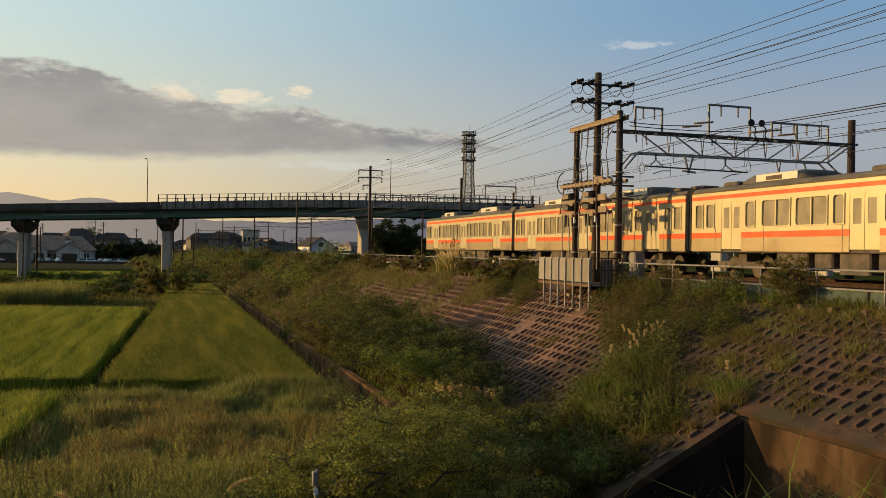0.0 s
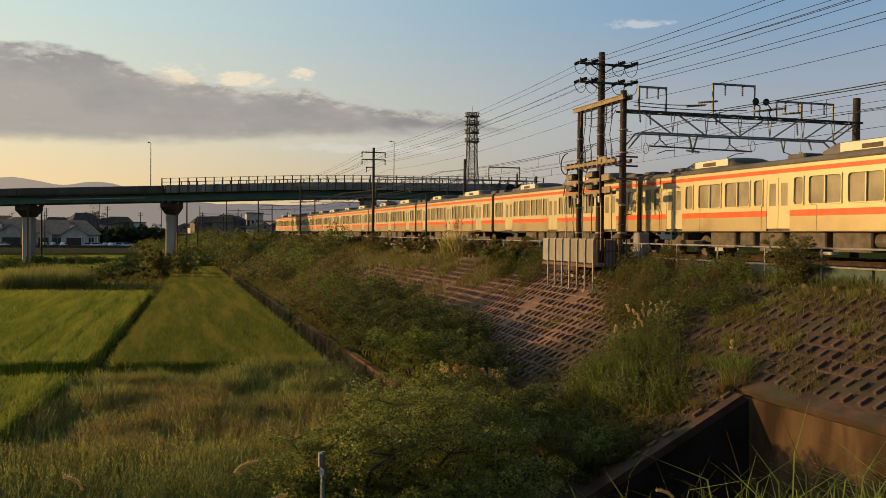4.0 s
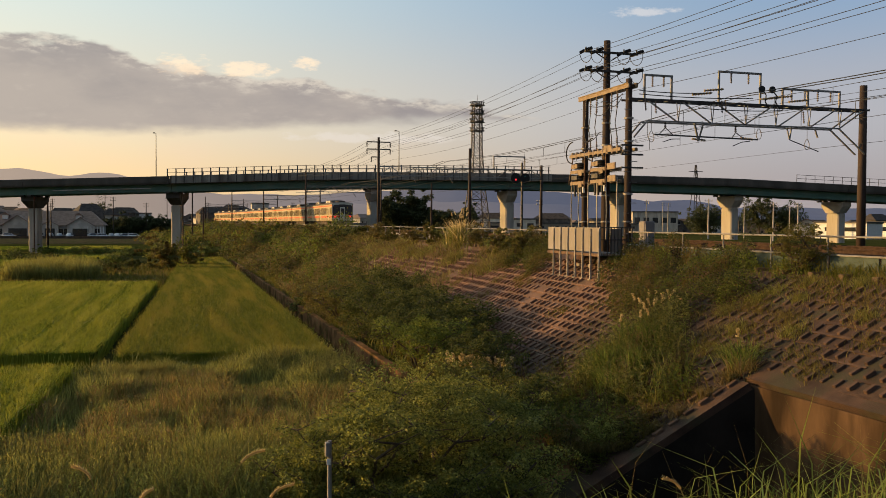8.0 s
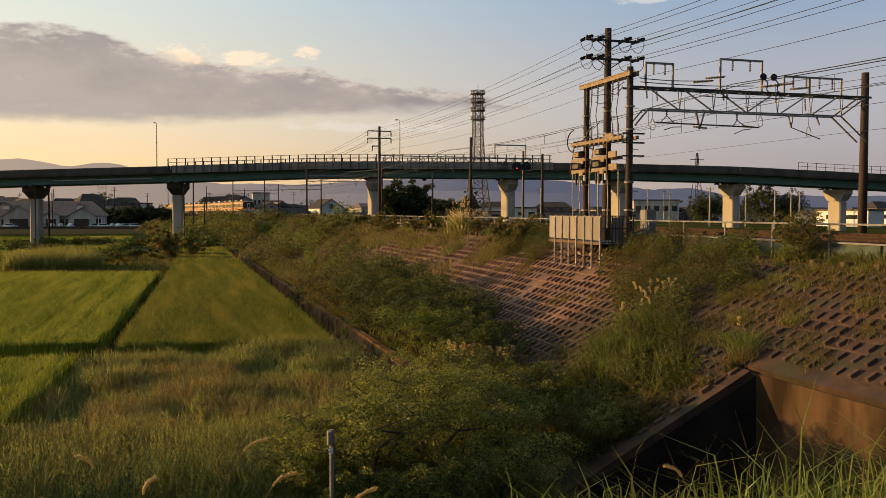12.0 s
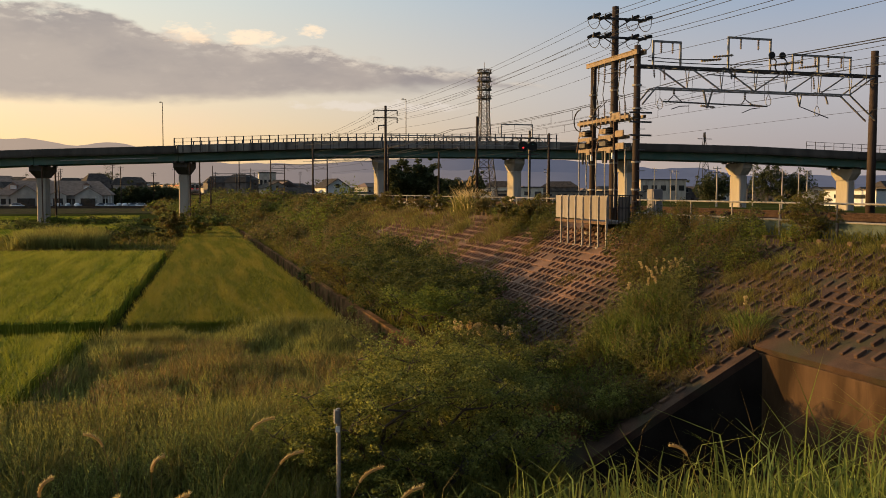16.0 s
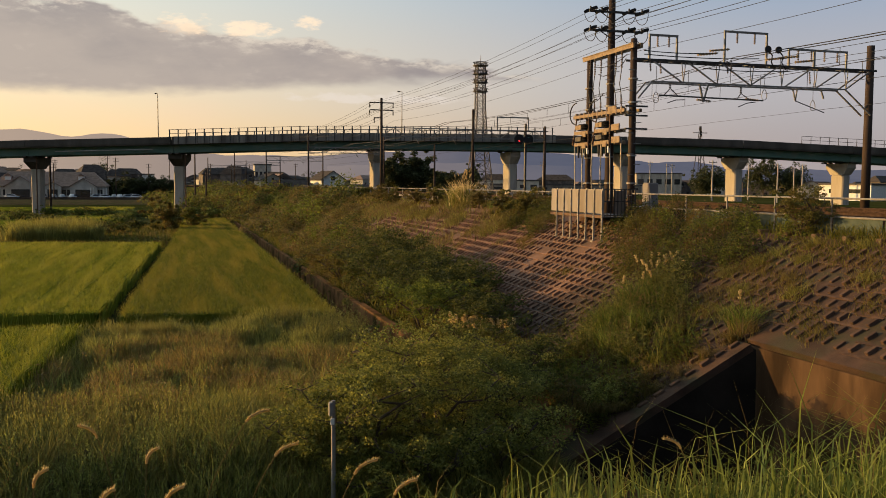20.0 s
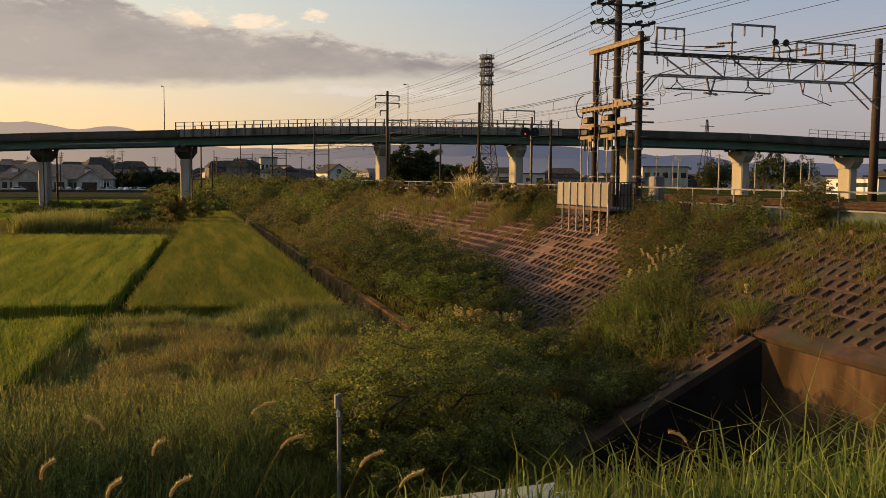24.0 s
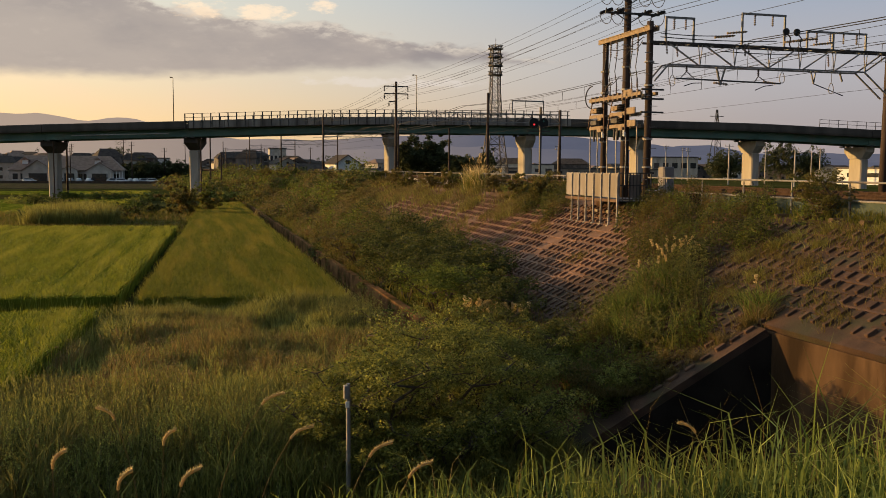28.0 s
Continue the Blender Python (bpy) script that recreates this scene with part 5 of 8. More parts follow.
    # three tiers of ochre frames with dark ribbed gear between them, on each of the two poles
    term = thing("cable_terminal", "ochre cable terminal frames with porcelain insulators", "cable terminal")
    xf = POLE_X - 0.36
    for y0 in (POLE_Y, POST_Y):
        k = y0 / 36.0
        for z in (2.78, 3.32):
            for dx in (-0.4, 0.36):
                part("frame_bar", Geo().cham(POLE_X + dx - 0.05, POLE_X + dx + 0.05, y0 - 0.78, y0 + 0.72, z - 0.08, z + 0.08, 0.015), OCHRE, term)
            for e in (-0.6, 0.6):
                part("bracket", Geo().cham(POLE_X - 0.34, POLE_X + 0.34, y0 + e - 0.06, y0 + e + 0.06, z - 0.05, z + 0.05, 0.015), OCHRE, term)
            part("toe_plate", Geo().cham(xf - 0.11, xf - 0.07, y0 - 0.62, y0 - 0.2, z - 0.2, z + 0.02, 0.01), OCHRE, term)
        for z, r in ((2.9, 0.19), (3.45, 0.21)):
            for e in (-0.28, 0.12):
                part("insulator", stack(Geo(), xf + 0.02, y0 + e, z, 0.33, r, 4), WIRE, term, "dark ribbed insulator")
            part("fuse_box", Geo().cham(xf - 0.16, xf - 0.05, y0 - 0.2, y0 + 0.46, z + 0.03, z + 0.24, 0.02), OCHRE if z > 3 else GALV_DARK, term)
        part("upright", Geo().bar((xf - 0.05, y0 - 0.82, 2.5), (xf - 0.05, y0 - 0.82, 4.25), 0.05), RUST, term)
        part("strut", Geo().bar((xf - 0.05, y0 + 0.95, 2.75), (xf - 0.05, y0 + 0.5, 4.0), 0.045), RUST, term)
        for e in (-0.4, 0.0, 0.35):
            part("cable_end", Geo().tube((xf, y0 + e, 2.15), (xf, y0 + e, 2.72), 0.045, 0.075, 8), WIRE, term)
        pts = [(xf - 0.05, y0 + 0.55 + 0.75 * math.sin(a), 3.75 + 0.52 * (1 - math.cos(a))) for a in np.linspace(0.1, math.pi, 14)]
        part("cable_loop", Geo().path(pts, 0.03, 6), WIRE, term)
        part("white_cap", Geo().tube((xf - 0.06, y0 - 0.75, 2.3), (xf - 0.06, y0 - 0.75, 2.58), 0.06, 0.07, 8), WHITE_PAINT, term)
    for dx in (-0.4, 0.36):
        part("frame_bar", Geo().cham(POLE_X + dx - 0.05, POLE_X + dx + 0.05, 35.9, 41.2, 4.02, 4.17, 0.015), OCHRE, term)
    for i in range(11):
        y = 36.2 + i * 0.47
        part("cleat", Geo().cham(xf - 0.1, xf + 0.08, y - 0.06, y + 0.06, 3.95, 4.26, 0.02), (OCHRE, PORCELAIN)[i % 2], term)
    for y, z in ((36.75, 3.4), (36.7, 2.85), (37.1, 4.2)):
        part("plate", Geo().cham(xf - 0.1, xf - 0.04, y - 0.4, y + 0.4, z - 0.14, z + 0.14, 0.02), OCHRE, term, "ochre plate")
    for z in (4.25, 3.85, 3.28):
        part("clamp", Geo().bar((POLE_X - 0.45, 35.8, z), (POLE_X + 0.6, 35.8, z), 0.09, 0.07), GALV_DARK, term)
    for y, e in ((41.1, 0), (40.2, 0.1), (39.2, 0.06), (38.3, 0), (37.4, -0.1), (36.3, 0)):
        part("cable", Geo().path([(xf, y, 2.9), (xf, y + e, 1.5), (xf + 0.04, y, 0.1)], 0.03), GALV, term, "grey cable duct")
    for i in range(14):
        z = 0.4 + i * 0.45
        part("step_bolt", Geo().tube((POLE_X, 35.86, z), (POLE_X + (0.32 if i % 2 else -0.32), 35.8, z), 0.016, 0.016, 5), GALV, term)


build_cable_poles()


def build_screen():
    """Panelled working platform round the feet of the cable posts."""
    s = thing("screened_platform", "grey panelled steel platform on thin legs standing on the slope", "platform")
    xa, ya, yb, z0, z1 = 15.94, 32.4, 37.55, -0.40, 0.68
    n = 7
    for i in range(n):
        a, b = ya + (yb - ya) * i / n, ya + (yb - ya) * (i + 1) / n
        part("panel", Geo().cham(xa - 0.03, xa + 0.02, a + 0.04, b - 0.04, z0 + 0.12, z1, 0.012), PANEL_GREY, s, "grey steel panel")
        part("panel_post", Geo().bar((xa - 0.02, a, z0 - 0.02), (xa - 0.02, a, z1 + 0.03), 0.06), GALV, s)
        leg = part("leg", Geo().bar((xa - 0.05, a + 0.02, -1.6), (xa - 0.05, a + 0.02, z1 - 0.05), 0.065), GALV, s, "thin grey steel leg")
        part("foot_plate", Geo().cham(xa - 0.15, xa + 0.05, a - 0.08, a + 0.12, -1.55, -1.36, 0.02), CONCRETE, leg)
    for i in range(5):
        a = ya + 0.35 + i * 1.05
        x = 16.75
        z = SLOPE[0][1] + (x - SLOPE[0][0]) * math.tan(S_ANG)
        part("leg", Geo().bar((x, a, z), (x + 0.3, a, z0), 0.07), GALV_DARK, s, "thin steel leg")
        part("footing", Geo().cham(x - 0.15, x + 0.15, a - 0.15, a + 0.15, z - 0.2, z + 0.14, 0.03), CONCRETE, s)
    part("deck_beam", Geo().bar((xa, ya, z0), (xa, yb, z0), 0.1, 0.12), RUST, s)
    part("deck_plate", Geo().box(xa, 18.3, ya, yb, z0 - 0.04, z0), GALV_DARK, s)
    m = 9
    for i in range(m + 1):
        x = xa + (17.3 - xa) * i / m
        part("bar", Geo().bar((x, ya, z0), (x, ya, z1), 0.025 if i % 3 else 0.05), GALV_DARK, s)
    for z in (z0 + 0.05, z0 + 0.6, z1):
        part("rail", Geo().bar((xa, ya, z), (17.3, ya, z), 0.04), GALV_DARK, s)
    part("mesh_panel", Geo().box(xa + 0.5, xa + 0.95, ya + 0.02, ya + 0.04, z0 + 0.1, z1 - 0.05), PANEL_GREY, s)
    cab = thing("relay_cabinet", "grey steel trackside relay cabinet", "cabinet")
    part("body", Geo().cham(18.95, 19.45, 34.4, 34.9, -0.6, 0.95, 0.04), PANEL_GREY, cab)
    part("door", Geo().box(18.99, 19.41, 34.37, 34.398, -0.4, 0.85), PANEL_GREY, cab)


build_screen()


# ---- trackside fence ----
def build_fence():
    f = thing("trackside_fence", "white tubular steel handrail beside the track", "fence")
    post = Geo().tube((0, 0, -1.0), (0, 0, 0.52), 0.028, 0.028, 6).mesh("fence_post", GALV)
    for i in range(48):
        y = 9 + i * 2.6
        if 33.8 < y < 40.4:
            continue
        part("fence_post", post, GALV, f, at=pose(18.0, y, 0))
    for z in (0.5, -0.03):
        for a, b in ((6, 34), (40.4, 135)):
            part("rail", Geo().tube((18.0, a, z), (18.0, b, z), 0.03, 0.03, 6), GALV, f)
    # plain panels of wire mesh behind it
    for i in range(11):
        part("mesh_panel", Geo().box(18.03, 18.05, 8.05 + 2 * i, 9.95 + 2 * i, -0.66, -0.06), GREEN_MESH, f, "dull green wire mesh panel")
    for a, b in ((57, 78),):
        for i in range(int((b - a) / 2)):
            part("mesh_panel", Geo().box(17.93, 17.95, a + 2 * i + 0.05, a + 2 * i + 1.95, -0.6, 0.0), PANEL_GREY, f)


build_fence()


# ---- wires along the line ----
def build_wires():
    w = thing("overhead_wires", "dark power and contact wires strung along the railway", "wires")
    stops = [-66, -13, POLE_Y, 86.8, 137, 188]
    rows = [(17.85, 8.62, 0.015), (18.4, 8.62, 0.015), (19.75, 8.62, 0.015), (20.4, 8.62, 0.015), (17.85, 7.78, 0.015), (18.4, 7.78, 0.015), (19.75, 7.78, 0.015), (20.4, 7.78, 0.015),
            (22.35, 6.05, 0.013), (22.35, 5.12, 0.014), (26.15, 6.05, 0.013), (26.15, 5.12, 0.014), (25.5, 6.95, 0.028), (26.0, 6.95, 0.028), (29.0, 6.6, 0.016), (27.4, 6.6, 0.013), (20.4, 7.0, 0.013), (30.2, 4.6, 0.012)]
    for x, z, r in rows:
        for a, b in zip(stops, stops[1:]):
            d = 0.5 if z > 5.3 else 0.05
            zz = min(z, 7.2) if x > 20.41 else z
            part("wire", Geo().path(sag((x + bend(a), a, zz), (x + bend(b), b, zz), d), r * (0.45 if a >= GY else 0.75) * (1 + max(a, 0) / 110), 5), WIRE, w)
    # droppers between the carrier and the contact wire
    for x in (22.35, 26.15):
        for i in range(22):
            y = 14 + i * 3.3
            u = ((y - (-13)) / 51.15) % 1.0 if y < POLE_Y else ((y - POLE_Y) / 48.65) % 1.0
            part("dropper", Geo().tube((x, y, 5.1), (x, y, 6.05 - 2.0 * u * (1 - u)), 0.007 + 0.00012 * y, None, 4), WIRE, w)


build_wires()


# ---- further gantries and poles ----
def far_gantry(y, xs, z, top):
    g = thing("catenary_gantry", "distant steel gantry over the railway", "gantry", pose(bend(y), y, 0), "distant catenary gantries")
    for i, x in enumerate(xs):
        part("post", Geo().tube((x, 0, -1), (x, 0, top[i]), 0.15, 0.12, 10), POLE_CONC, g, "", True)
    a, b = xs[0], xs[-1]
    for zz in (z, z - 0.85):
        part("chord", Geo().bar((a, 0, zz), (b, 0, zz), 0.10), GALV, g)
    n = int((b - a) / 1.2)
    for i in range(n):
        x0, x1 = a + (b - a) * i / n, a + (b - a) * (i + 1) / n
        part("brace", Geo().bar((x0, 0, z if i % 2 else z - 0.85), (x1, 0, z - 0.85 if i % 2 else z), 0.07), GALV, g)
    for x in TRACKS:
        part("cantilever", Geo().bar((x, 0, z - 0.85), (x + 0.4, 0, z - 1.5), 0.07), GALV, g)
    return g


g2 = far_gantry(86.8, (19.0, 28.3, 36.0), 6.3, (9.1, 8.3, 6.8))
for z, a, b in ((8.65, 17.85, 20.15), (7.95, 17.85, 20.15), (7.2, 18.3, 19.0)):
    arm = part("crossarm", Geo().bar((a, 0, z), (b, 0, z), 0.1), GALV_DARK, g2)
    for x in (a, b):
        part("insulator", insulator(Geo(), (x, 0, z), (x, 0, z - 0.5), 0.08, 4), WIRE, arm)
for x in (30.84, 34.16):
    part("frame_post", Geo().bar((x, 0, 6.3), (x, 0, 7.6), 0.1), GALV, g2)
part("frame_top", Geo().bar((30.8, 0, 7.6), (34.2, 0, 7.6), 0.12), GALV, g2)
far_gantry(137, (19.0, 30.5), 6.3, (8.6, 8.0))
far_gantry(188, (19.0, 30.5), 6.3, (8.6, 8.0))
far_gantry(239, (19.0, 30.5), 6.3, (8.6, 8.0))
far_gantry(290, (19.0, 30.5), 6.3, (8.6, 8.0))


def build_signal():
    s = thing("railway_signal", "pair of black railway signals, one showing red", "railway signal", pose(33.4, 86.0, 0))
    part("pole", Geo().tube((0.3, 0.3, -1), (0.3, 0.3, 7.0), 0.13, 0.13, 8), GALV_DARK, s)
    for x in (-0.5, 0.5):
        part("backboard", Geo().tube((x, 0, 5.4), (x, 0.08, 5.4), 0.52, 0.52, 18), BLACK, s)
        part("lens", Geo().tube((x, -0.06, 5.25 if x < 0 else 5.6), (x, 0.0, 5.25 if x < 0 else 5.6), 0.08, 0.08, 10), SIGNAL_RED if x < 0 else SIGNAL_GREEN, s, "lit signal lens")
    part("bracket", Geo().bar((-1.2, 0.1, 4.6), (1.2, 0.1, 4.6), 0.1).bar((-1.2, 0.1, 6.2), (1.2, 0.1, 6.2), 0.1), GALV_DARK, s)


build_signal()


def build_tower():
    t = thing("radio_tower", "tall steel lattice radio tower with round platforms", "radio tower", pose(83.6, 250.0, -1.2))
    r = lambda z: float(np.interp(z, (0, 14, 24, 37), (3.3, 1.75, 1.2, 1.1)))
    c = lambda k, z: (r(z) * (1 if k in (0, 3) else -1), r(z) * (1 if k < 2 else -1), z)
    for k in range(4):
        part("leg", Geo().path([c(k, z) for z in (0, 14, 24, 36)], 0.16, 6), GALV_DARK, t)
    z = 0.0
    while z < 35:
        h = 3.0 if z < 14 else 2.2
        for k in range(4):
            part("brace", Geo().bar(c(k, z), c((k + 1) % 4, z + h), 0.12), GALV_DARK, t)
            part("brace", Geo().bar(c((k + 1) % 4, z), c(k, z + h), 0.12), GALV_DARK, t)
            part("girt", Geo().bar(c(k, z + h), c((k + 1) % 4, z + h), 0.12), GALV_DARK, t)
        z += h
    for z in (28.5, 31.0, 33.4, 35.8):
        part("platform", Geo().lathe([(1.2, z), (2.2, z + 0.1), (2.2, z + 0.3), (1.2, z + 0.35)], 16), GALV_DARK, t)
        part("platform_rail", Geo().path([(2.15 * math.cos(q), 2.15 * math.sin(q), z + 1.1) for q in np.linspace(0, 2 * math.pi, 17)], 0.08, 5), GALV_DARK, t)
        for i in range(16):
            a = 2 * math.pi * i / 16
            part("railing_post", Geo().bar((1.85 * math.cos(a), 1.85 * math.sin(a), z), (1.85 * math.cos(a), 1.85 * math.sin(a), z + 1.1), 0.1), GALV_DARK, t)
    part("mast", Geo().tube((0, 0, 36), (0, 0, 39), 0.08, 0.05, 6), GALV_DARK, t)


build_tower()


# ---- plants ----
def in_poly(x, y, poly):
    c = np.zeros(len(x), bool)
    n = len(poly)
    for i in range(n):
        (x0, y0), (x1, y1) = poly[i], poly[(i + 1) % n]
        hit = (y0 > y) != (y1 > y)
        with np.errstate(divide="ignore", invalid="ignore"):
            c ^= hit & (x < (x1 - x0) * (y - y0) / (y1 - y0) + x0)
    return c


def scatter(poly, n, rs, near=0.0):
    """n points inside a polygon; near > 0 thins them out with distance."""
    xs, ys = [p[0] for p in poly], [p[1] for p in poly]
    out = np.zeros((0, 2))
    while len(out) < n:
        u = rs.uniform(0, 1, n * 2)
        y = min(ys) + (max(ys) - min(ys)) * u ** (1 + near)
        x = rs.uniform(min(xs), max(xs), n * 2)
        keep = in_poly(x, y, poly)
        out = np.concatenate([out, np.stack([x[keep], y[keep]], 1)])
    return out[:n]


def rice_field(poly, top, sheet, blade_mat, n, label, seed):
    f = thing("rice_field", label, "rice field", kind="stuff")
    rs = rng(seed)
    g = Geo()
    xs, ys = [p[0] for p in poly], [p[1] for p in poly]
    # canopy: a closed slab with an uneven top
    k = len(poly)
    sub = []
    for i in range(k):
        a, b = Vector(poly[i]), Vector(poly[(i + 1) % k])
        m = max(1, int((b - a).length / 2))
        sub += [a.lerp(b, j / m) for j in range(m)]
    n2 = len(sub)
    vs = [(p.x, p.y, -4.7) for p in sub] + [(p.x + rs.uniform(-.1, .1), p.y + rs.uniform(-.1, .1), top - 0.2 + rs.uniform(-0.04, 0.04)) for p in sub]
    g.add(vs, [(i, (i + 1) % n2, n2 + (i + 1) % n2, n2 + i) for i in range(n2)] + [tuple(range(n2, 2 * n2))])
    part("rice_canopy", g, sheet, f, kind="stuff")
    # the plants are dense in the stretch beside the line, sparse further out
    near = [(max(q[0], -20.0), q[1]) for q in poly]
    p = np.concatenate([scatter(near, int(n * 0.92), rs, 0.25), scatter(poly, n - int(n * 0.92), rs, 0.25)])
    # planted rows, and two wheel tracks beside the bund
    p[:, 0] = np.round(p[:, 0] / 0.3) * 0.3 + rs.normal(0, 0.06, n)
    rim = float(max(xs)) - 0.03 * (76 - np.clip(p[:, 1], 30, 76))
    lane = (np.abs(p[:, 0] - rim + 1.5) < 0.13) | (np.abs(p[:, 0] - rim + 2.9) < 0.13)
    lump = np.array([noise.noise((a * 0.35, b * 0.16, seed)) for a, b in p])
    base = np.column_stack([p, np.where(lane & (max(ys) < 80), top - 0.5, top - 0.26 + 0.08 * lump)])
    v = blade_verts(base, 0.27, 0.024 + 0.0007 * p[:, 1], 1.1, rs).reshape(-1, 5, 3)[:, [0, 1, 4]]
    # the outer rows hang over the paddy's rim
    e = []
    for i in range(k):
        a, b = np.array(poly[i]), np.array(poly[(i + 1) % k])
        if max(a[1], b[1]) > 140 or min(a[0], b[0]) < -30 and abs(a[0] - b[0]) < 1:
            continue
        m = int(np.linalg.norm(b - a) * 55)
        e.append(a + (b - a) * rs.uniform(0, 1, m)[:, None] + rs.normal(0, 0.10, (m, 2)))
    e = np.concatenate(e) if e else np.zeros((0, 2))
    ev = blade_verts(np.column_stack([e, np.full(len(e), -4.6)]), top + 4.6, 0.05, 0.3, rs).reshape(-1, 5, 3)[:, [0, 1, 4]]
    v = np.concatenate([v, ev])
    part("rice_plants", array_mesh("rice_plants", v, 3, [(0, 1, 2)], blade_mat), blade_mat, f, kind="stuff")


rice_field([(-60, 36.2), (-2.95, 35.5), (-1.5, 76), (-60, 79)], -3.82, RICE_SHEET, RICE, 190000, "bright green rice field ready to ripen", 11)
rice_field([(-1.95, 34.9), (5.6, 34.3), (5.8, 60), (6.0, 128), (1.2, 128), (-0.45, 76)], -3.88, RICE_OLD, RICE_RIPE, 170000, "yellowing green rice field beside the ditch", 12)
rice_field([(-60, 19), (-4.3, 19), (-3.85, 24), (-3.5, 29), (-3.2, 32.5), (-60, 32.9)], -3.85, RICE_SHEET, RICE, 60000, "bright green rice field beyond the lane", 13)
rice_field([(-60, 108), (-14, 108), (-10, 125), (-8, 150), (-60, 150)], -4.1, RICE_SHEET, RICE, 9000, "distant bright rice field", 14)
rice_field([(-70, 183), (-8, 183), (-9, 208), (-70, 208)], -4.3, RICE_SHEET, RICE, 4000, "far strip of bright green field", 15)


def build_meadow():
    rs = rng(21)
    poly = [(-4.6, 16.2), (4.0, 15.9), (6.0, 18.6), (6.0, 34.5), (-2.2, 34.5), (-3.0, 32.0), (-3.7, 24)]
    f = thing("wild_meadow", "rough meadow of green and tan wild grass", "meadow", kind="stuff")
    n = 78000
    tufts = scatter(poly, 3600, rs, 0.15)
    which = rs.randint(0, 3600, n)
    p = tufts[which] + rs.normal(0, 0.055, (n, 2))
    loose = rs.uniform(0, 1, n) < 0.3
    p[loose] = scatter(poly, int(loose.sum()), rs, 0.15)
    tone = rs.uniform(0, 1, 3600)[which]
    lump = np.array([noise.noise((x * 0.55, y * 0.4, 3.0)) + 0.5 * noise.noise((x * 1.7, y * 1.2, 5.0)) for x, y in p])
    z = np.array([ground_height(a, b) - 0.02 for a, b in p])
    h = np.clip(0.45 + 0.3 * lump, 0.16, 0.8) * (0.75 + 0.6 * rs.uniform(0, 1, 3600)[which])
    tan = (p[:, 1] > 20.5 + 1.5 * np.sin(p[:, 0] * 1.3)) & (lump > -0.25) & (tone > 0.24) | (rs.uniform(0, 1, n) < 0.08)
    tan &= p[:, 1] < 29.5 + 2.0 * np.sin(p[:, 0] * 0.9 + 1.0) + 2.5 * (tone - 0.5)
    dry = tan & (tone > 0.8)
    base = np.column_stack([p, z])
    part("dry_grass", blades("dry_grass", base[dry], h[dry] * 1.1, 0.02, 0.35, WEED_DRY, 27), WEED_DRY, f, kind="stuff")
    part("tan_grass", blades("tan_grass", base[tan & ~dry], h[tan & ~dry], 0.021, 0.4, GRASS_TAN, 22), GRASS_TAN, f, kind="stuff")
    part("dark_weeds", blades("dark_weeds", base[~tan], h[~tan] * 1.25, 0.026, 0.45, WEED_DARK, 23), WEED_DARK, f, kind="stuff")
    q = base[tan][::4] + np.column_stack([rs.normal(0, 0.05, (len(base[tan][::4]), 2)), h[tan][::4] * 0.95])
    part("seed_tops", array_mesh("seed_tops", leaf_quads(q, 0.07, rs, -0.6), 4, LEAF_F, WEED_DRY), WEED_DRY, f, kind="stuff")
    # upright leafy stalks near the lane
    p = scatter([(-5, 16.0), (3.6, 15.8), (4.2, 19.8), (-4.2, 20.6)], 1300, rs)
    zz = np.array([ground_height(a, b) for a, b in p])
    hh = rs.uniform(0.4, 0.95, len(p))
    k = rs.randint(0, len(p), 15000)
    u = rs.uniform(0.1, 0.95, 15000)
    c = np.column_stack([p[k] + rs.normal(0, 0.012, (15000, 2)), zz[k] + hh[k] * u])
    part("leafy_stalks", blades("leafy_stalks", c, 0.17 * (1.15 - u), 0.016, 0.7, WEED_DARK, 25), WEED_DARK, f, kind="stuff")
    p = scatter([(-5, 18.5), (3.0, 18.5), (3.0, 21.5), (-4.2, 22.0)], 1500, rs)
    hh = rs.uniform(0.55, 1.0, len(p))
    k = rs.randint(0, len(p), 24000)
    u = rs.uniform(0.1, 1, 24000)
    c = np.column_stack([p[k] + rs.normal(0, 0.012, (24000, 2)), -4.62 + hh[k] * u])
    part("leafy_stalks", blades("leafy_stalks", c, 0.17 * (1.2 - u), 0.018, 0.6, STALK, 26), STALK, f, kind="stuff")


build_meadow()


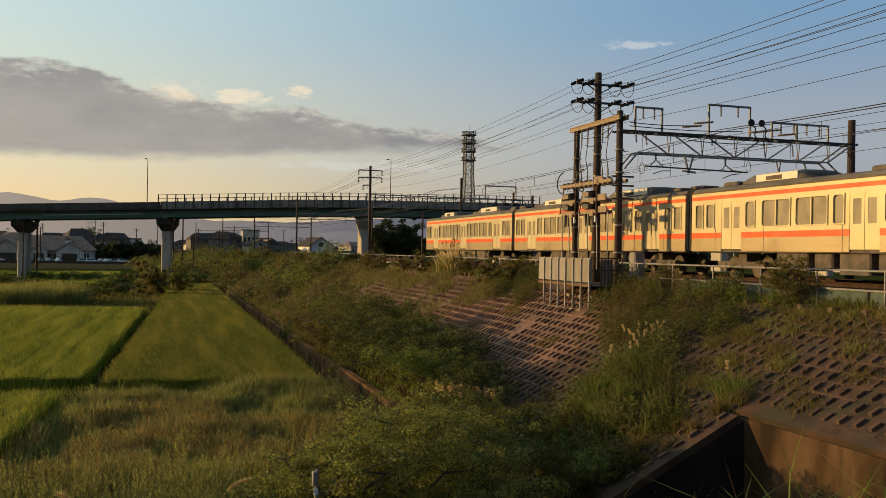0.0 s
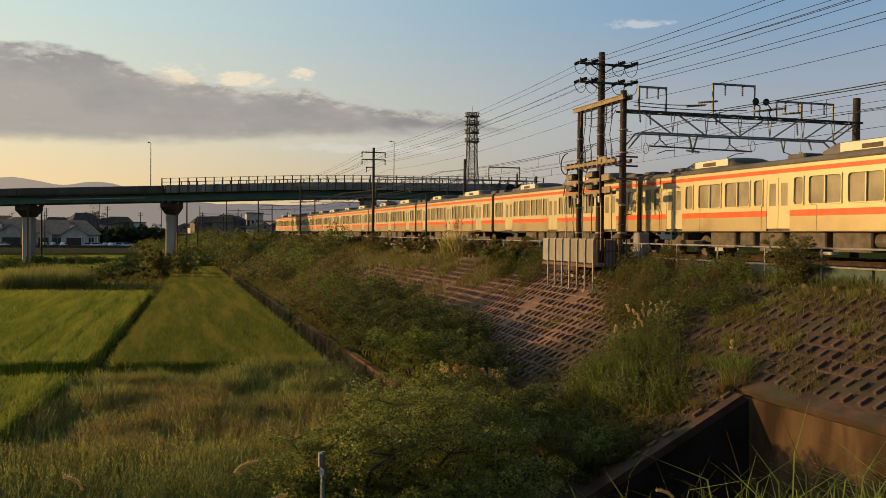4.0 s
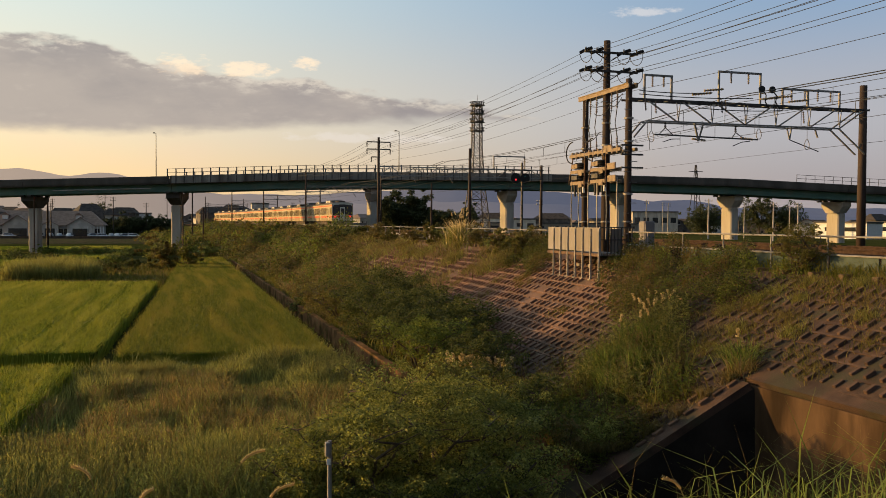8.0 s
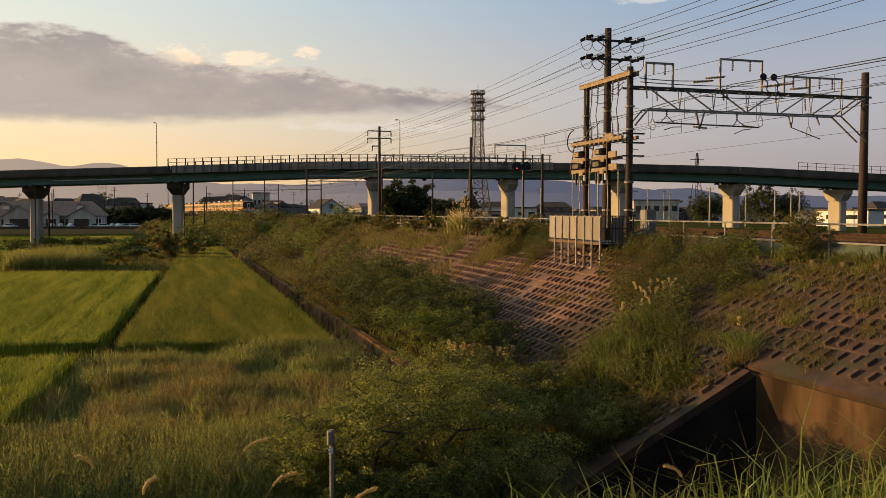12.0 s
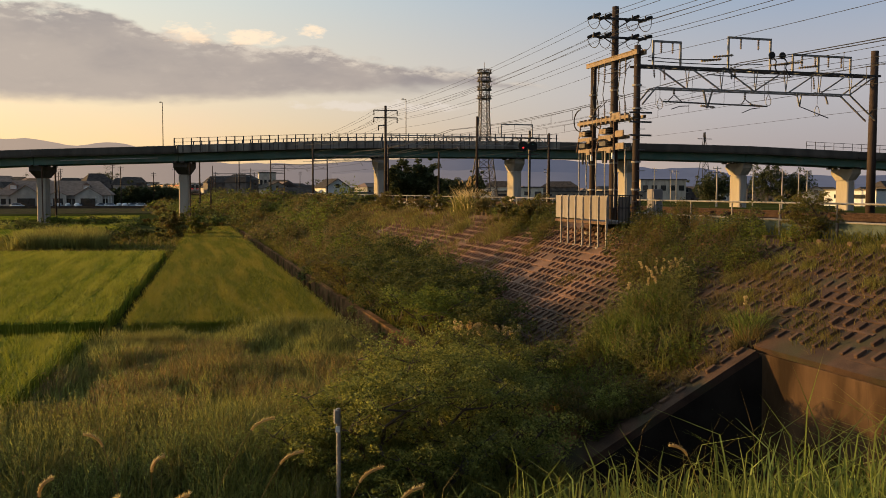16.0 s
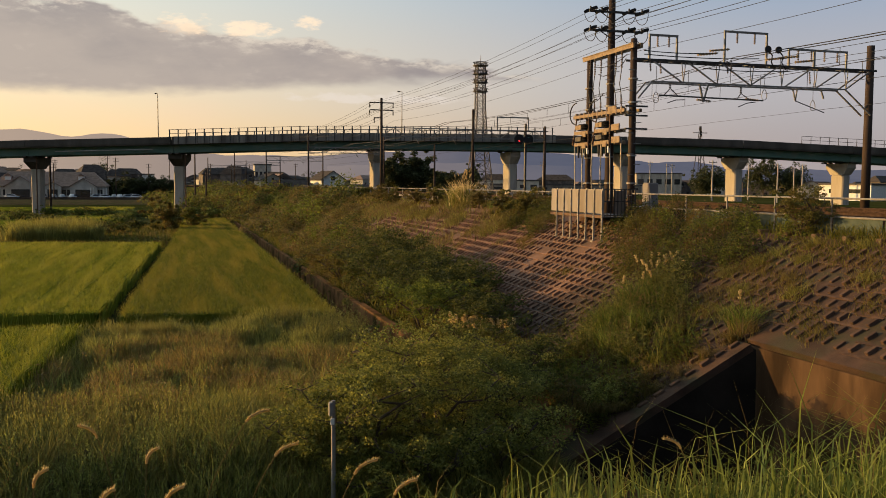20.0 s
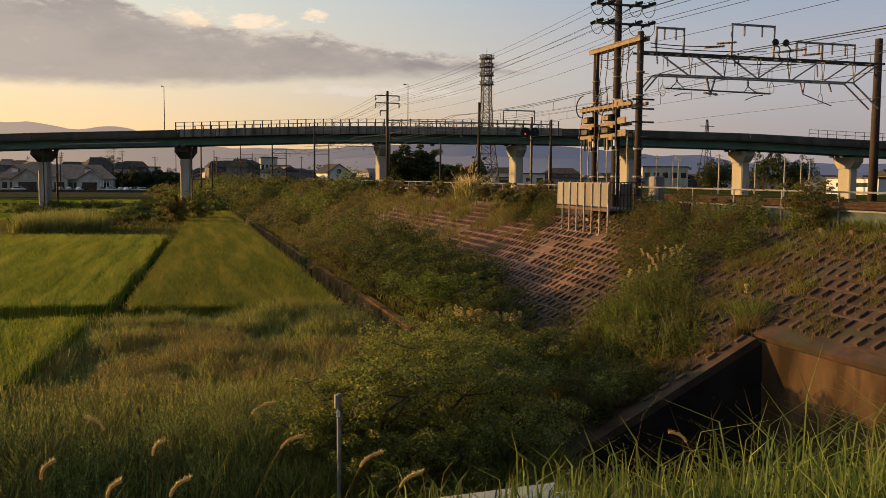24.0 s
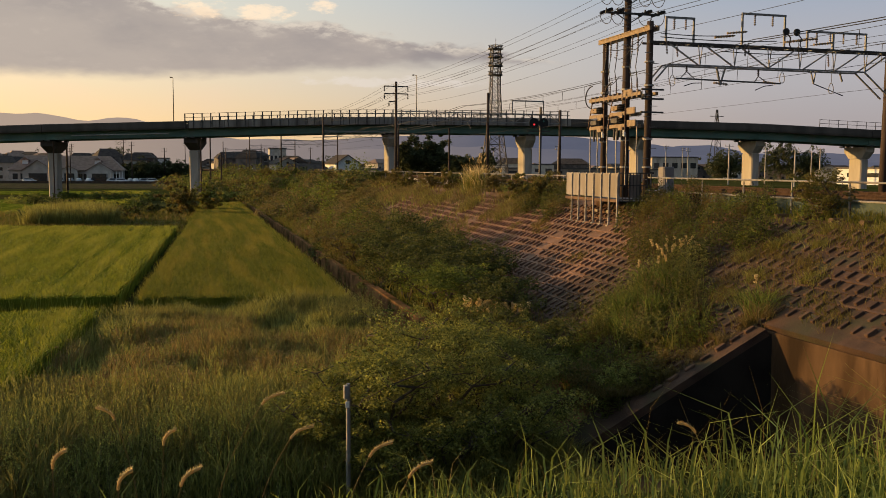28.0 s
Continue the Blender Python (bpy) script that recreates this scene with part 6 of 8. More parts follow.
def build_near_grass():
    """Tall grass along the edge of the bank on which the camera stands."""
    rs = rng(31)
    f = thing("tall_grass", "tall green grass on the bank's edge", "grass", kind="stuff")
    n = 9000
    x = rs.uniform(-2.6, 5.2, n)
    y = 2.9 + rs.uniform(0, 1, n) ** 1.2 * 2.4
    z = np.array([ground_height(a, b) for a, b in zip(x, y)])
    u = x / y
    tall = np.interp(u, (-0.25, -0.1, 0.1, 0.3, 0.55, 0.75, 1.0), (0.28, 0.22, 0.14, 0.23, 0.28, 0.38, 0.44))
    tall *= np.where(rs.uniform(0, 1, n) < 0.08, 1.5, 1.0)
    dense = np.interp(u, (-0.3, 0.05, 0.2, 0.35, 0.6, 1.0), (1.0, 0.9, 0.42, 0.5, 0.7, 1.0))
    keep = rs.uniform(0, 1, n) < dense * 0.5
    tall *= rs.uniform(0.5, 1.45, n)
    base = np.column_stack([x, y, z - 0.03])
    pale = rs.uniform(0, 1, n) < 0.3
    part("grass_blades", blades("grass_blades", base[keep & ~pale], tall[keep & ~pale], 0.011, 0.7, GRASS, 32, 0.8), GRASS, f, kind="stuff")
    part("pale_blades", blades("pale_blades", base[keep & pale], tall[keep & pale] * 1.05, 0.009, 0.8, GRASS_PALE, 33, 0.8), GRASS_PALE, f, kind="stuff")
    low = ~keep
    part("low_grass", blades("low_grass", base[low], tall[low] * 0.6, 0.009, 1.0, GRASS, 34, 0.6), GRASS, f, kind="stuff")
    m = np.arange(0, n, 26)
    part("dry_stems", blades("dry_stems", base[m], tall[m] * 1.3, 0.0035, 0.5, WEED_DRY, 35, 0.6), WEED_DRY, f, kind="stuff")


build_near_grass()


def tree(name, label, at, h, spread, n_leaf, size, mat, seed, trunk=0.07, stems=3, low=0.15, category="tree", clumps=26, group="", fill=0.19, flat=0.7):
    """Stems that fork, and a crown of separate leaves gathered in clumps at the twigs' ends."""
    rs = rng(seed)
    t = thing(name, label, category, pose(*at), group)
    g = Geo()
    tips = []
    for s in range(stems):
        a = rs.uniform(0, 6.28)
        p = Vector((0.1 * math.cos(a), 0.1 * math.sin(a), -0.1))
        r = trunk * rs.uniform(0.7, 1.1)
        d = Vector((math.cos(a) * 0.35 * spread / h, math.sin(a) * 0.35 * spread / h, 1)).normalized()
        for k in range(4):
            q = p + d * h * 0.2 * rs.uniform(0.8, 1.2)
            g.tube(p, q, r, r * 0.75, 6, False)
            for b in range(2):
                e = Vector((rs.normal(), rs.normal(), rs.uniform(0.1, 0.9))).normalized()
                u = q + e * spread * rs.uniform(0.25, 0.5)
                g.tube(q, u, r * 0.45, r * 0.15, 5, False)
                tips.append(u)
            p, r = q, r * 0.75
            d = (d + Vector((rs.normal() * 0.25, rs.normal() * 0.25, 0.1))).normalized()
        tips.append(p)
    part("trunk", g, BARK, t, "dark branching stems")
    cs = np.array([tuple(u) for u in tips])
    extra = rs.normal(size=(clumps, 3)) * np.array([spread * 0.42, spread * 0.42, h * 0.2]) + np.array([0, 0, h * 0.58])
    cs = np.concatenate([cs, extra])
    cs = cs[cs[:, 2] > low * h]
    which = rs.randint(0, len(cs), n_leaf)
    rad = rs.uniform(0.4, 1.2, len(cs)) * spread * fill
    off = rs.normal(size=(n_leaf, 3))
    off /= np.linalg.norm(off, axis=1)[:, None]
    off *= (rs.uniform(0, 1, n_leaf) ** 0.45 * rad[which])[:, None]
    off[:, 2] *= flat
    part("crown", array_mesh("crown", leaf_quads(cs[which] + off, size, rs, 0.2), 4, LEAF_F, mat), mat, t)
    return t


def spreading_tree(name, label, at, h, spread, n_leaf, size, mat, seed, category="shrub", group="", pads=34):
    """Crooked limbs that reach out from the foot, and flat layered sprays of leaves along their ends."""
    rs = rng(seed)
    t = thing(name, label, category, pose(*at), group)
    pad = []
    limbs = 6
    for k in range(limbs):
        a = 2 * math.pi * (k + rs.uniform(-0.3, 0.3)) / limbs
        reach, rise = spread * rs.uniform(0.6, 1.0), h * rs.uniform(0.55, 0.92)
        pts = [Vector((0.05 * math.cos(a), 0.05 * math.sin(a), -0.15))]
        for q in (0.2, 0.4, 0.6, 0.8, 1.0):
            b = a + rs.uniform(-0.45, 0.45)
            pts.append(Vector((reach * q * math.cos(b), reach * q * math.sin(b), rise * q ** 0.75 + rs.normal() * 0.05)))
        limb = Geo()
        r = 0.018 + 0.013 * h
        for i, (p, q) in enumerate(zip(pts, pts[1:])):
            limb.tube(p, q, r * (1 - 0.16 * i), r * (0.84 - 0.16 * i), 6, False)
            if i:
                for w in range(2):
                    b = rs.uniform(0, 6.28)
                    e = q + Vector((math.cos(b), math.sin(b), rs.uniform(0.0, 0.7))) * spread * rs.uniform(0.16, 0.34)
                    limb.tube(q, e, r * 0.34, r * 0.12, 4, False)
                    pad.append(e)
        pad.append(pts[-1])
        part("limb", limb, BARK, t, "crooked dark limb")
    top = rs.normal(size=(pads, 3)) * np.array([spread * 0.42, spread * 0.42, h * 0.12]) + np.array([0, 0, h * 0.8])
    top[:, 2] -= 0.32 * h * (np.hypot(top[:, 0], top[:, 1]) / spread) ** 2
    c = np.concatenate([np.array([tuple(p) for p in pad]), top])
    rad = spread * rs.uniform(0.10, 0.24, len(c))
    which = rs.choice(len(c), n_leaf, p=rad ** 1.6 / (rad ** 1.6).sum())
    off = rs.normal(size=(n_leaf, 3))
    off /= np.linalg.norm(off, axis=1)[:, None]
    off *= (rs.uniform(0, 1, n_leaf) ** 0.4 * rad[which])[:, None]
    off[:, 2] = off[:, 2] * 0.42 - 0.5 * (off[:, 0] ** 2 + off[:, 1] ** 2) / rad[which]
    p = c[which] + off
    p[:, 2] = np.maximum(p[:, 2], 0.02)
    part("crown", array_mesh("crown", leaf_quads(p, size, rs, 0.25), 4, LEAF_F, mat), mat, t)
    return t


def thicket(name, label, poly, k, r, h, n, size, mats, seed, category="thicket", sink=0.1):
    """A closed cover of bushes grown into one another: leafy domes of many sizes with shoots that stand out."""
    rs = rng(seed)
    t = thing(name, label, category)
    c = scatter(poly, k, rs)
    rad = r * rs.uniform(0.55, 1.3, k)
    hh = h * rs.uniform(0.5, 1.15, k)
    z = np.array([ground_height(a, b) for a, b in c]) - sink
    stems = Geo()
    for i in range(k):
        for _ in range(3):
            d = Vector((rs.normal() * 0.4, rs.normal() * 0.4, 1))
            p = Vector((c[i, 0], c[i, 1], z[i]))
            stems.tube(p, p + Vector((d.x * rad[i], d.y * rad[i], hh[i] * 0.9)), 0.012 + 0.006 * h, 0.006, 4, False)
    part("stem_tangle", stems, BARK, t, kind="stuff")
    for m, mat in enumerate(mats):
        own = np.arange(m, k, len(mats))
        if not len(own):
            continue
        wt = rad[own] * (rad[own] + hh[own])
        cnt = int(n * wt.sum() / (rad * (rad + hh)).sum())
        w = own[rs.choice(len(own), cnt, p=wt / wt.sum())]
        d = rs.normal(size=(cnt, 3))
        d[:, 2] = np.abs(d[:, 2]) - 0.12
        d /= np.linalg.norm(d, axis=1)[:, None]
        bump = np.sin(d[:, 0] * 6 + w) * np.sin(d[:, 1] * 6 + w * 2.1) * 0.16 + np.sin(d[:, 0] * 13 + w) * np.sin(d[:, 2] * 11 + w) * 0.08
        f = 0.72 + 0.28 * rs.uniform(0, 1, cnt) ** 0.6 + bump
        f = np.where(rs.uniform(0, 1, cnt) < 0.06, f * rs.uniform(1.05, 1.4, cnt), f)
        p = np.column_stack([c[w, 0] + d[:, 0] * rad[w] * f, c[w, 1] + d[:, 1] * rad[w] * f, z[w] + d[:, 2] * hh[w] * f])
        part("foliage", array_mesh("foliage", leaf_quads(p, size, rs, 0.2), 4, LEAF_F, mat), mat, t)
    return t


def leafy_stems(name, label, pts, n, h, leaf, mat, seed, spread=0.35, per=18, category="weeds"):
    """Upright weeds: narrow leaves all the way up leaning stems."""
    rs = rng(seed)
    c = np.asarray(pts, float)
    k = rs.randint(0, len(c), n)
    p = c[k] + np.column_stack([rs.normal(0, spread, n), rs.normal(0, spread * 1.2, n)])
    z = np.array([ground_height(a, b) for a, b in p]) - 0.03
    hh = h * rs.uniform(0.55, 1.2, n)
    la = rs.uniform(0, 6.28, n)
    lean = np.column_stack([np.cos(la), np.sin(la)]) * (hh * rs.uniform(0.02, 0.3, n))[:, None]
    i = np.repeat(np.arange(n), per)
    u = np.tile(np.linspace(0.06, 1.0, per), n) + rs.uniform(-0.03, 0.03, n * per)
    at = np.column_stack([p[i] + lean[i] * (u ** 2)[:, None], z[i] + hh[i] * u])
    a = rs.uniform(0, 6.28, n * per)
    e = rs.uniform(-0.1, 0.75, n * per) + 0.45 * u
    d = np.column_stack([np.cos(a) * np.cos(e), np.sin(a) * np.cos(e), np.sin(e)])
    side = np.column_stack([-np.sin(a), np.cos(a), np.zeros(n * per)])
    l = (leaf * rs.uniform(0.6, 1.25, n * per) * (1.2 - 0.6 * u))[:, None]
    tip = at + d * l
    tip[:, 2] -= 0.22 * l[:, 0]
    mid = at + d * l * 0.45
    v = np.stack([at, mid - side * l * 0.13, tip, mid + side * l * 0.13], 1).reshape(-1, 3)
    f = thing(name, label, category, kind="stuff")
    part("leaves", array_mesh(name, v, 4, LEAF_F, mat), mat, f, kind="stuff")
    w = 0.005 + 0.002 * h
    foot, head = np.column_stack([p, z]), np.column_stack([p + lean, z + hh])
    sv = np.stack([foot - [w, 0, 0], foot + [w, 0, 0], head], 1).reshape(-1, 3)
    part("stems", array_mesh(name + "_stems", sv, 3, [(0, 1, 2)], BARK), BARK, f, kind="stuff")


def z_at(x, y):
    return ground_height(x, y) - 0.02


# trees and shrubs on the flat between the meadow and the bank
SHRUBS = ((3.5, 17.4, 2.1, 1.75, 9500, 1), (5.1, 18.4, 2.55, 1.8, 10000, 1), (6.7, 19.5, 2.4, 1.75, 10000, 0), (7.7, 21.2, 2.1, 1.5, 8000, 0), (4.7, 16.5, 1.4, 1.3, 5000, 1), (6.3, 17.2, 1.6, 1.35, 6000, 0),
          (5.7, 21.4, 2.0, 1.5, 7000, 1), (7.4, 23.6, 1.6, 1.4, 6000, 0), (8.9, 22.9, 1.4, 1.2, 5000, 2), (2.5, 17.3, 1.15, 1.1, 4000, 1), (3.4, 16.2, 1.0, 1.0, 3200, 1),
          (7.0, 26.2, 1.0, 1.2, 3500, 0), (8.8, 26.4, 1.2, 1.2, 4000, 2), (9.8, 28.6, 1.7, 1.5, 6000, 2), (8.4, 31.2, 2.0, 1.7, 8000, 0), (9.7, 33.4, 2.4, 1.9, 9000, 2), (8.2, 35.4, 2.4, 1.7, 8000, 0), (10.0, 37.4, 2.9, 2.1, 9000, 2),
          (8.3, 40.2, 2.7, 1.8, 8000, 0), (9.8, 42.6, 3.4, 2.3, 10000, 2), (10.8, 39.6, 2.2, 1.8, 6000, 2), (8.2, 45.8, 2.5, 1.8, 7000, 1), (9.8, 48.6, 2.6, 2.0, 7000, 0), (8.4, 52.6, 2.1, 1.8, 6000, 1), (11.2, 45.0, 1.8, 1.7, 5000, 2), (10.5, 30.8, 1.6, 1.3, 5000, 2), (11.0, 34.6, 2.1, 1.7, 7000, 2))
for i, (x, y, h, s, n, k) in enumerate(SHRUBS):
    near = y < 27
    spreading_tree("shrub_tree", ("spreading broadleaf shrub with sprays of small green leaves", "dense dark green shrub at the foot of the bank")[not near], (x, y, z_at(x, y)), h, s, int(n * (1.35 if near else 1.2)), 0.06 if near else 0.04 + 0.0012 * y,
                   (LEAF_SPRAY, LEAF_SPRAY, LEAF_DARK)[k] if near else (LEAF_DARK if y > 32 else LEAF, LEAF_OLIVE, LEAF_DARK)[k], 100 + i, group="shrubs below the bank", pads=40 if near else 60)


def weed_patch(name, label, pts, n, h, w, mat, seed, lean=0.7, category="weeds", spread=0.5):
    rs = rng(seed)
    base = []
    c = np.asarray(pts)
    k = rs.randint(0, len(c), n)
    p = c[k] + np.column_stack([rs.normal(0, spread, n), rs.normal(0, spread * 1.4, n)])
    z = np.array([ground_height(a, b) for a, b in p])
    f = thing(name, label, category, kind="stuff")
    part("leaves", blades(name, np.column_stack([p, z]), h, w, lean, mat, seed + 1), mat, f, kind="stuff")


def build_bank_weeds():
    rs = rng(51)
    foot = [(rs.uniform(7.7, 10.8), rs.uniform(23, 130)) for _ in range(330)]
    crest = [(rs.uniform(17.2, 18.3), rs.uniform(8, 33)) for _ in range(40)] + [(rs.uniform(17.3, 18.6), rs.uniform(41, 70)) for _ in range(24)] + [(rs.uniform(16.6, 18.6), rs.uniform(70, 130)) for _ in range(110)]
    spots = [(15.7, 22.2), (15.5, 21.6), (16.8, 20.5), (16.4, 19.8), (17.4, 20.6), (14.6, 20.8), (15.3, 20.1), (14.2, 18.2), (13.8, 17.2), (15.0, 16.8), (13.8, 21.7), (14.9, 37.9), (13.8, 31.2), (11.4, 31.8), (11.1, 29.9), (13.7, 39.8),
             (15.4, 46.9), (14.4, 29.6), (14.8, 23.9)] + [(rs.uniform(10.6, 17.2), rs.uniform(27, 60)) for _ in range(26)] + [(rs.uniform(14, 17.2), rs.uniform(10, 20)) for _ in range(8)]
    far = [(rs.uniform(10.3, 17.4), rs.uniform(68, 150)) for _ in range(300)] + [(rs.uniform(15.0, 17.4), rs.uniform(56, 76)) for _ in range(14)] + [(rs.uniform(10.3, 13.5), rs.uniform(47, 76)) for _ in range(90)]
    weed_patch("bank_weeds", "green and yellow weeds at the foot of the bank", foot, 13000, 0.6, 0.034, WEED, 52, spread=0.35)
    weed_patch("crest_weeds", "mixed weeds along the top of the slope", crest, 16000, 0.5, 0.03, WEED, 54, spread=0.4)
    weed_patch("slope_weeds", "small dry tufts rooted between the slope's blocks", spots, 7500, 0.34, 0.018, WEED_DRY, 56, spread=0.2)
    weed_patch("slope_tufts", "small green tufts rooted between the slope's blocks", spots, 4500, 0.42, 0.02, WEED, 57, spread=0.22)
    weed_patch("far_bank_weeds", "brownish dry weeds covering the far bank", far[::2], 9000, 0.6, 0.06, LEAF_BROWN, 58, spread=0.8)
    weed_patch("far_bank_brush", "dark green brush covering the far bank", far[1::2], 9000, 0.6, 0.06, WEED_DARK, 59, spread=0.8)
    weed_patch("crest_pampas", "large pampas clump with a tan feathery top on the crest", [(17.8, 56.3), (17.9, 57.0), (17.7, 56.7)], 1100, 1.3, 0.05, STALK, 63, lean=0.75, spread=0.32, category="pampas grass")
    weed_patch("crest_pampas_heads", "tan feathery heads of the pampas clump", [(17.8, 56.4), (17.9, 56.9)], 330, 1.75, 0.05, PLUME, 65, lean=0.5, spread=0.3, category="pampas grass")
    tufts = [(rs.uniform(15.2, 17.4), rs.uniform(43, 78)) for _ in range(30)]
    weed_patch("crest_straw", "tan straw tufts on the upper slope", tufts, 5200, 0.6, 0.035, LEAF_BROWN, 68, spread=0.35)
    weed_patch("crest_tufts", "yellow-green tufts on the upper slope", tufts[::2], 3000, 0.6, 0.035, STALK, 69, spread=0.35)
    near_tufts = [(16.9, 21.4), (16.4, 22.1), (15.9, 22.4), (17.1, 19.6), (17.3, 18.4), (16.2, 20.9), (15.2, 22.9), (17.2, 17.2), (14.6, 21.4), (14.9, 19.4), (15.8, 18.0), (13.7, 20.6)]
    weed_patch("slope_clumps", "bright green grass clumps rooted on the slope", near_tufts, 2600, 0.42, 0.018, STALK, 71, spread=0.13)
    weed_patch("slope_straw", "dry straw clumps rooted on the slope", near_tufts[::2] + [(14.3, 22.2), (15.4, 20.6), (14.0, 19.9), (13.6, 21.2)], 2600, 0.4, 0.016, WEED_DRY, 72, spread=0.2)
    # dry weeds along the top of the wing wall
    n = 2600
    x = rs.uniform(8.8, 13.3, n)
    y = 19.05 + np.abs(rs.normal(0, 0.22, n))
    x += 0.15 * np.sin(x * 9)
    f = thing("ledge_weeds", "dry brown weeds along the wing wall's top", "weeds", kind="stuff")
    part("leaves", blades("ledge_weeds", np.column_stack([x, y, profile(x) + 0.06]), 0.2 + 0.16 * np.sin(x * 4.0) ** 2, 0.016, 0.9, LEAF_BROWN, 67), LEAF_BROWN, f, kind="stuff")
    # the tall stand of pampas grass and weeds beside the cutting
    stand = [(12.2, 23.5), (12.8, 23.6), (13.3, 22.6), (11.6, 22.9), (12.0, 24.5), (12.3, 22.1), (11.3, 23.8), (12.6, 21.1), (11.3, 21.3), (11.6, 20.4)]
    low = [(10.1, 21.8), (10.1, 20.5), (10.3, 19.8), (10.5, 23.6), (9.4, 19.4), (9.7, 23.4), (9.4, 21.7), (12.0, 20.0), (9.3, 20.6), (9.0, 22.5)]
    weed_patch("pampas_grass", "tall stand of green pampas grass on the slope", stand, 420, 0.95, 0.026, STALK, 60, lean=0.7, spread=0.3, category="pampas grass")
    weed_patch("pampas_undergrowth", "dark green weeds below the pampas grass", stand + low, 1500, 0.5, 0.034, WEED, 62, spread=0.35)
    weed_patch("verge_weeds", "rank green weeds beside the lane", [(rs.uniform(2.0, 7.6), rs.uniform(15.6, 18.4)) for _ in range(60)], 11000, 0.55, 0.026, STALK, 64, spread=0.35)
    weed_patch("far_bank_straw", "pale dry straw and weeds on the far bank", far[::3], 9000, 0.75, 0.045, WEED_DRY, 66, spread=0.7)
    leafy_stems("goldenrod", "tall yellow-green leafy weeds in a stand on the slope", stand[::2] + [(12.9, 24.6), (13.4, 24.2), (13.9, 23.9)], 330, 1.15, 0.2, STALK, 480, 0.24, 22)
    leafy_stems("dry_goldenrod", "withered tan weeds among the stand on the slope", stand[1::3] + [(12.4, 23.0), (11.4, 22.0)], 170, 1.05, 0.16, WEED_DRY, 481, 0.24, 20)
    leafy_stems("mugwort", "dark green leafy weeds filling the stand on the slope", stand + low, 520, 0.85, 0.18, LEAF, 482, 0.3, 22)
    leafy_stems("slope_mugwort", "brownish leafy weeds above the wing wall", low + [(10.6, 21.0), (10.9, 22.4), (11.2, 21.7), (10.0, 24.6), (10.6, 25.6), (11.4, 26.2)], 480, 0.65, 0.14, LEAF_OLIVE, 484, 0.32, 22)
    leafy_stems("ditch_stalks", "upright green stalks at the end of the ditch", [(5.3, 30.5), (5.7, 31.5), (5.4, 28.8), (6.0, 32.6), (5.0, 32.0), (5.9, 29.6), (4.6, 30.4)], 420, 1.0, 0.11, STALK, 486, 0.4, 24)
    leafy_stems("lane_stalks", "upright green weeds beside the lane", [(rs.uniform(-4.4, 2.4), rs.uniform(16.2, 18.4)) for _ in range(40)], 1300, 0.85, 0.10, LANE_LEAF, 488, 0.3, 24)


build_bank_weeds()


def plume_tuft(x, y, z, n, h, seed, label, dry=False):
    """A tuft of long arching blades with feathery plumes above it."""
    rs = rng(seed)
    t = thing("pampas_tuft", label, "pampas grass", pose(x, y, z), "pampas tufts")
    b = np.column_stack([rs.normal(0, 0.15, 230), rs.normal(0, 0.2, 230), np.full(230, -0.05)])
    part("leaf_tuft", blades("leaf_tuft", b, h * (0.72 if n else 1.0), 0.022, 0.8, WEED_DRY if dry else GRASS, seed), GRASS, t, kind="stuff")
    for i in range(n):
        a, l = rs.uniform(0, 6.28), rs.uniform(0.03, 0.16)
        foot = Vector((rs.normal() * 0.2, rs.normal() * 0.35, 0))
        top = foot + Vector((l * math.cos(a), l * math.sin(a), h * rs.uniform(0.95, 1.2)))
        stalk = part("stalk", Geo().path([foot, foot.lerp(top, 0.5) + Vector((0, 0, 0.05)), top], 0.006, 4), WEED_DRY, t)
        m = 60
        k = rs.uniform(0, 1, m)
        c = np.array([tuple(top + Vector((0.09 * q * math.cos(a) + rs.normal() * 0.018, 0.09 * q * math.sin(a) + rs.normal() * 0.018, 0.26 * q - 0.05 * q * q))) for q in k])
        part("plume", array_mesh("plume", leaf_quads(c, 0.07, rs, -1.2), 4, LEAF_F, PLUME), PLUME, stalk)


for i, (x, y, z, n, h) in enumerate(((14.2, 25.3, -2.4, 8, 0.72), (14.6, 25.1, -2.2, 8, 0.68), (13.6, 24.8, -2.75, 3, 0.8), (11.9, 23.6, -3.6, 0, 1.2), (12.6, 23.9, -3.2, 1, 1.0), (12.3, 22.6, -3.4, 0, 1.1), (13.0, 24.3, -3.0, 0, 1.2), (11.4, 22.4, -3.9, 0, 1.0), (13.3, 23.6, -2.9, 0, 1.1), (17.9, 56.5, -0.7, 9, 2.0), (18.0, 57.3, -0.7, 7, 1.9), (17.6, 50.0, -0.8, 2, 1.2))):
    plume_tuft(x, y, z, n, h, 300 + i, "tall pampas grass with pale plumes")
for i in range(7):
    plume_tuft(8.75 + 0.2 * i, 28.6 - 0.22 * i, -4.6, 11, 0.8, 320 + i, "dry tan pampas grass with thick plumes", True)
plume_tuft(13.5, 19.5, -2.9, 0, 1.0, 340, "arching grass tuft on the head wall's corner")
plume_tuft(13.35, 19.2, -2.95, 0, 0.75, 342, "dry tangled grass tuft hanging over the wall's corner", True)
plume_tuft(13.9, 19.9, -2.7, 1, 0.6, 341, "arching grass tuft on the head wall's corner")


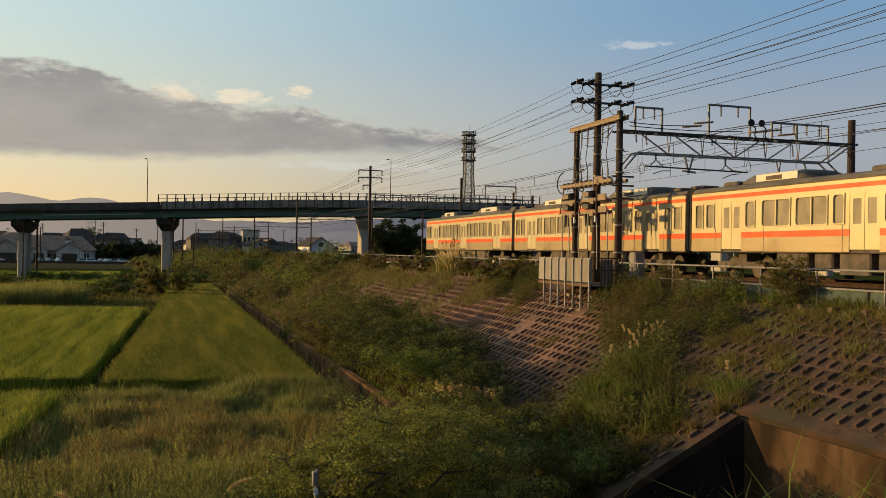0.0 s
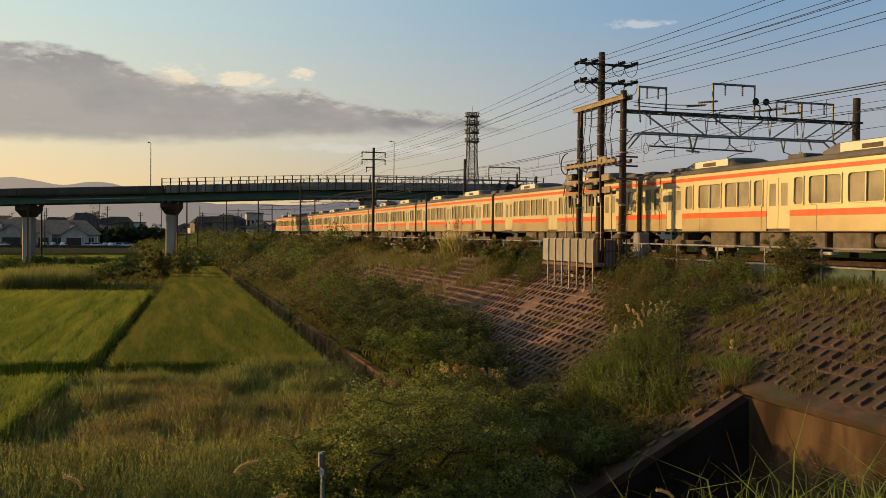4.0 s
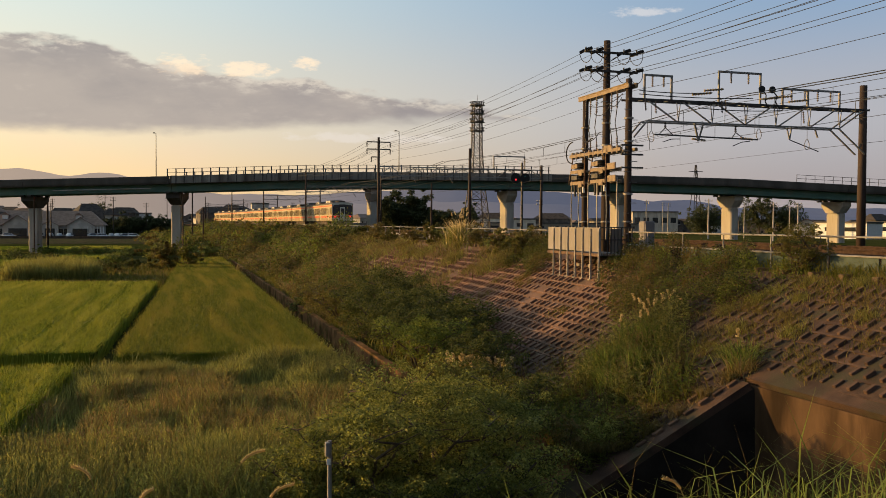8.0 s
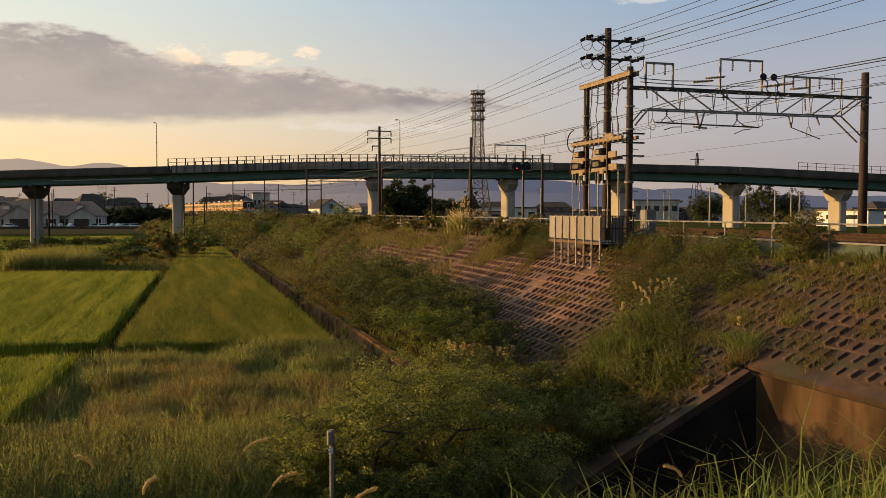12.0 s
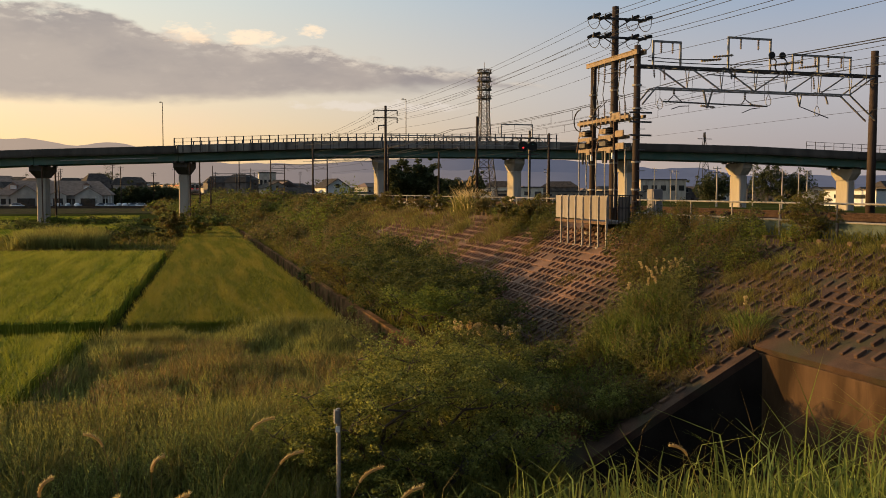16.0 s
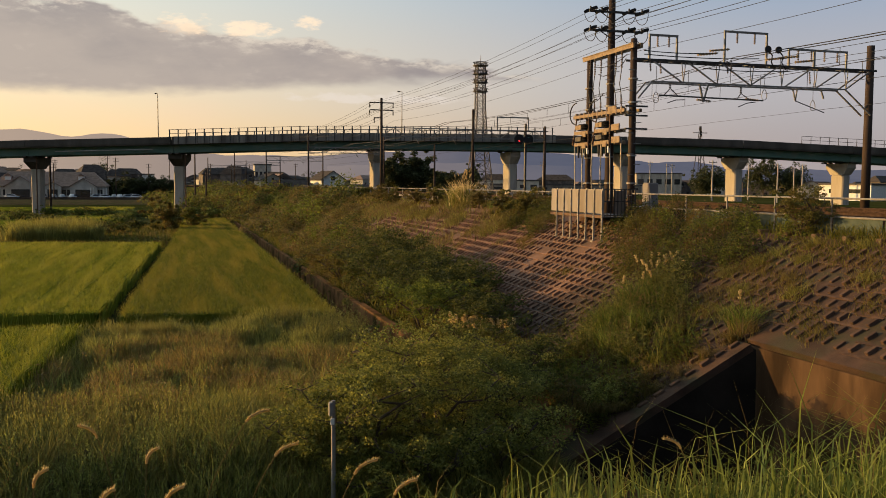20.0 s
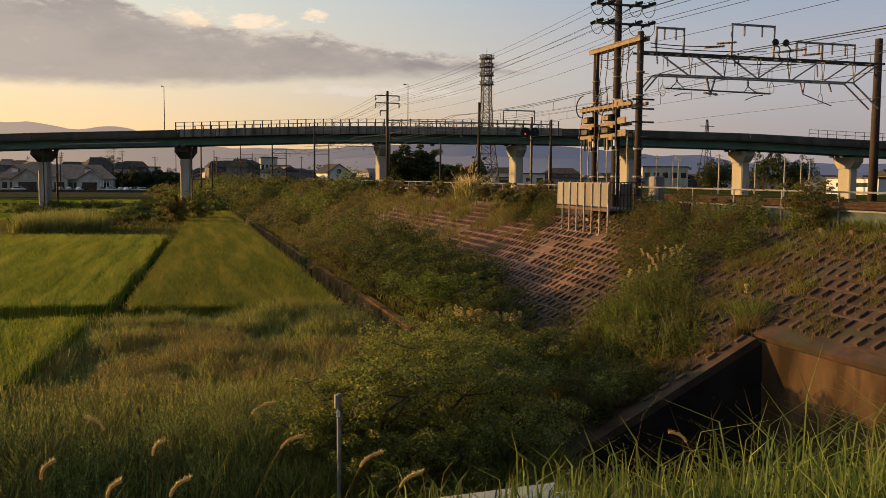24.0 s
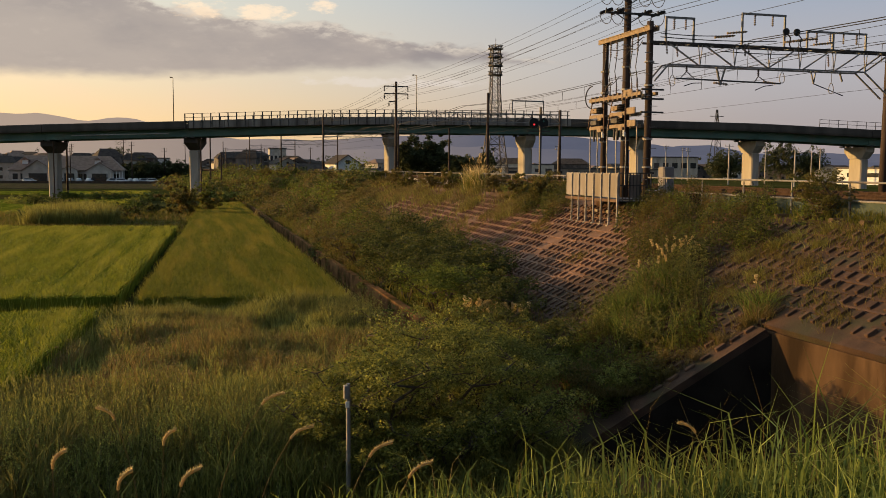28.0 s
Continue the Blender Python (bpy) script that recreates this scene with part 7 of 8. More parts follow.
def build_bank_shrubs():
    rs = rng(61)
    mound = [(16.0, 32.0), (15.0, 29.0), (14.3, 26.2), (14.5, 23.9), (15.8, 23.0), (17.7, 22.6), (18.0, 26), (17.9, 32.2)]
    thicket("bramble_thicket", "dense dark bramble thicket spilling down the slope", mound, 58, 0.62, 1.15, 70000, 0.062, (LEAF_OLIVE, LEAF_DARK, LEAF_DARK, LEAF, LEAF_OLIVE), 200)
    thicket("bramble_thicket", "dark shrubs behind the screened platform", [(15.9, 38.4), (17.5, 38.8), (17.8, 46), (16.6, 46.5), (15.6, 41)], 26, 0.6, 1.1, 22000, 0.07, (LEAF_OLIVE, LEAF_DARK, LEAF_DARK), 203)
    spreading_tree("crest_shrub", "tall loose shrub beside the handrail", (17.5, 22.6, -0.85), 1.75, 0.95, 6500, 0.055, LEAF_OLIVE, 228, group="shrubs on the crest")
    for i, (x, y) in enumerate(((17.2, 43.0), (17.5, 44.5), (17.0, 46.0), (17.6, 52), (17.3, 61), (17.2, 66), (16.8, 73), (17.5, 80))):
        tree("crest_shrub", "low brownish shrub behind the kerb", (x, y, float(profile(x)) - 0.1), 1.5, 1.2, 2400, 0.13, (LEAF_OLIVE, LEAF_BROWN)[i % 2], 260 + i, category="shrub", group="shrubs on the crest", low=0.0, trunk=0.03)
    for i in range(40):
        y = 84 + i * 4.0
        x = rs.uniform(16.0, 19.2)
        tree("crest_shrub", "low shrub on the crest of the far bank", (x + bend(y), y, -0.8), rs.uniform(0.8, 1.5), rs.uniform(1.0, 1.7), 1300, 0.2, (LEAF_BROWN, LEAF_DARK, LEAF_OLIVE)[i % 3], 560 + i, category="shrub", group="shrubs on the crest", low=0.0, trunk=0.03)
    thicket("bank_thicket", "brown and green scrub covering the foot of the bank", [(7.8, 54), (12.0, 50), (13.2, 66), (12.5, 90), (8.0, 90)], 48, 1.15, 1.7, 34000, 0.15, (LEAF_OLIVE, LEAF_BROWN, LEAF, LEAF_DARK), 900)
    thicket("bank_thicket", "brown and green scrub covering the upper bank", [(13.0, 66), (17.0, 72), (17.3, 98), (12.6, 98)], 30, 0.95, 1.0, 16000, 0.15, (LEAF_BROWN, LEAF_OLIVE, LEAF_DARK, LEAF_BROWN), 901)
    thicket("bank_thicket", "green scrub covering the distant bank", [(7.4, 90), (17.6, 90), (17.4, 150), (6.6, 150)], 90, 1.8, 2.3, 36000, 0.25, (LEAF, LEAF_OLIVE, LEAF_BROWN, LEAF_DARK), 902)
    thicket("bank_thicket", "green scrub on the far bank beyond the road bridge", [(1.0, 150), (17.0, 150), (11.0, 270), (-8.0, 270)], 110, 2.9, 3.2, 26000, 0.42, (LEAF, LEAF_OLIVE, LEAF_DARK), 903)
    thicket("bank_thicket", "patchy brown scrub on the middle of the bank", [(9.6, 46), (12.6, 44), (13.8, 56), (13.4, 68), (9.4, 68)], 34, 0.8, 1.05, 18000, 0.10, (LEAF_DARK, LEAF_BROWN, LEAF_OLIVE, LEAF_DARK, WEED_DRY), 906)
    thicket("pale_scrub", "pale tan flowering scrub along the ditch", [(7.6, 37), (8.1, 37), (8.4, 76), (7.7, 76)], 26, 0.55, 0.95, 16000, 0.06, (LEAF_BROWN, WEED_DRY, LEAF_OLIVE), 904)
    for i, (x, y) in enumerate(((8.8, 19.6), (9.6, 19.5), (10.3, 19.3), (10.9, 19.7), (9.4, 18.9))):
        tree("slope_shrub", "brownish weed shrub above the wing wall", (x, y, max(float(profile(x)), -4.6) - 0.1 if y > 19 else ground_height(x, y)), rs.uniform(0.6, 1.0), rs.uniform(0.5, 0.8), 1800, 0.055, (LEAF_BROWN, LEAF_YOUNG, LEAF_OLIVE)[i % 3], 960 + i, category="shrub", group="shrubs on the slope", low=0.0, trunk=0.015, clumps=30)

build_bank_shrubs()


def foxtail(x, y, z, h, lean, seed):
    """A bristly seed head on a bent stem."""
    rs = rng(seed)
    f = thing("foxtail_grass", "bristly tan foxtail seed head on a thin stem", "foxtail grass", pose(x, y, z), "foxtails on the bank")
    pts = [Vector((lean * q * q, 0, h * q)) for q in np.linspace(0, 1, 8)]
    part("stem", Geo().path(pts, 0.0022, 4), WEED_DRY, f)
    d = (pts[-1] - pts[-2]).normalized()
    head = [pts[-1] + d * 0.1 * q + Vector((math.copysign(0.05, lean) * q * q, 0, -0.035 * q * q)) for q in np.linspace(0, 1, 7)]
    core = part("seed_head", Geo().path(head, 0.006, 6), PLUME, f)
    c = np.array([tuple(head[int(k)].lerp(head[int(k) + 1], k % 1)) for k in rs.uniform(0, 5.99, 260)])
    n = rs.normal(size=c.shape)
    n /= np.linalg.norm(n, axis=1)[:, None]
    w = np.cross(n, rs.normal(size=c.shape)) * 0.0008
    tip = c + n * 0.011 + np.array(tuple(d)) * 0.012
    part("bristles", array_mesh("bristles", np.stack([c - w, c + w, tip], 1), 3, [(0, 1, 2)], PLUME), PLUME, core)


for i, (x, y, z, h, lean) in enumerate(((-0.25, 4.20, -0.90, 0.58, -0.10), (-0.15, 4.00, -0.88, 0.49, 0.01), (0.07, 4.20, -0.90, 0.61, 0.22), (0.24, 4.00, -0.88, 0.48, 0.16), (0.54, 3.60, -0.88, 0.50, 0.14), (0.68, 3.40, -0.88, 0.47, 0.12), (2.42, 3.80, -0.88, 0.43, -0.12), (-0.12, 3.40, -0.88, 0.51, 0.06), (-0.27, 3.30, -0.88, 0.55, 0.00), (-0.51, 3.50, -0.88, 0.58, 0.00))):
    foxtail(x, y, z, h, lean, 400 + i)

# ---- cars ----
def build_car_body(paint, label):
    c = thing("car", label, "car")
    prof = [(-2.1, 0.35), (2.1, 0.35), (2.15, 0.75), (1.35, 0.92), (0.75, 1.42), (-1.3, 1.5), (-2.0, 1.0), (-2.12, 0.7)]
    n = len(prof)
    half = [0.82, 0.82, 0.82, 0.8, 0.62, 0.62, 0.78, 0.82]
    g = Geo().add([(x, -w, z) for (x, z), w in zip(prof, half)] + [(x, w, z) for (x, z), w in zip(prof, half)],
                  [tuple(range(n)), tuple(range(2 * n - 1, n - 1, -1))] + [(i, n + i, n + (i + 1) % n, (i + 1) % n) for i in range(n)])
    part("body", g, paint, c, "", True)
    part("windscreen", Geo().add([(1.3, -0.7, 0.96), (1.3, 0.7, 0.96), (0.82, 0.58, 1.38), (0.82, -0.58, 1.38), (1.27, -0.7, 0.93), (1.27, 0.7, 0.93), (0.79, 0.58, 1.35), (0.79, -0.58, 1.35)],
                                 [(0, 1, 2, 3), (7, 6, 5, 4), (0, 4, 5, 1), (1, 5, 6, 2), (2, 6, 7, 3), (3, 7, 4, 0)]), DARK_GLASS, c)
    for s in (-1, 1):
        part("side_window", Geo().add([(1.1, s * 0.765, 0.98), (-1.75, s * 0.765, 1.02), (-1.25, s * 0.645, 1.42), (0.7, s * 0.645, 1.36), (1.1, s * 0.80, 0.98), (-1.75, s * 0.80, 1.02), (-1.25, s * 0.68, 1.42), (0.7, s * 0.68, 1.36)],
                                      [(0, 1, 2, 3), (7, 6, 5, 4), (0, 4, 5, 1), (1, 5, 6, 2), (2, 6, 7, 3), (3, 7, 4, 0)]), DARK_GLASS, c)
        for x in (-1.3, 1.3):
            w = part("wheel", Geo().tube((x, s * 0.66, 0.31), (x, s * 0.84, 0.31), 0.31, 0.31, 16), BLACK, c)
            part("rim", Geo().tube((x, s * 0.80, 0.31), (x, s * 0.85, 0.31), 0.19, 0.19, 12), GALV, w)
    return c


PARKED = [build_car_body(CAR_WHITE, "white car parked before the houses"), build_car_body(CAR_SILVER, "silver car parked before the houses")]
for _i, _c in enumerate(PARKED):
    _c.matrix_world = pose(-40.5 + 3 * _i, 311.5, -4.5, 0, 0, 90)


# ---- distance ----
def house(x, y, w, d, h, roof, wall_mat, roof_mat, turn, label):
    b = thing("house", label, "house", pose(x, y, -4.6 if x < 10 else -3.2, 0, 0, turn), "distant houses")
    part("wall", Geo().box(-w / 2, w / 2, -d / 2, d / 2, 0, h), wall_mat, b)
    e = 0.5
    part("roof", Geo().add([(-w / 2 - e, -d / 2 - e, h), (w / 2 + e, -d / 2 - e, h), (w / 2 + e, d / 2 + e, h), (-w / 2 - e, d / 2 + e, h), (-w / 2 + w * 0.2, 0, h + roof), (w / 2 - w * 0.2, 0, h + roof)],
                           [(3, 2, 1, 0), (0, 1, 5, 4), (2, 3, 4, 5), (1, 2, 5), (3, 0, 4)]), roof_mat, b)
    k = max(2, int(w / 3))
    for f in range(max(1, int(h / 2.7))):
        for i in range(k):
            xx = -w / 2 + w * (i + 0.5) / k
            win = part("window", Geo().box(xx - 0.6, xx + 0.6, -d / 2 - 0.04, -d / 2 + 0.02, 0.9 + f * 2.7, 2.1 + f * 2.7), DARK_GLASS, b)
            part("frame", Geo().box(xx - 0.7, xx + 0.7, -d / 2 - 0.07, -d / 2 - 0.02, 0.78 + f * 2.7, 0.9 + f * 2.7), WHITE_PAINT, win)


def gable_house(x, y, z, w, d, h, roof, wall_mat, roof_mat, turn, label):
    """A house whose gable end faces the fields."""
    b = thing("house", label, "house", pose(x, y, z, 0, 0, turn), "distant houses")
    part("wall", Geo().add([(-w / 2, -d / 2, 0), (w / 2, -d / 2, 0), (w / 2, -d / 2, h), (0, -d / 2, h + roof), (-w / 2, -d / 2, h), (-w / 2, d / 2, 0), (w / 2, d / 2, 0), (w / 2, d / 2, h), (0, d / 2, h + roof), (-w / 2, d / 2, h)],
                           [(0, 1, 2, 3, 4), (9, 8, 7, 6, 5), (0, 4, 9, 5), (1, 6, 7, 2), (0, 5, 6, 1), (2, 7, 8, 3), (3, 8, 9, 4)]), wall_mat, b)
    for s in (-1, 1):
        a, c = Vector((0, 0, h + roof + 0.18)), Vector((s * (w / 2 + 0.5), 0, h - 0.5 * roof / (w / 2) + 0.12))
        part("roof", Geo().add([(p.x, yy, p.z + dz) for dz in (0, -0.18) for p, yy in ((a, -d / 2 - 0.5), (c, -d / 2 - 0.5), (c, d / 2 + 0.5), (a, d / 2 + 0.5))],
                               [(0, 1, 2, 3), (7, 6, 5, 4), (0, 4, 5, 1), (1, 5, 6, 2), (2, 6, 7, 3), (3, 7, 4, 0)]), roof_mat, b)
    for xx, zz in ((-w * 0.25, 0.9), (w * 0.25, 0.9), (0, h + roof * 0.1 - 0.6)):
        win = part("window", Geo().box(xx - 0.6, xx + 0.6, -d / 2 - 0.04, -d / 2 + 0.02, zz, zz + 1.2), DARK_GLASS, b)
        part("frame", Geo().box(xx - 0.7, xx + 0.7, -d / 2 - 0.07, -d / 2 - 0.02, zz - 0.12, zz), WHITE_PAINT, win)


def hall(x, y, z, w, d, h, mat, turn, label, doors=4):
    b = thing("hall", label, "hall", pose(x, y, z, 0, 0, turn), "distant halls")
    part("wall", Geo().box(-w / 2, w / 2, -d / 2, d / 2, 0, h), mat, b)
    part("roof", Geo().cham(-w / 2 - 0.3, w / 2 + 0.3, -d / 2 - 0.3, d / 2 + 0.3, h, h + 0.5, 0.1), GALV_DARK, b)
    for i in range(doors):
        xx = -w / 2 + w * (i + 0.5) / doors
        part("window", Geo().box(xx - w / doors * 0.3, xx + w / doors * 0.3, -d / 2 - 0.05, -d / 2 + 0.02, h * 0.5, h * 0.75), DARK_GLASS, b)


def utility_pole(x, y, z, h, arms=2, r=0.17):
    p = thing("utility_pole", "slim concrete utility pole with crossarms", "utility pole", pose(x, y, z), "distant utility poles")
    part("pole", Geo().tube((0, 0, -0.3), (0, 0, h), r, r * 0.65, 8), POLE_CONC if x < 60 else PIER_CONC, p)
    for k in range(arms):
        a = part("crossarm", Geo().bar((-0.9, 0, h - 0.4 - 0.8 * k), (0.9, 0, h - 0.4 - 0.8 * k), 0.1), GALV_DARK, p)
        for q in (-0.8, 0.0, 0.8):
            part("insulator", Geo().tube((q, 0, h - 0.35 - 0.8 * k), (q, 0, h - 0.1 - 0.8 * k), 0.07, 0.05, 6), PORCELAIN, a)


def build_town():
    clinic = thing("clinic", "long beige single-storey building with a tan tiled roof and gabled porches", "building", pose(-39.5, 318, -3.9))
    part("wall", Geo().box(-17, 17, 0, 15, -0.8, 3.4), WALL_CREAM, clinic)
    part("roof", Geo().add([(-17.7, -0.8, 3.35), (17.7, -0.8, 3.35), (17.7, 15.8, 3.35), (-17.7, 15.8, 3.35), (-13, 7.5, 8.1), (13, 7.5, 8.1)], [(3, 2, 1, 0), (0, 1, 5, 4), (2, 3, 4, 5), (1, 2, 5), (3, 0, 4)]), ROOF_TAN, clinic)
    for x, w, h in ((-8.2, 9.0, 6.4), (10.4, 8.0, 5.8), (1.2, 5.0, 4.6)):
        porch = part("porch", Geo().add([(x - w / 2, -2.2, -0.8), (x + w / 2, -2.2, -0.8), (x + w / 2, -2.2, 3.3), (x, -2.2, h), (x - w / 2, -2.2, 3.3), (x - w / 2, 3, -0.8), (x + w / 2, 3, -0.8), (x + w / 2, 3, 3.3), (x, 3, h), (x - w / 2, 3, 3.3)],
                                        [(0, 1, 2, 3, 4), (9, 8, 7, 6, 5), (0, 4, 9, 5), (1, 6, 7, 2), (0, 5, 6, 1), (2, 7, 8, 3), (3, 8, 9, 4)]), WALL_CREAM, clinic, "pale gabled porch")
        for sd in (-1, 1):
            a, c = (x, h + 0.22), (x + sd * (w / 2 + 0.5), 3.3 - 0.5 * (h - 3.3) / (w / 2) + 0.2)
            part("porch_roof", Geo().add([(p[0], yy, p[1] + dz) for dz in (0, -0.2) for p, yy in ((a, -2.7), (c, -2.7), (c, 5), (a, 5))], [(0, 1, 2, 3), (7, 6, 5, 4), (0, 4, 5, 1), (1, 5, 6, 2), (2, 6, 7, 3), (3, 7, 4, 0)]), ROOF_TAN, porch)
        part("porch_opening", Geo().box(x - w * 0.3, x + w * 0.3, -2.26, -2.18, -0.6, 2.3), DARK_GLASS, porch)
    for x in (-15.2, -12.9, -2.6, -0.6, 4.2, 6.0, 15.3):
        win = part("window", Geo().box(x - 0.75, x + 0.75, -0.05, 0.02, 0.3, 2.2), DARK_GLASS, clinic)
        part("frame", Geo().box(x - 0.9, x + 0.9, -0.09, -0.02, 0.1, 0.28), WHITE_PAINT, win)
    for x in (-12.6, 9.4):
        dm = part("dormer", Geo().box(x - 0.9, x + 0.9, 2.6, 5.2, 5.2, 6.7), WHITE_PAINT, clinic, "small white dormer")
        part("dormer_roof", Geo().add([(x - 1.3, 2.2, 6.6), (x + 1.3, 2.2, 6.6), (x + 1.3, 6, 6.6), (x - 1.3, 6, 6.6), (x, 2.2, 7.6), (x, 6, 7.6)], [(3, 2, 1, 0), (0, 1, 4), (2, 3, 5), (1, 2, 5, 4), (3, 0, 4, 5)]), ROOF_TAN, dm)
    for i in range(6):
        part("post", Geo().box(12.6 + i * 0.95, 12.75 + i * 0.95, -2.9, -2.75, -0.8, 3.0), WHITE_PAINT, clinic)
    house(31, 262, 15, 10, 2.6, 2.6, WALL_DARK, ROOF_TILE, -6, "dark house with a blue-grey tiled hip roof")
    gable_house(41.5, 262, -3.4, 7, 9, 5.6, 2.2, WHITE_PAINT, ROOF_TILE, 12, "white house with a small gable window")
    house(50, 258, 16, 9, 2.2, 1.8, WALL_DARK, ROOF_TILE, -12, "dark house with a low tiled roof")
    hall(-46, 540, -4, 6, 6, 14, WALL_CREAM, 0, "distant plain grey apartment block", 4)
    hall(45, 510, -4, 9, 8, 15, WALL_CREAM, 0, "distant beige apartment block", 4)
    hall(-30, 480, -4, 70, 14, 8.5, WHITE_PAINT, -68, "long low building catching the evening sun", 9)
    hall(214, 380, -3, 20, 20, 9.5, PIER_CONC, -25, "large white industrial hall beyond the fields", 5)
    hall(186, 219, -3, 16, 8, 4.6, WHITE_PAINT, -72, "long white storage hall lit by the sun", 1)
    hall(205, 225, -3, 12, 8, 4.8, WHITE_PAINT, -72, "white storage hall lit by the sun", 1)
    hall(128, 330, -3, 12, 8, 5.5, WALL_CREAM, -20, "low beige building beyond the line", 3)
    gable_house(196, 250, -3, 8, 9, 4.0, 2.0, WALL_CREAM, ROOF_TILE, -35, "cream house with a dark gable roof")
    hall(150, 340, -2.5, 60, 6, 3.5, CONCRETE, -20, "long low concrete viaduct in the distance", 10)
    rs = rng(71)
    for i in range(64):
        az = radians(-12 + 16 * i / 64 + rs.uniform(-0.2, 0.2))
        dist = rs.uniform(345, 425)
        x, y = math.sin(az) * dist, math.cos(az) * dist
        if abs(x - 24 - bend(y)) < 14 or x > 30 and dist < 380:
            continue
        h = float(rs.choice([5.6, 6.4, 7.6, 8.6]))
        house(x, y, rs.uniform(6, 10), rs.uniform(7, 9), h, rs.uniform(1.8, 3.0), (WALL_DARK, WALL_CREAM, WALL_DARK)[i % 3], (ROOF_TILE, ROOF_TILE, ROOF_TAN)[rs.randint(0, 3)], rs.uniform(-40, 40), "two-storey town house with a dark tiled roof")
    for i in range(130):
        az = radians(-12 + (i % 90) * 0.62 + rs.uniform(-.3, .3) if i < 90 else rs.uniform(-12, 8))
        dist = rs.uniform(400, 820) if i < 90 else rs.uniform(385, 480)
        x, y = math.sin(az) * dist, math.cos(az) * dist
        if abs(x - 24 - bend(y)) < 14:
            continue
        k = rs.randint(0, 3)
        (house if k else lambda a, b, w, d, h, r, m1, m2, t, l: gable_house(a, b, -4.0, w, d, h, r, m1, m2, t, l))(x, y, rs.uniform(9, 16), rs.uniform(8, 11), rs.choice([3.2, 5.6, 6.4]), rs.uniform(1.5, 2.8),
            (WALL_CREAM, WALL_DARK, WALL_CREAM, WALL_DARK)[rs.randint(0, 4)], (ROOF_TILE, ROOF_TILE, ROOF_TAN)[i % 3], rs.uniform(-40, 40), "distant two-storey house with a tiled roof")
    for x, y, z, h in ((17.9, 63.8, -0.7, 4.4), (-21.3, 173, -4.7, 12), (-19.3, 319, -4.6, 13.5), (-9.5, 337, -4.6, 12), (3.8, 208, -4.6, 13), (6.1, 207, -4.6, 8.4), (-29.2, 427, -4.6, 17), (-3.2, 440, -4.6, 16.5), (17.2, 308, -3, 10),
                       (101.4, 158.5, -2.2, 8.2), (150.4, 217.5, -3, 10), (140.4, 272.6, -3, 11), (159.3, 288, -3, 12.5), (166.8, 286, -3, 11.6), (126.3, 172, -2.6, 8.6), (168.8, 222.5, -3, 9.6), (96.2, 233, -2, 9.4), (144.8, 187.7, -2.8, 9.2),
                       (60, 240, -1.5, 9), (68, 300, -2, 11), (110, 330, -3, 12), (-45, 380, -4.6, 14), (30, 400, -4, 13), (52, 420, -4, 14), (190, 330, -3, 13), (12, 350, -4, 12), (-36, 300, -4.6, 11)):
        utility_pole(x, y, z, h, 0 if y < 65 else 2, 0.09 if y < 65 else 0.2)
    # dark trees in the middle distance
    for i, (x, y, z, h, s, n) in enumerate(((43, 184, -1.5, 8.2, 4.2, 5000), (48.5, 186, -1.5, 8.0, 4.0, 5000), (58, 205, -1.5, 5.5, 3.4, 3000), (64, 210, -1.5, 5.0, 3.4, 3000), (71, 219, -1.5, 6.4, 2.6, 2600), (186, 291, -3, 10, 6, 3500), (181, 288, -3, 9, 6, 3000),
                                        (185, 259, -3, 13, 6.5, 4000), (193, 256, -3, 10, 6, 3500), (-34, 478, -4.6, 15, 7, 2500), (-17, 338, -4.6, 7.4, 4.5, 2600), (-12, 340, -4.6, 7, 4.5, 2600), (-7, 339, -4.6, 7.4, 4.5, 2600), (-2.5, 338, -4.6, 6.4, 4.5, 2600), (-21, 342, -4.6, 6.6, 4, 2600),
                                        (18, 420, -4, 9, 6, 1800), (60, 400, -3, 8, 7, 1800), (90, 380, -3, 7, 7, 1800), (110, 390, -3, 8, 7, 1800), (-60, 420, -4.6, 10, 8, 1800))):
        tree("far_tree", "dark rounded broadleaf tree", (x, y, z), h, s, int(n * 2.6), 0.5, LEAF_FAR, 700 + i, trunk=0.22, group="distant trees", low=0.05, clumps=120, fill=0.24)
    # hedges, reeds and the big bush at the far end of the fields
    tree("field_bush", "large dark bush at the field's corner", (-1.6, 102.0, -4.7), 3.6, 2.6, 9000, 0.17, LEAF_OLIVE, 760, category="bush", low=0.0)
    tree("field_bush", "reddish bush beside the ditch's end", (1.2, 108, -4.7), 2.6, 2.2, 4000, 0.2, WEED, 761, category="bush", low=0.0)
    rs = rng(77)
    b = scatter([(-14.4, 85), (-7.5, 84), (-6.5, 89), (-8, 94), (-12.5, 96)], 8000, rs)
    f = thing("reed_bed", "soft green reed bed at the field's end", "reeds", kind="stuff")
    part("reeds", blades("reeds", np.column_stack([b, np.full(len(b), -4.65)]), np.clip(1.9 + 0.5 * np.sin(b[:, 0] * 1.7) * np.sin(b[:, 1] * 1.1), 1.1, 2.3), 0.06, 0.4, STALK, 78), STALK, f, kind="stuff")
    for i, (x, y, h, s) in enumerate(((-15.2, 95, 1.3, 1.2), (-7.0, 98, 1.5, 1.3), (-6.0, 101, 1.2, 1.4), (-11, 107, 1.6, 1.5), (-4.5, 106, 1.4, 1.5))):
        tree("field_hedge", "low dark shrub beside the reed bed", (x, y, -4.7), h, s, 1800, 0.17, (LEAF_DARK, LEAF_OLIVE)[i % 2], 770 + i, category="shrub", group="shrubs between the fields", low=0.0)
    rs = rng(72)
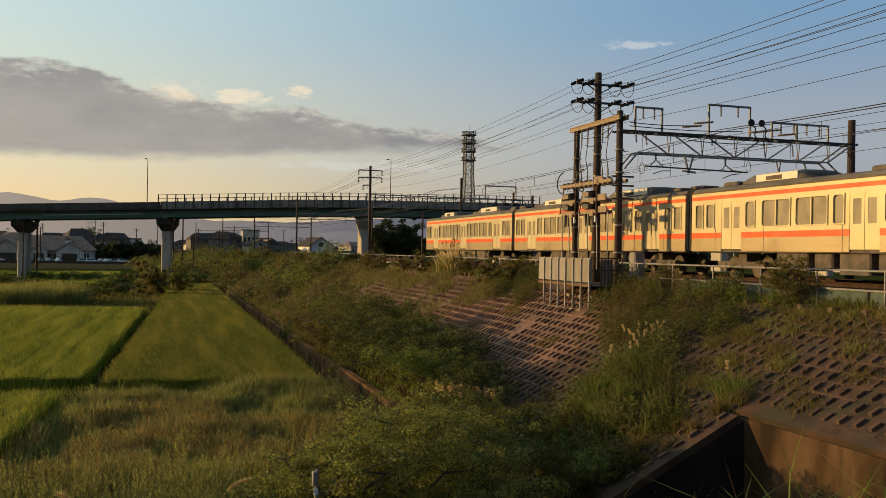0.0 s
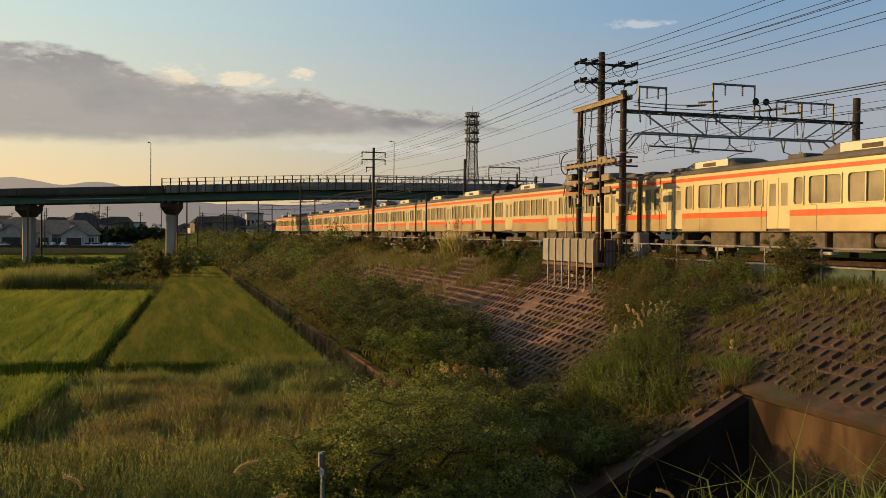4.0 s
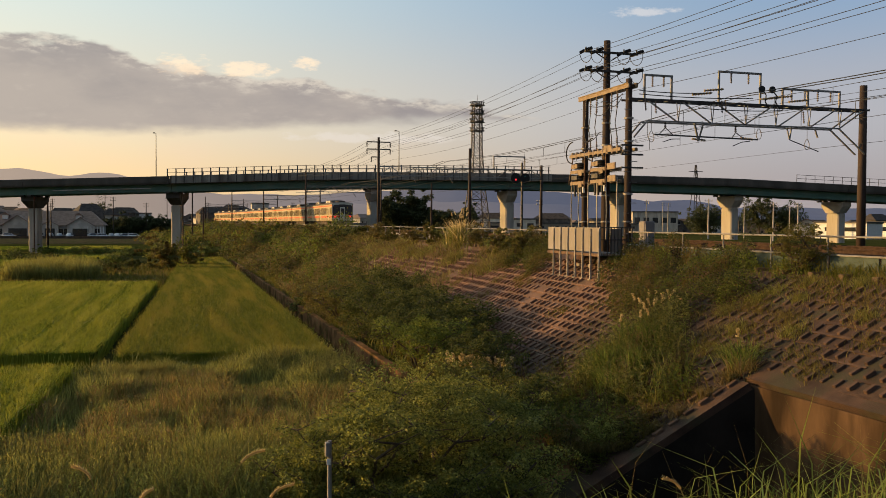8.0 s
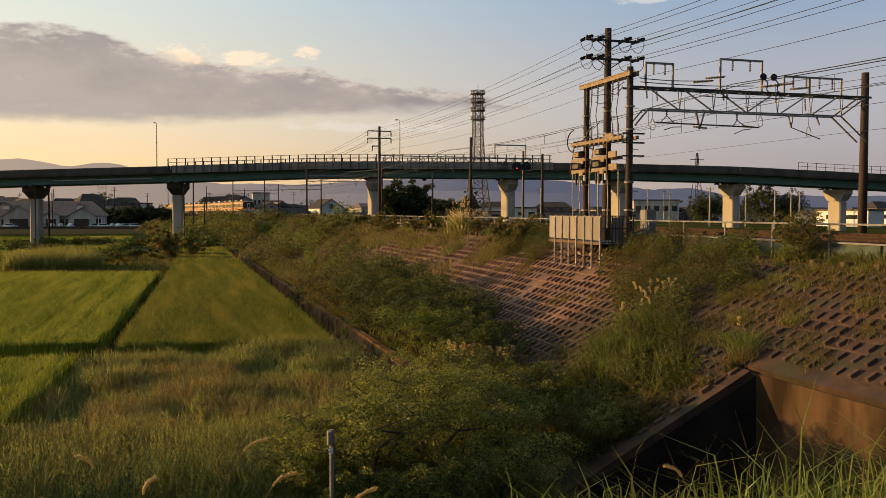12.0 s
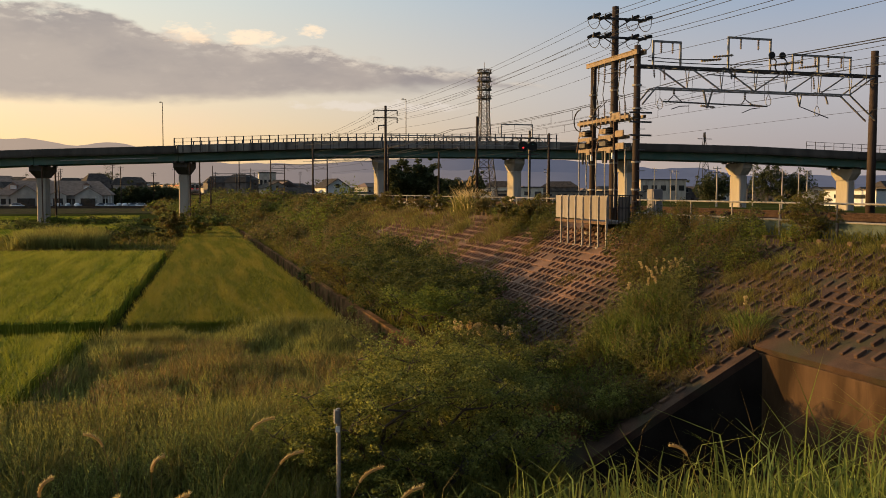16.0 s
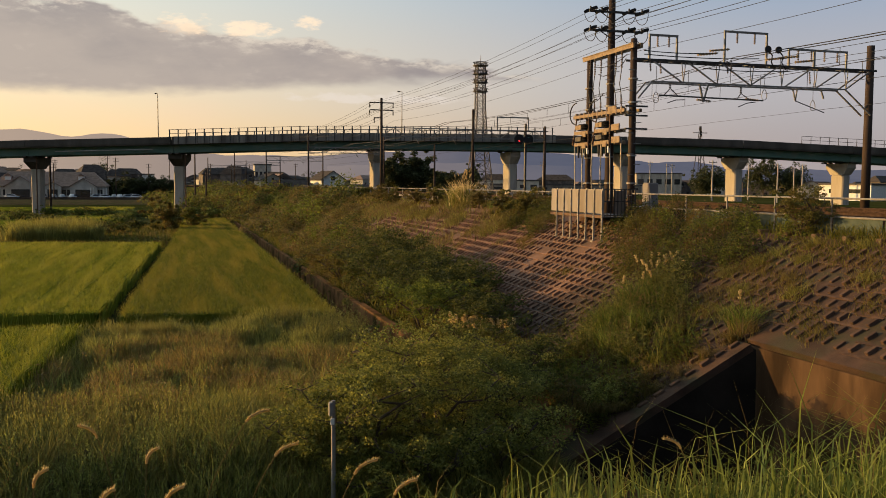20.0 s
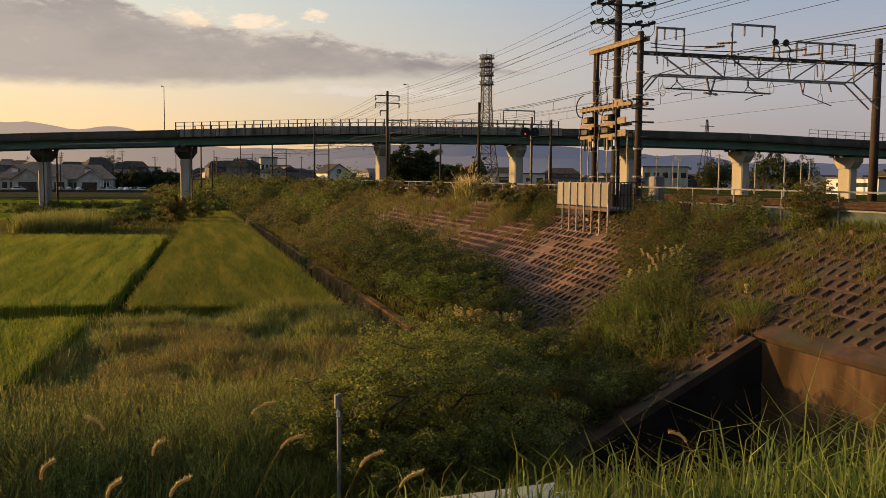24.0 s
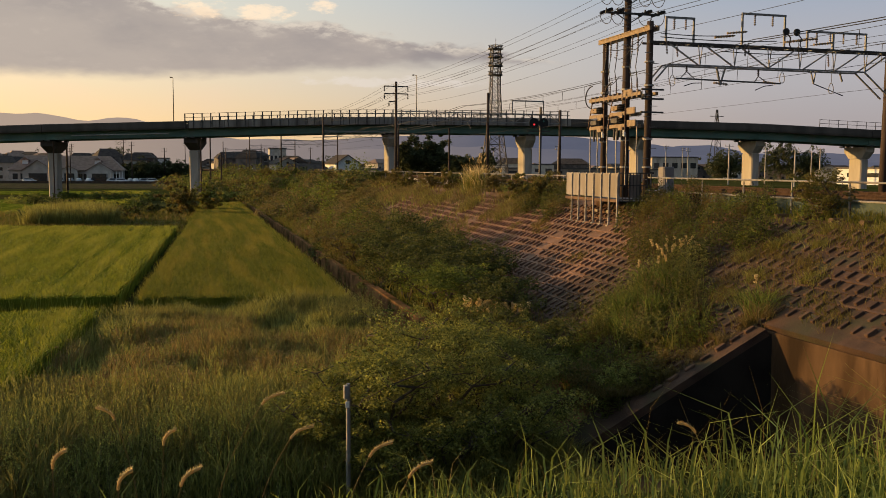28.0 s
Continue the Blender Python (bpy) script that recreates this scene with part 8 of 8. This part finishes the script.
    for i in range(26):
        y = rs.uniform(118, 165)
        x = rs.uniform(-0.17, -0.01) * y + rs.uniform(-2, 2)
        tree("garden_shrub", "low dark garden shrub", (x, y, -4.7), rs.uniform(0.8, 1.7), rs.uniform(1.2, 2.4), 900, 0.22, (LEAF, LEAF_DARK, LEAF_YOUNG)[i % 3], 790 + i, category="shrub", group="garden shrubs", low=0.0)
    for i in range(12):
        tree("bank_hedge", "green shrub at the foot of the railway bank", (2.5 + i * 0.75, 139 + rs.uniform(-2, 6), -4.7), 1.6, 1.7, 1800, 0.24, (LEAF, LEAF_YOUNG)[i % 2], 830 + i, category="shrub", group="shrubs at the field's end", low=0.0)
    base = scatter([(-22, 80), (-1.0, 77), (0, 104), (-3, 116), (-22, 107)], 9000, rs)
    f = thing("fallow_grass", "rank green grass on fallow ground", "grass", kind="stuff")
    part("grass_blades", blades("fallow_grass", np.column_stack([base, np.full(9000, -4.65)]), 0.7, 0.09, 0.6, WEED, 73), WEED, f, kind="stuff")
    single("car_park", Geo().box(-90, 2, 322.5 - 14, 322.5 - 4.5, -4.75, -4.5), ASPHALT, "grey asphalt car park before the houses", "car park", "structure")
    single("yard", Geo().box(-95, -4, 232, 306, -4.75, -4.52), SOIL, "brown gravel yard beyond the fields", "yard", "structure")
    wall = thing("garden_wall", "low grey concrete wall along the road", "wall", kind="structure")
    part("wall_body", Geo().box(-90, 6, 300, 300.3, -4.7, -3.8), CONCRETE_OLD, wall)
    for i, x in enumerate((-49.5, -35.0, -31.8, -24.5, -22, -19.6, -17.6, -15.0, -12.5)):
        c = copy_thing(PARKED[i % 2], pose(x, 311 + (i % 2), -4.5, 0, 0, (8, 95, 85, 20)[i % 4]))
    g = thing("power_pylon", "distant steel lattice power pylon", "pylon", pose(385, 620, -4))
    for k in range(4):
        sx, sy = (1, 1, -1, -1)[k], (1, -1, -1, 1)[k]
        part("leg", Geo().path([(sx * 5, sy * 5, 0), (sx * 1.6, sy * 1.6, 32), (sx * 0.4, sy * 0.4, 51)], 0.28, 5), GALV_DARK, g)
    for z in (36, 41, 46):
        part("arm", Geo().bar((-6, 0, z), (6, 0, z), 0.5), GALV_DARK, g)
    for i in range(8):
        z = i * 6
        r = float(np.interp(z, (0, 32, 51), (5, 1.6, 0.4)))
        r2 = float(np.interp(z + 6, (0, 32, 51), (5, 1.6, 0.4)))
        part("brace", Geo().bar((-r, -r, z), (r2, -r2, z + 6), 0.3), GALV_DARK, g)
        part("brace", Geo().bar((r, -r, z), (-r2, -r2, z + 6), 0.3), GALV_DARK, g)


build_town()


def build_mountains():
    for name, d, f, seed, a0, a1 in (("mountain_range", 4200, 1.0, 3.0, -60, 70), ("foothills", 3300, 0.5, 8.0, 9, 70)):
        g = Geo()
        n = 240
        for i in range(n + 1):
            az = radians(a0 + (a1 - a0) * i / n)
            deg = math.degrees(az)
            top = 4520 * math.tan(radians(float(np.interp(deg, (-60, -9.6, -8.2, -6.4, -5.0, -3.3, -2.5, 0.0, 2.9, 8.3, 13.2, 17.3, 23.8, 28.9, 31.6, 33.9, 70), (2.8, 2.95, 3.0, 2.62, 2.75, 2.88, 2.6, 2.0, 1.7, 1.73, 2.07, 2.24, 1.99, 1.45, 1.55, 1.05, 0.9)))))
            top = (top + 9 * noise.noise((deg * 0.8, seed, 0)) + 4 * noise.noise((deg * 2.3, seed, 4))) * f
            for r, z in ((d, -4), (d + 120, top * 0.55), (d + 300, top)):
                g.v.append((math.sin(az) * r, math.cos(az) * r, z))
        g.f = [(i * 3 + k, (i + 1) * 3 + k, (i + 1) * 3 + k + 1, i * 3 + k + 1) for i in range(n) for k in range(2)]
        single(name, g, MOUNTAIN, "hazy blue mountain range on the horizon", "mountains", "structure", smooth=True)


build_mountains()


ROAD_CARS = [(build_car_body(CAR_WHITE, "white hatchback car driving along the lane"),
              [(0, 48.0, 12.95), (8, 24.5, 12.95), (12.5, 11.6, 12.95), (14.5, 5.75, 12.95), (15.5, 2.95, 12.95), (16.5, 0.1, 12.95), (17.4, -2.45, 12.95), (19, -7.2, 13.2), (22, -17, 13.2), (28, -38, 13.2)]),
             (build_car_body(CAR_SILVER, "pale silver car driving slowly along the lane"),
              [(0, 40.0, 12.6), (12, 22.0, 12.6), (18, 14.6, 12.4), (20, 11.0, 12.3), (21.4, 7.8, 12.2), (23.6, 4.75, 12.3), (24.2, 3.95, 12.3), (25.2, 1.7, 12.4), (26.0, -0.5, 12.5), (26.6, -1.85, 12.75), (27, -2.8, 12.9), (27.4, -3.9, 12.8), (28, -5.6, 12.6)])]


# ---- marker post in the meadow ----
mp = thing("marker_post", "thin white and grey marker post among the shrubs", "post", pose(2.62, 15.9, -4.92))
part("pole", Geo().tube((0, 0, -0.3), (0, 0, 1.88), 0.042, 0.04, 10), GALV, mp)
part("meter_box", Geo().cham(-0.085, 0.0, -0.09, 0.03, 1.62, 1.86, 0.012), GALV, mp, "small grey box")
part("plate", Geo().box(-0.06, 0.01, -0.06, -0.045, 1.46, 1.57), WHITE_PAINT, mp)


# ---- motion ----
def train_place(t):
    """Metres along the line of the train's rear end."""
    return -86.6 + 25.75 * t + 0.09 * t * t


def track_pose(s):
    """Pose on the near track at s metres, facing along it."""
    over = max(0.0, s - CURVE_Y)
    return Matrix.Translation((TRACKS[0] + bend(s), s, 0)) @ Matrix.Rotation(over / CURVE_R, 4, "Z")


def motions():
    times = [0, 1, 2, 3, 4, 5, 6, 7, 8, 9, 10, 11, 12, 13, 14, 16, 18, 20, 22, 24, 26, 28]
    for i, car in enumerate(TRAIN):
        walk(car, [(t, track_pose(train_place(t) + 10.0 + 20.0 * i)) for t in times])
    for car, rows in ROAD_CARS:
        walk(car, [(t, pose(x, y, road_height(min(x, 13.9)) + 0.02, 0, 0, 180)) for t, x, y in rows])


motions()
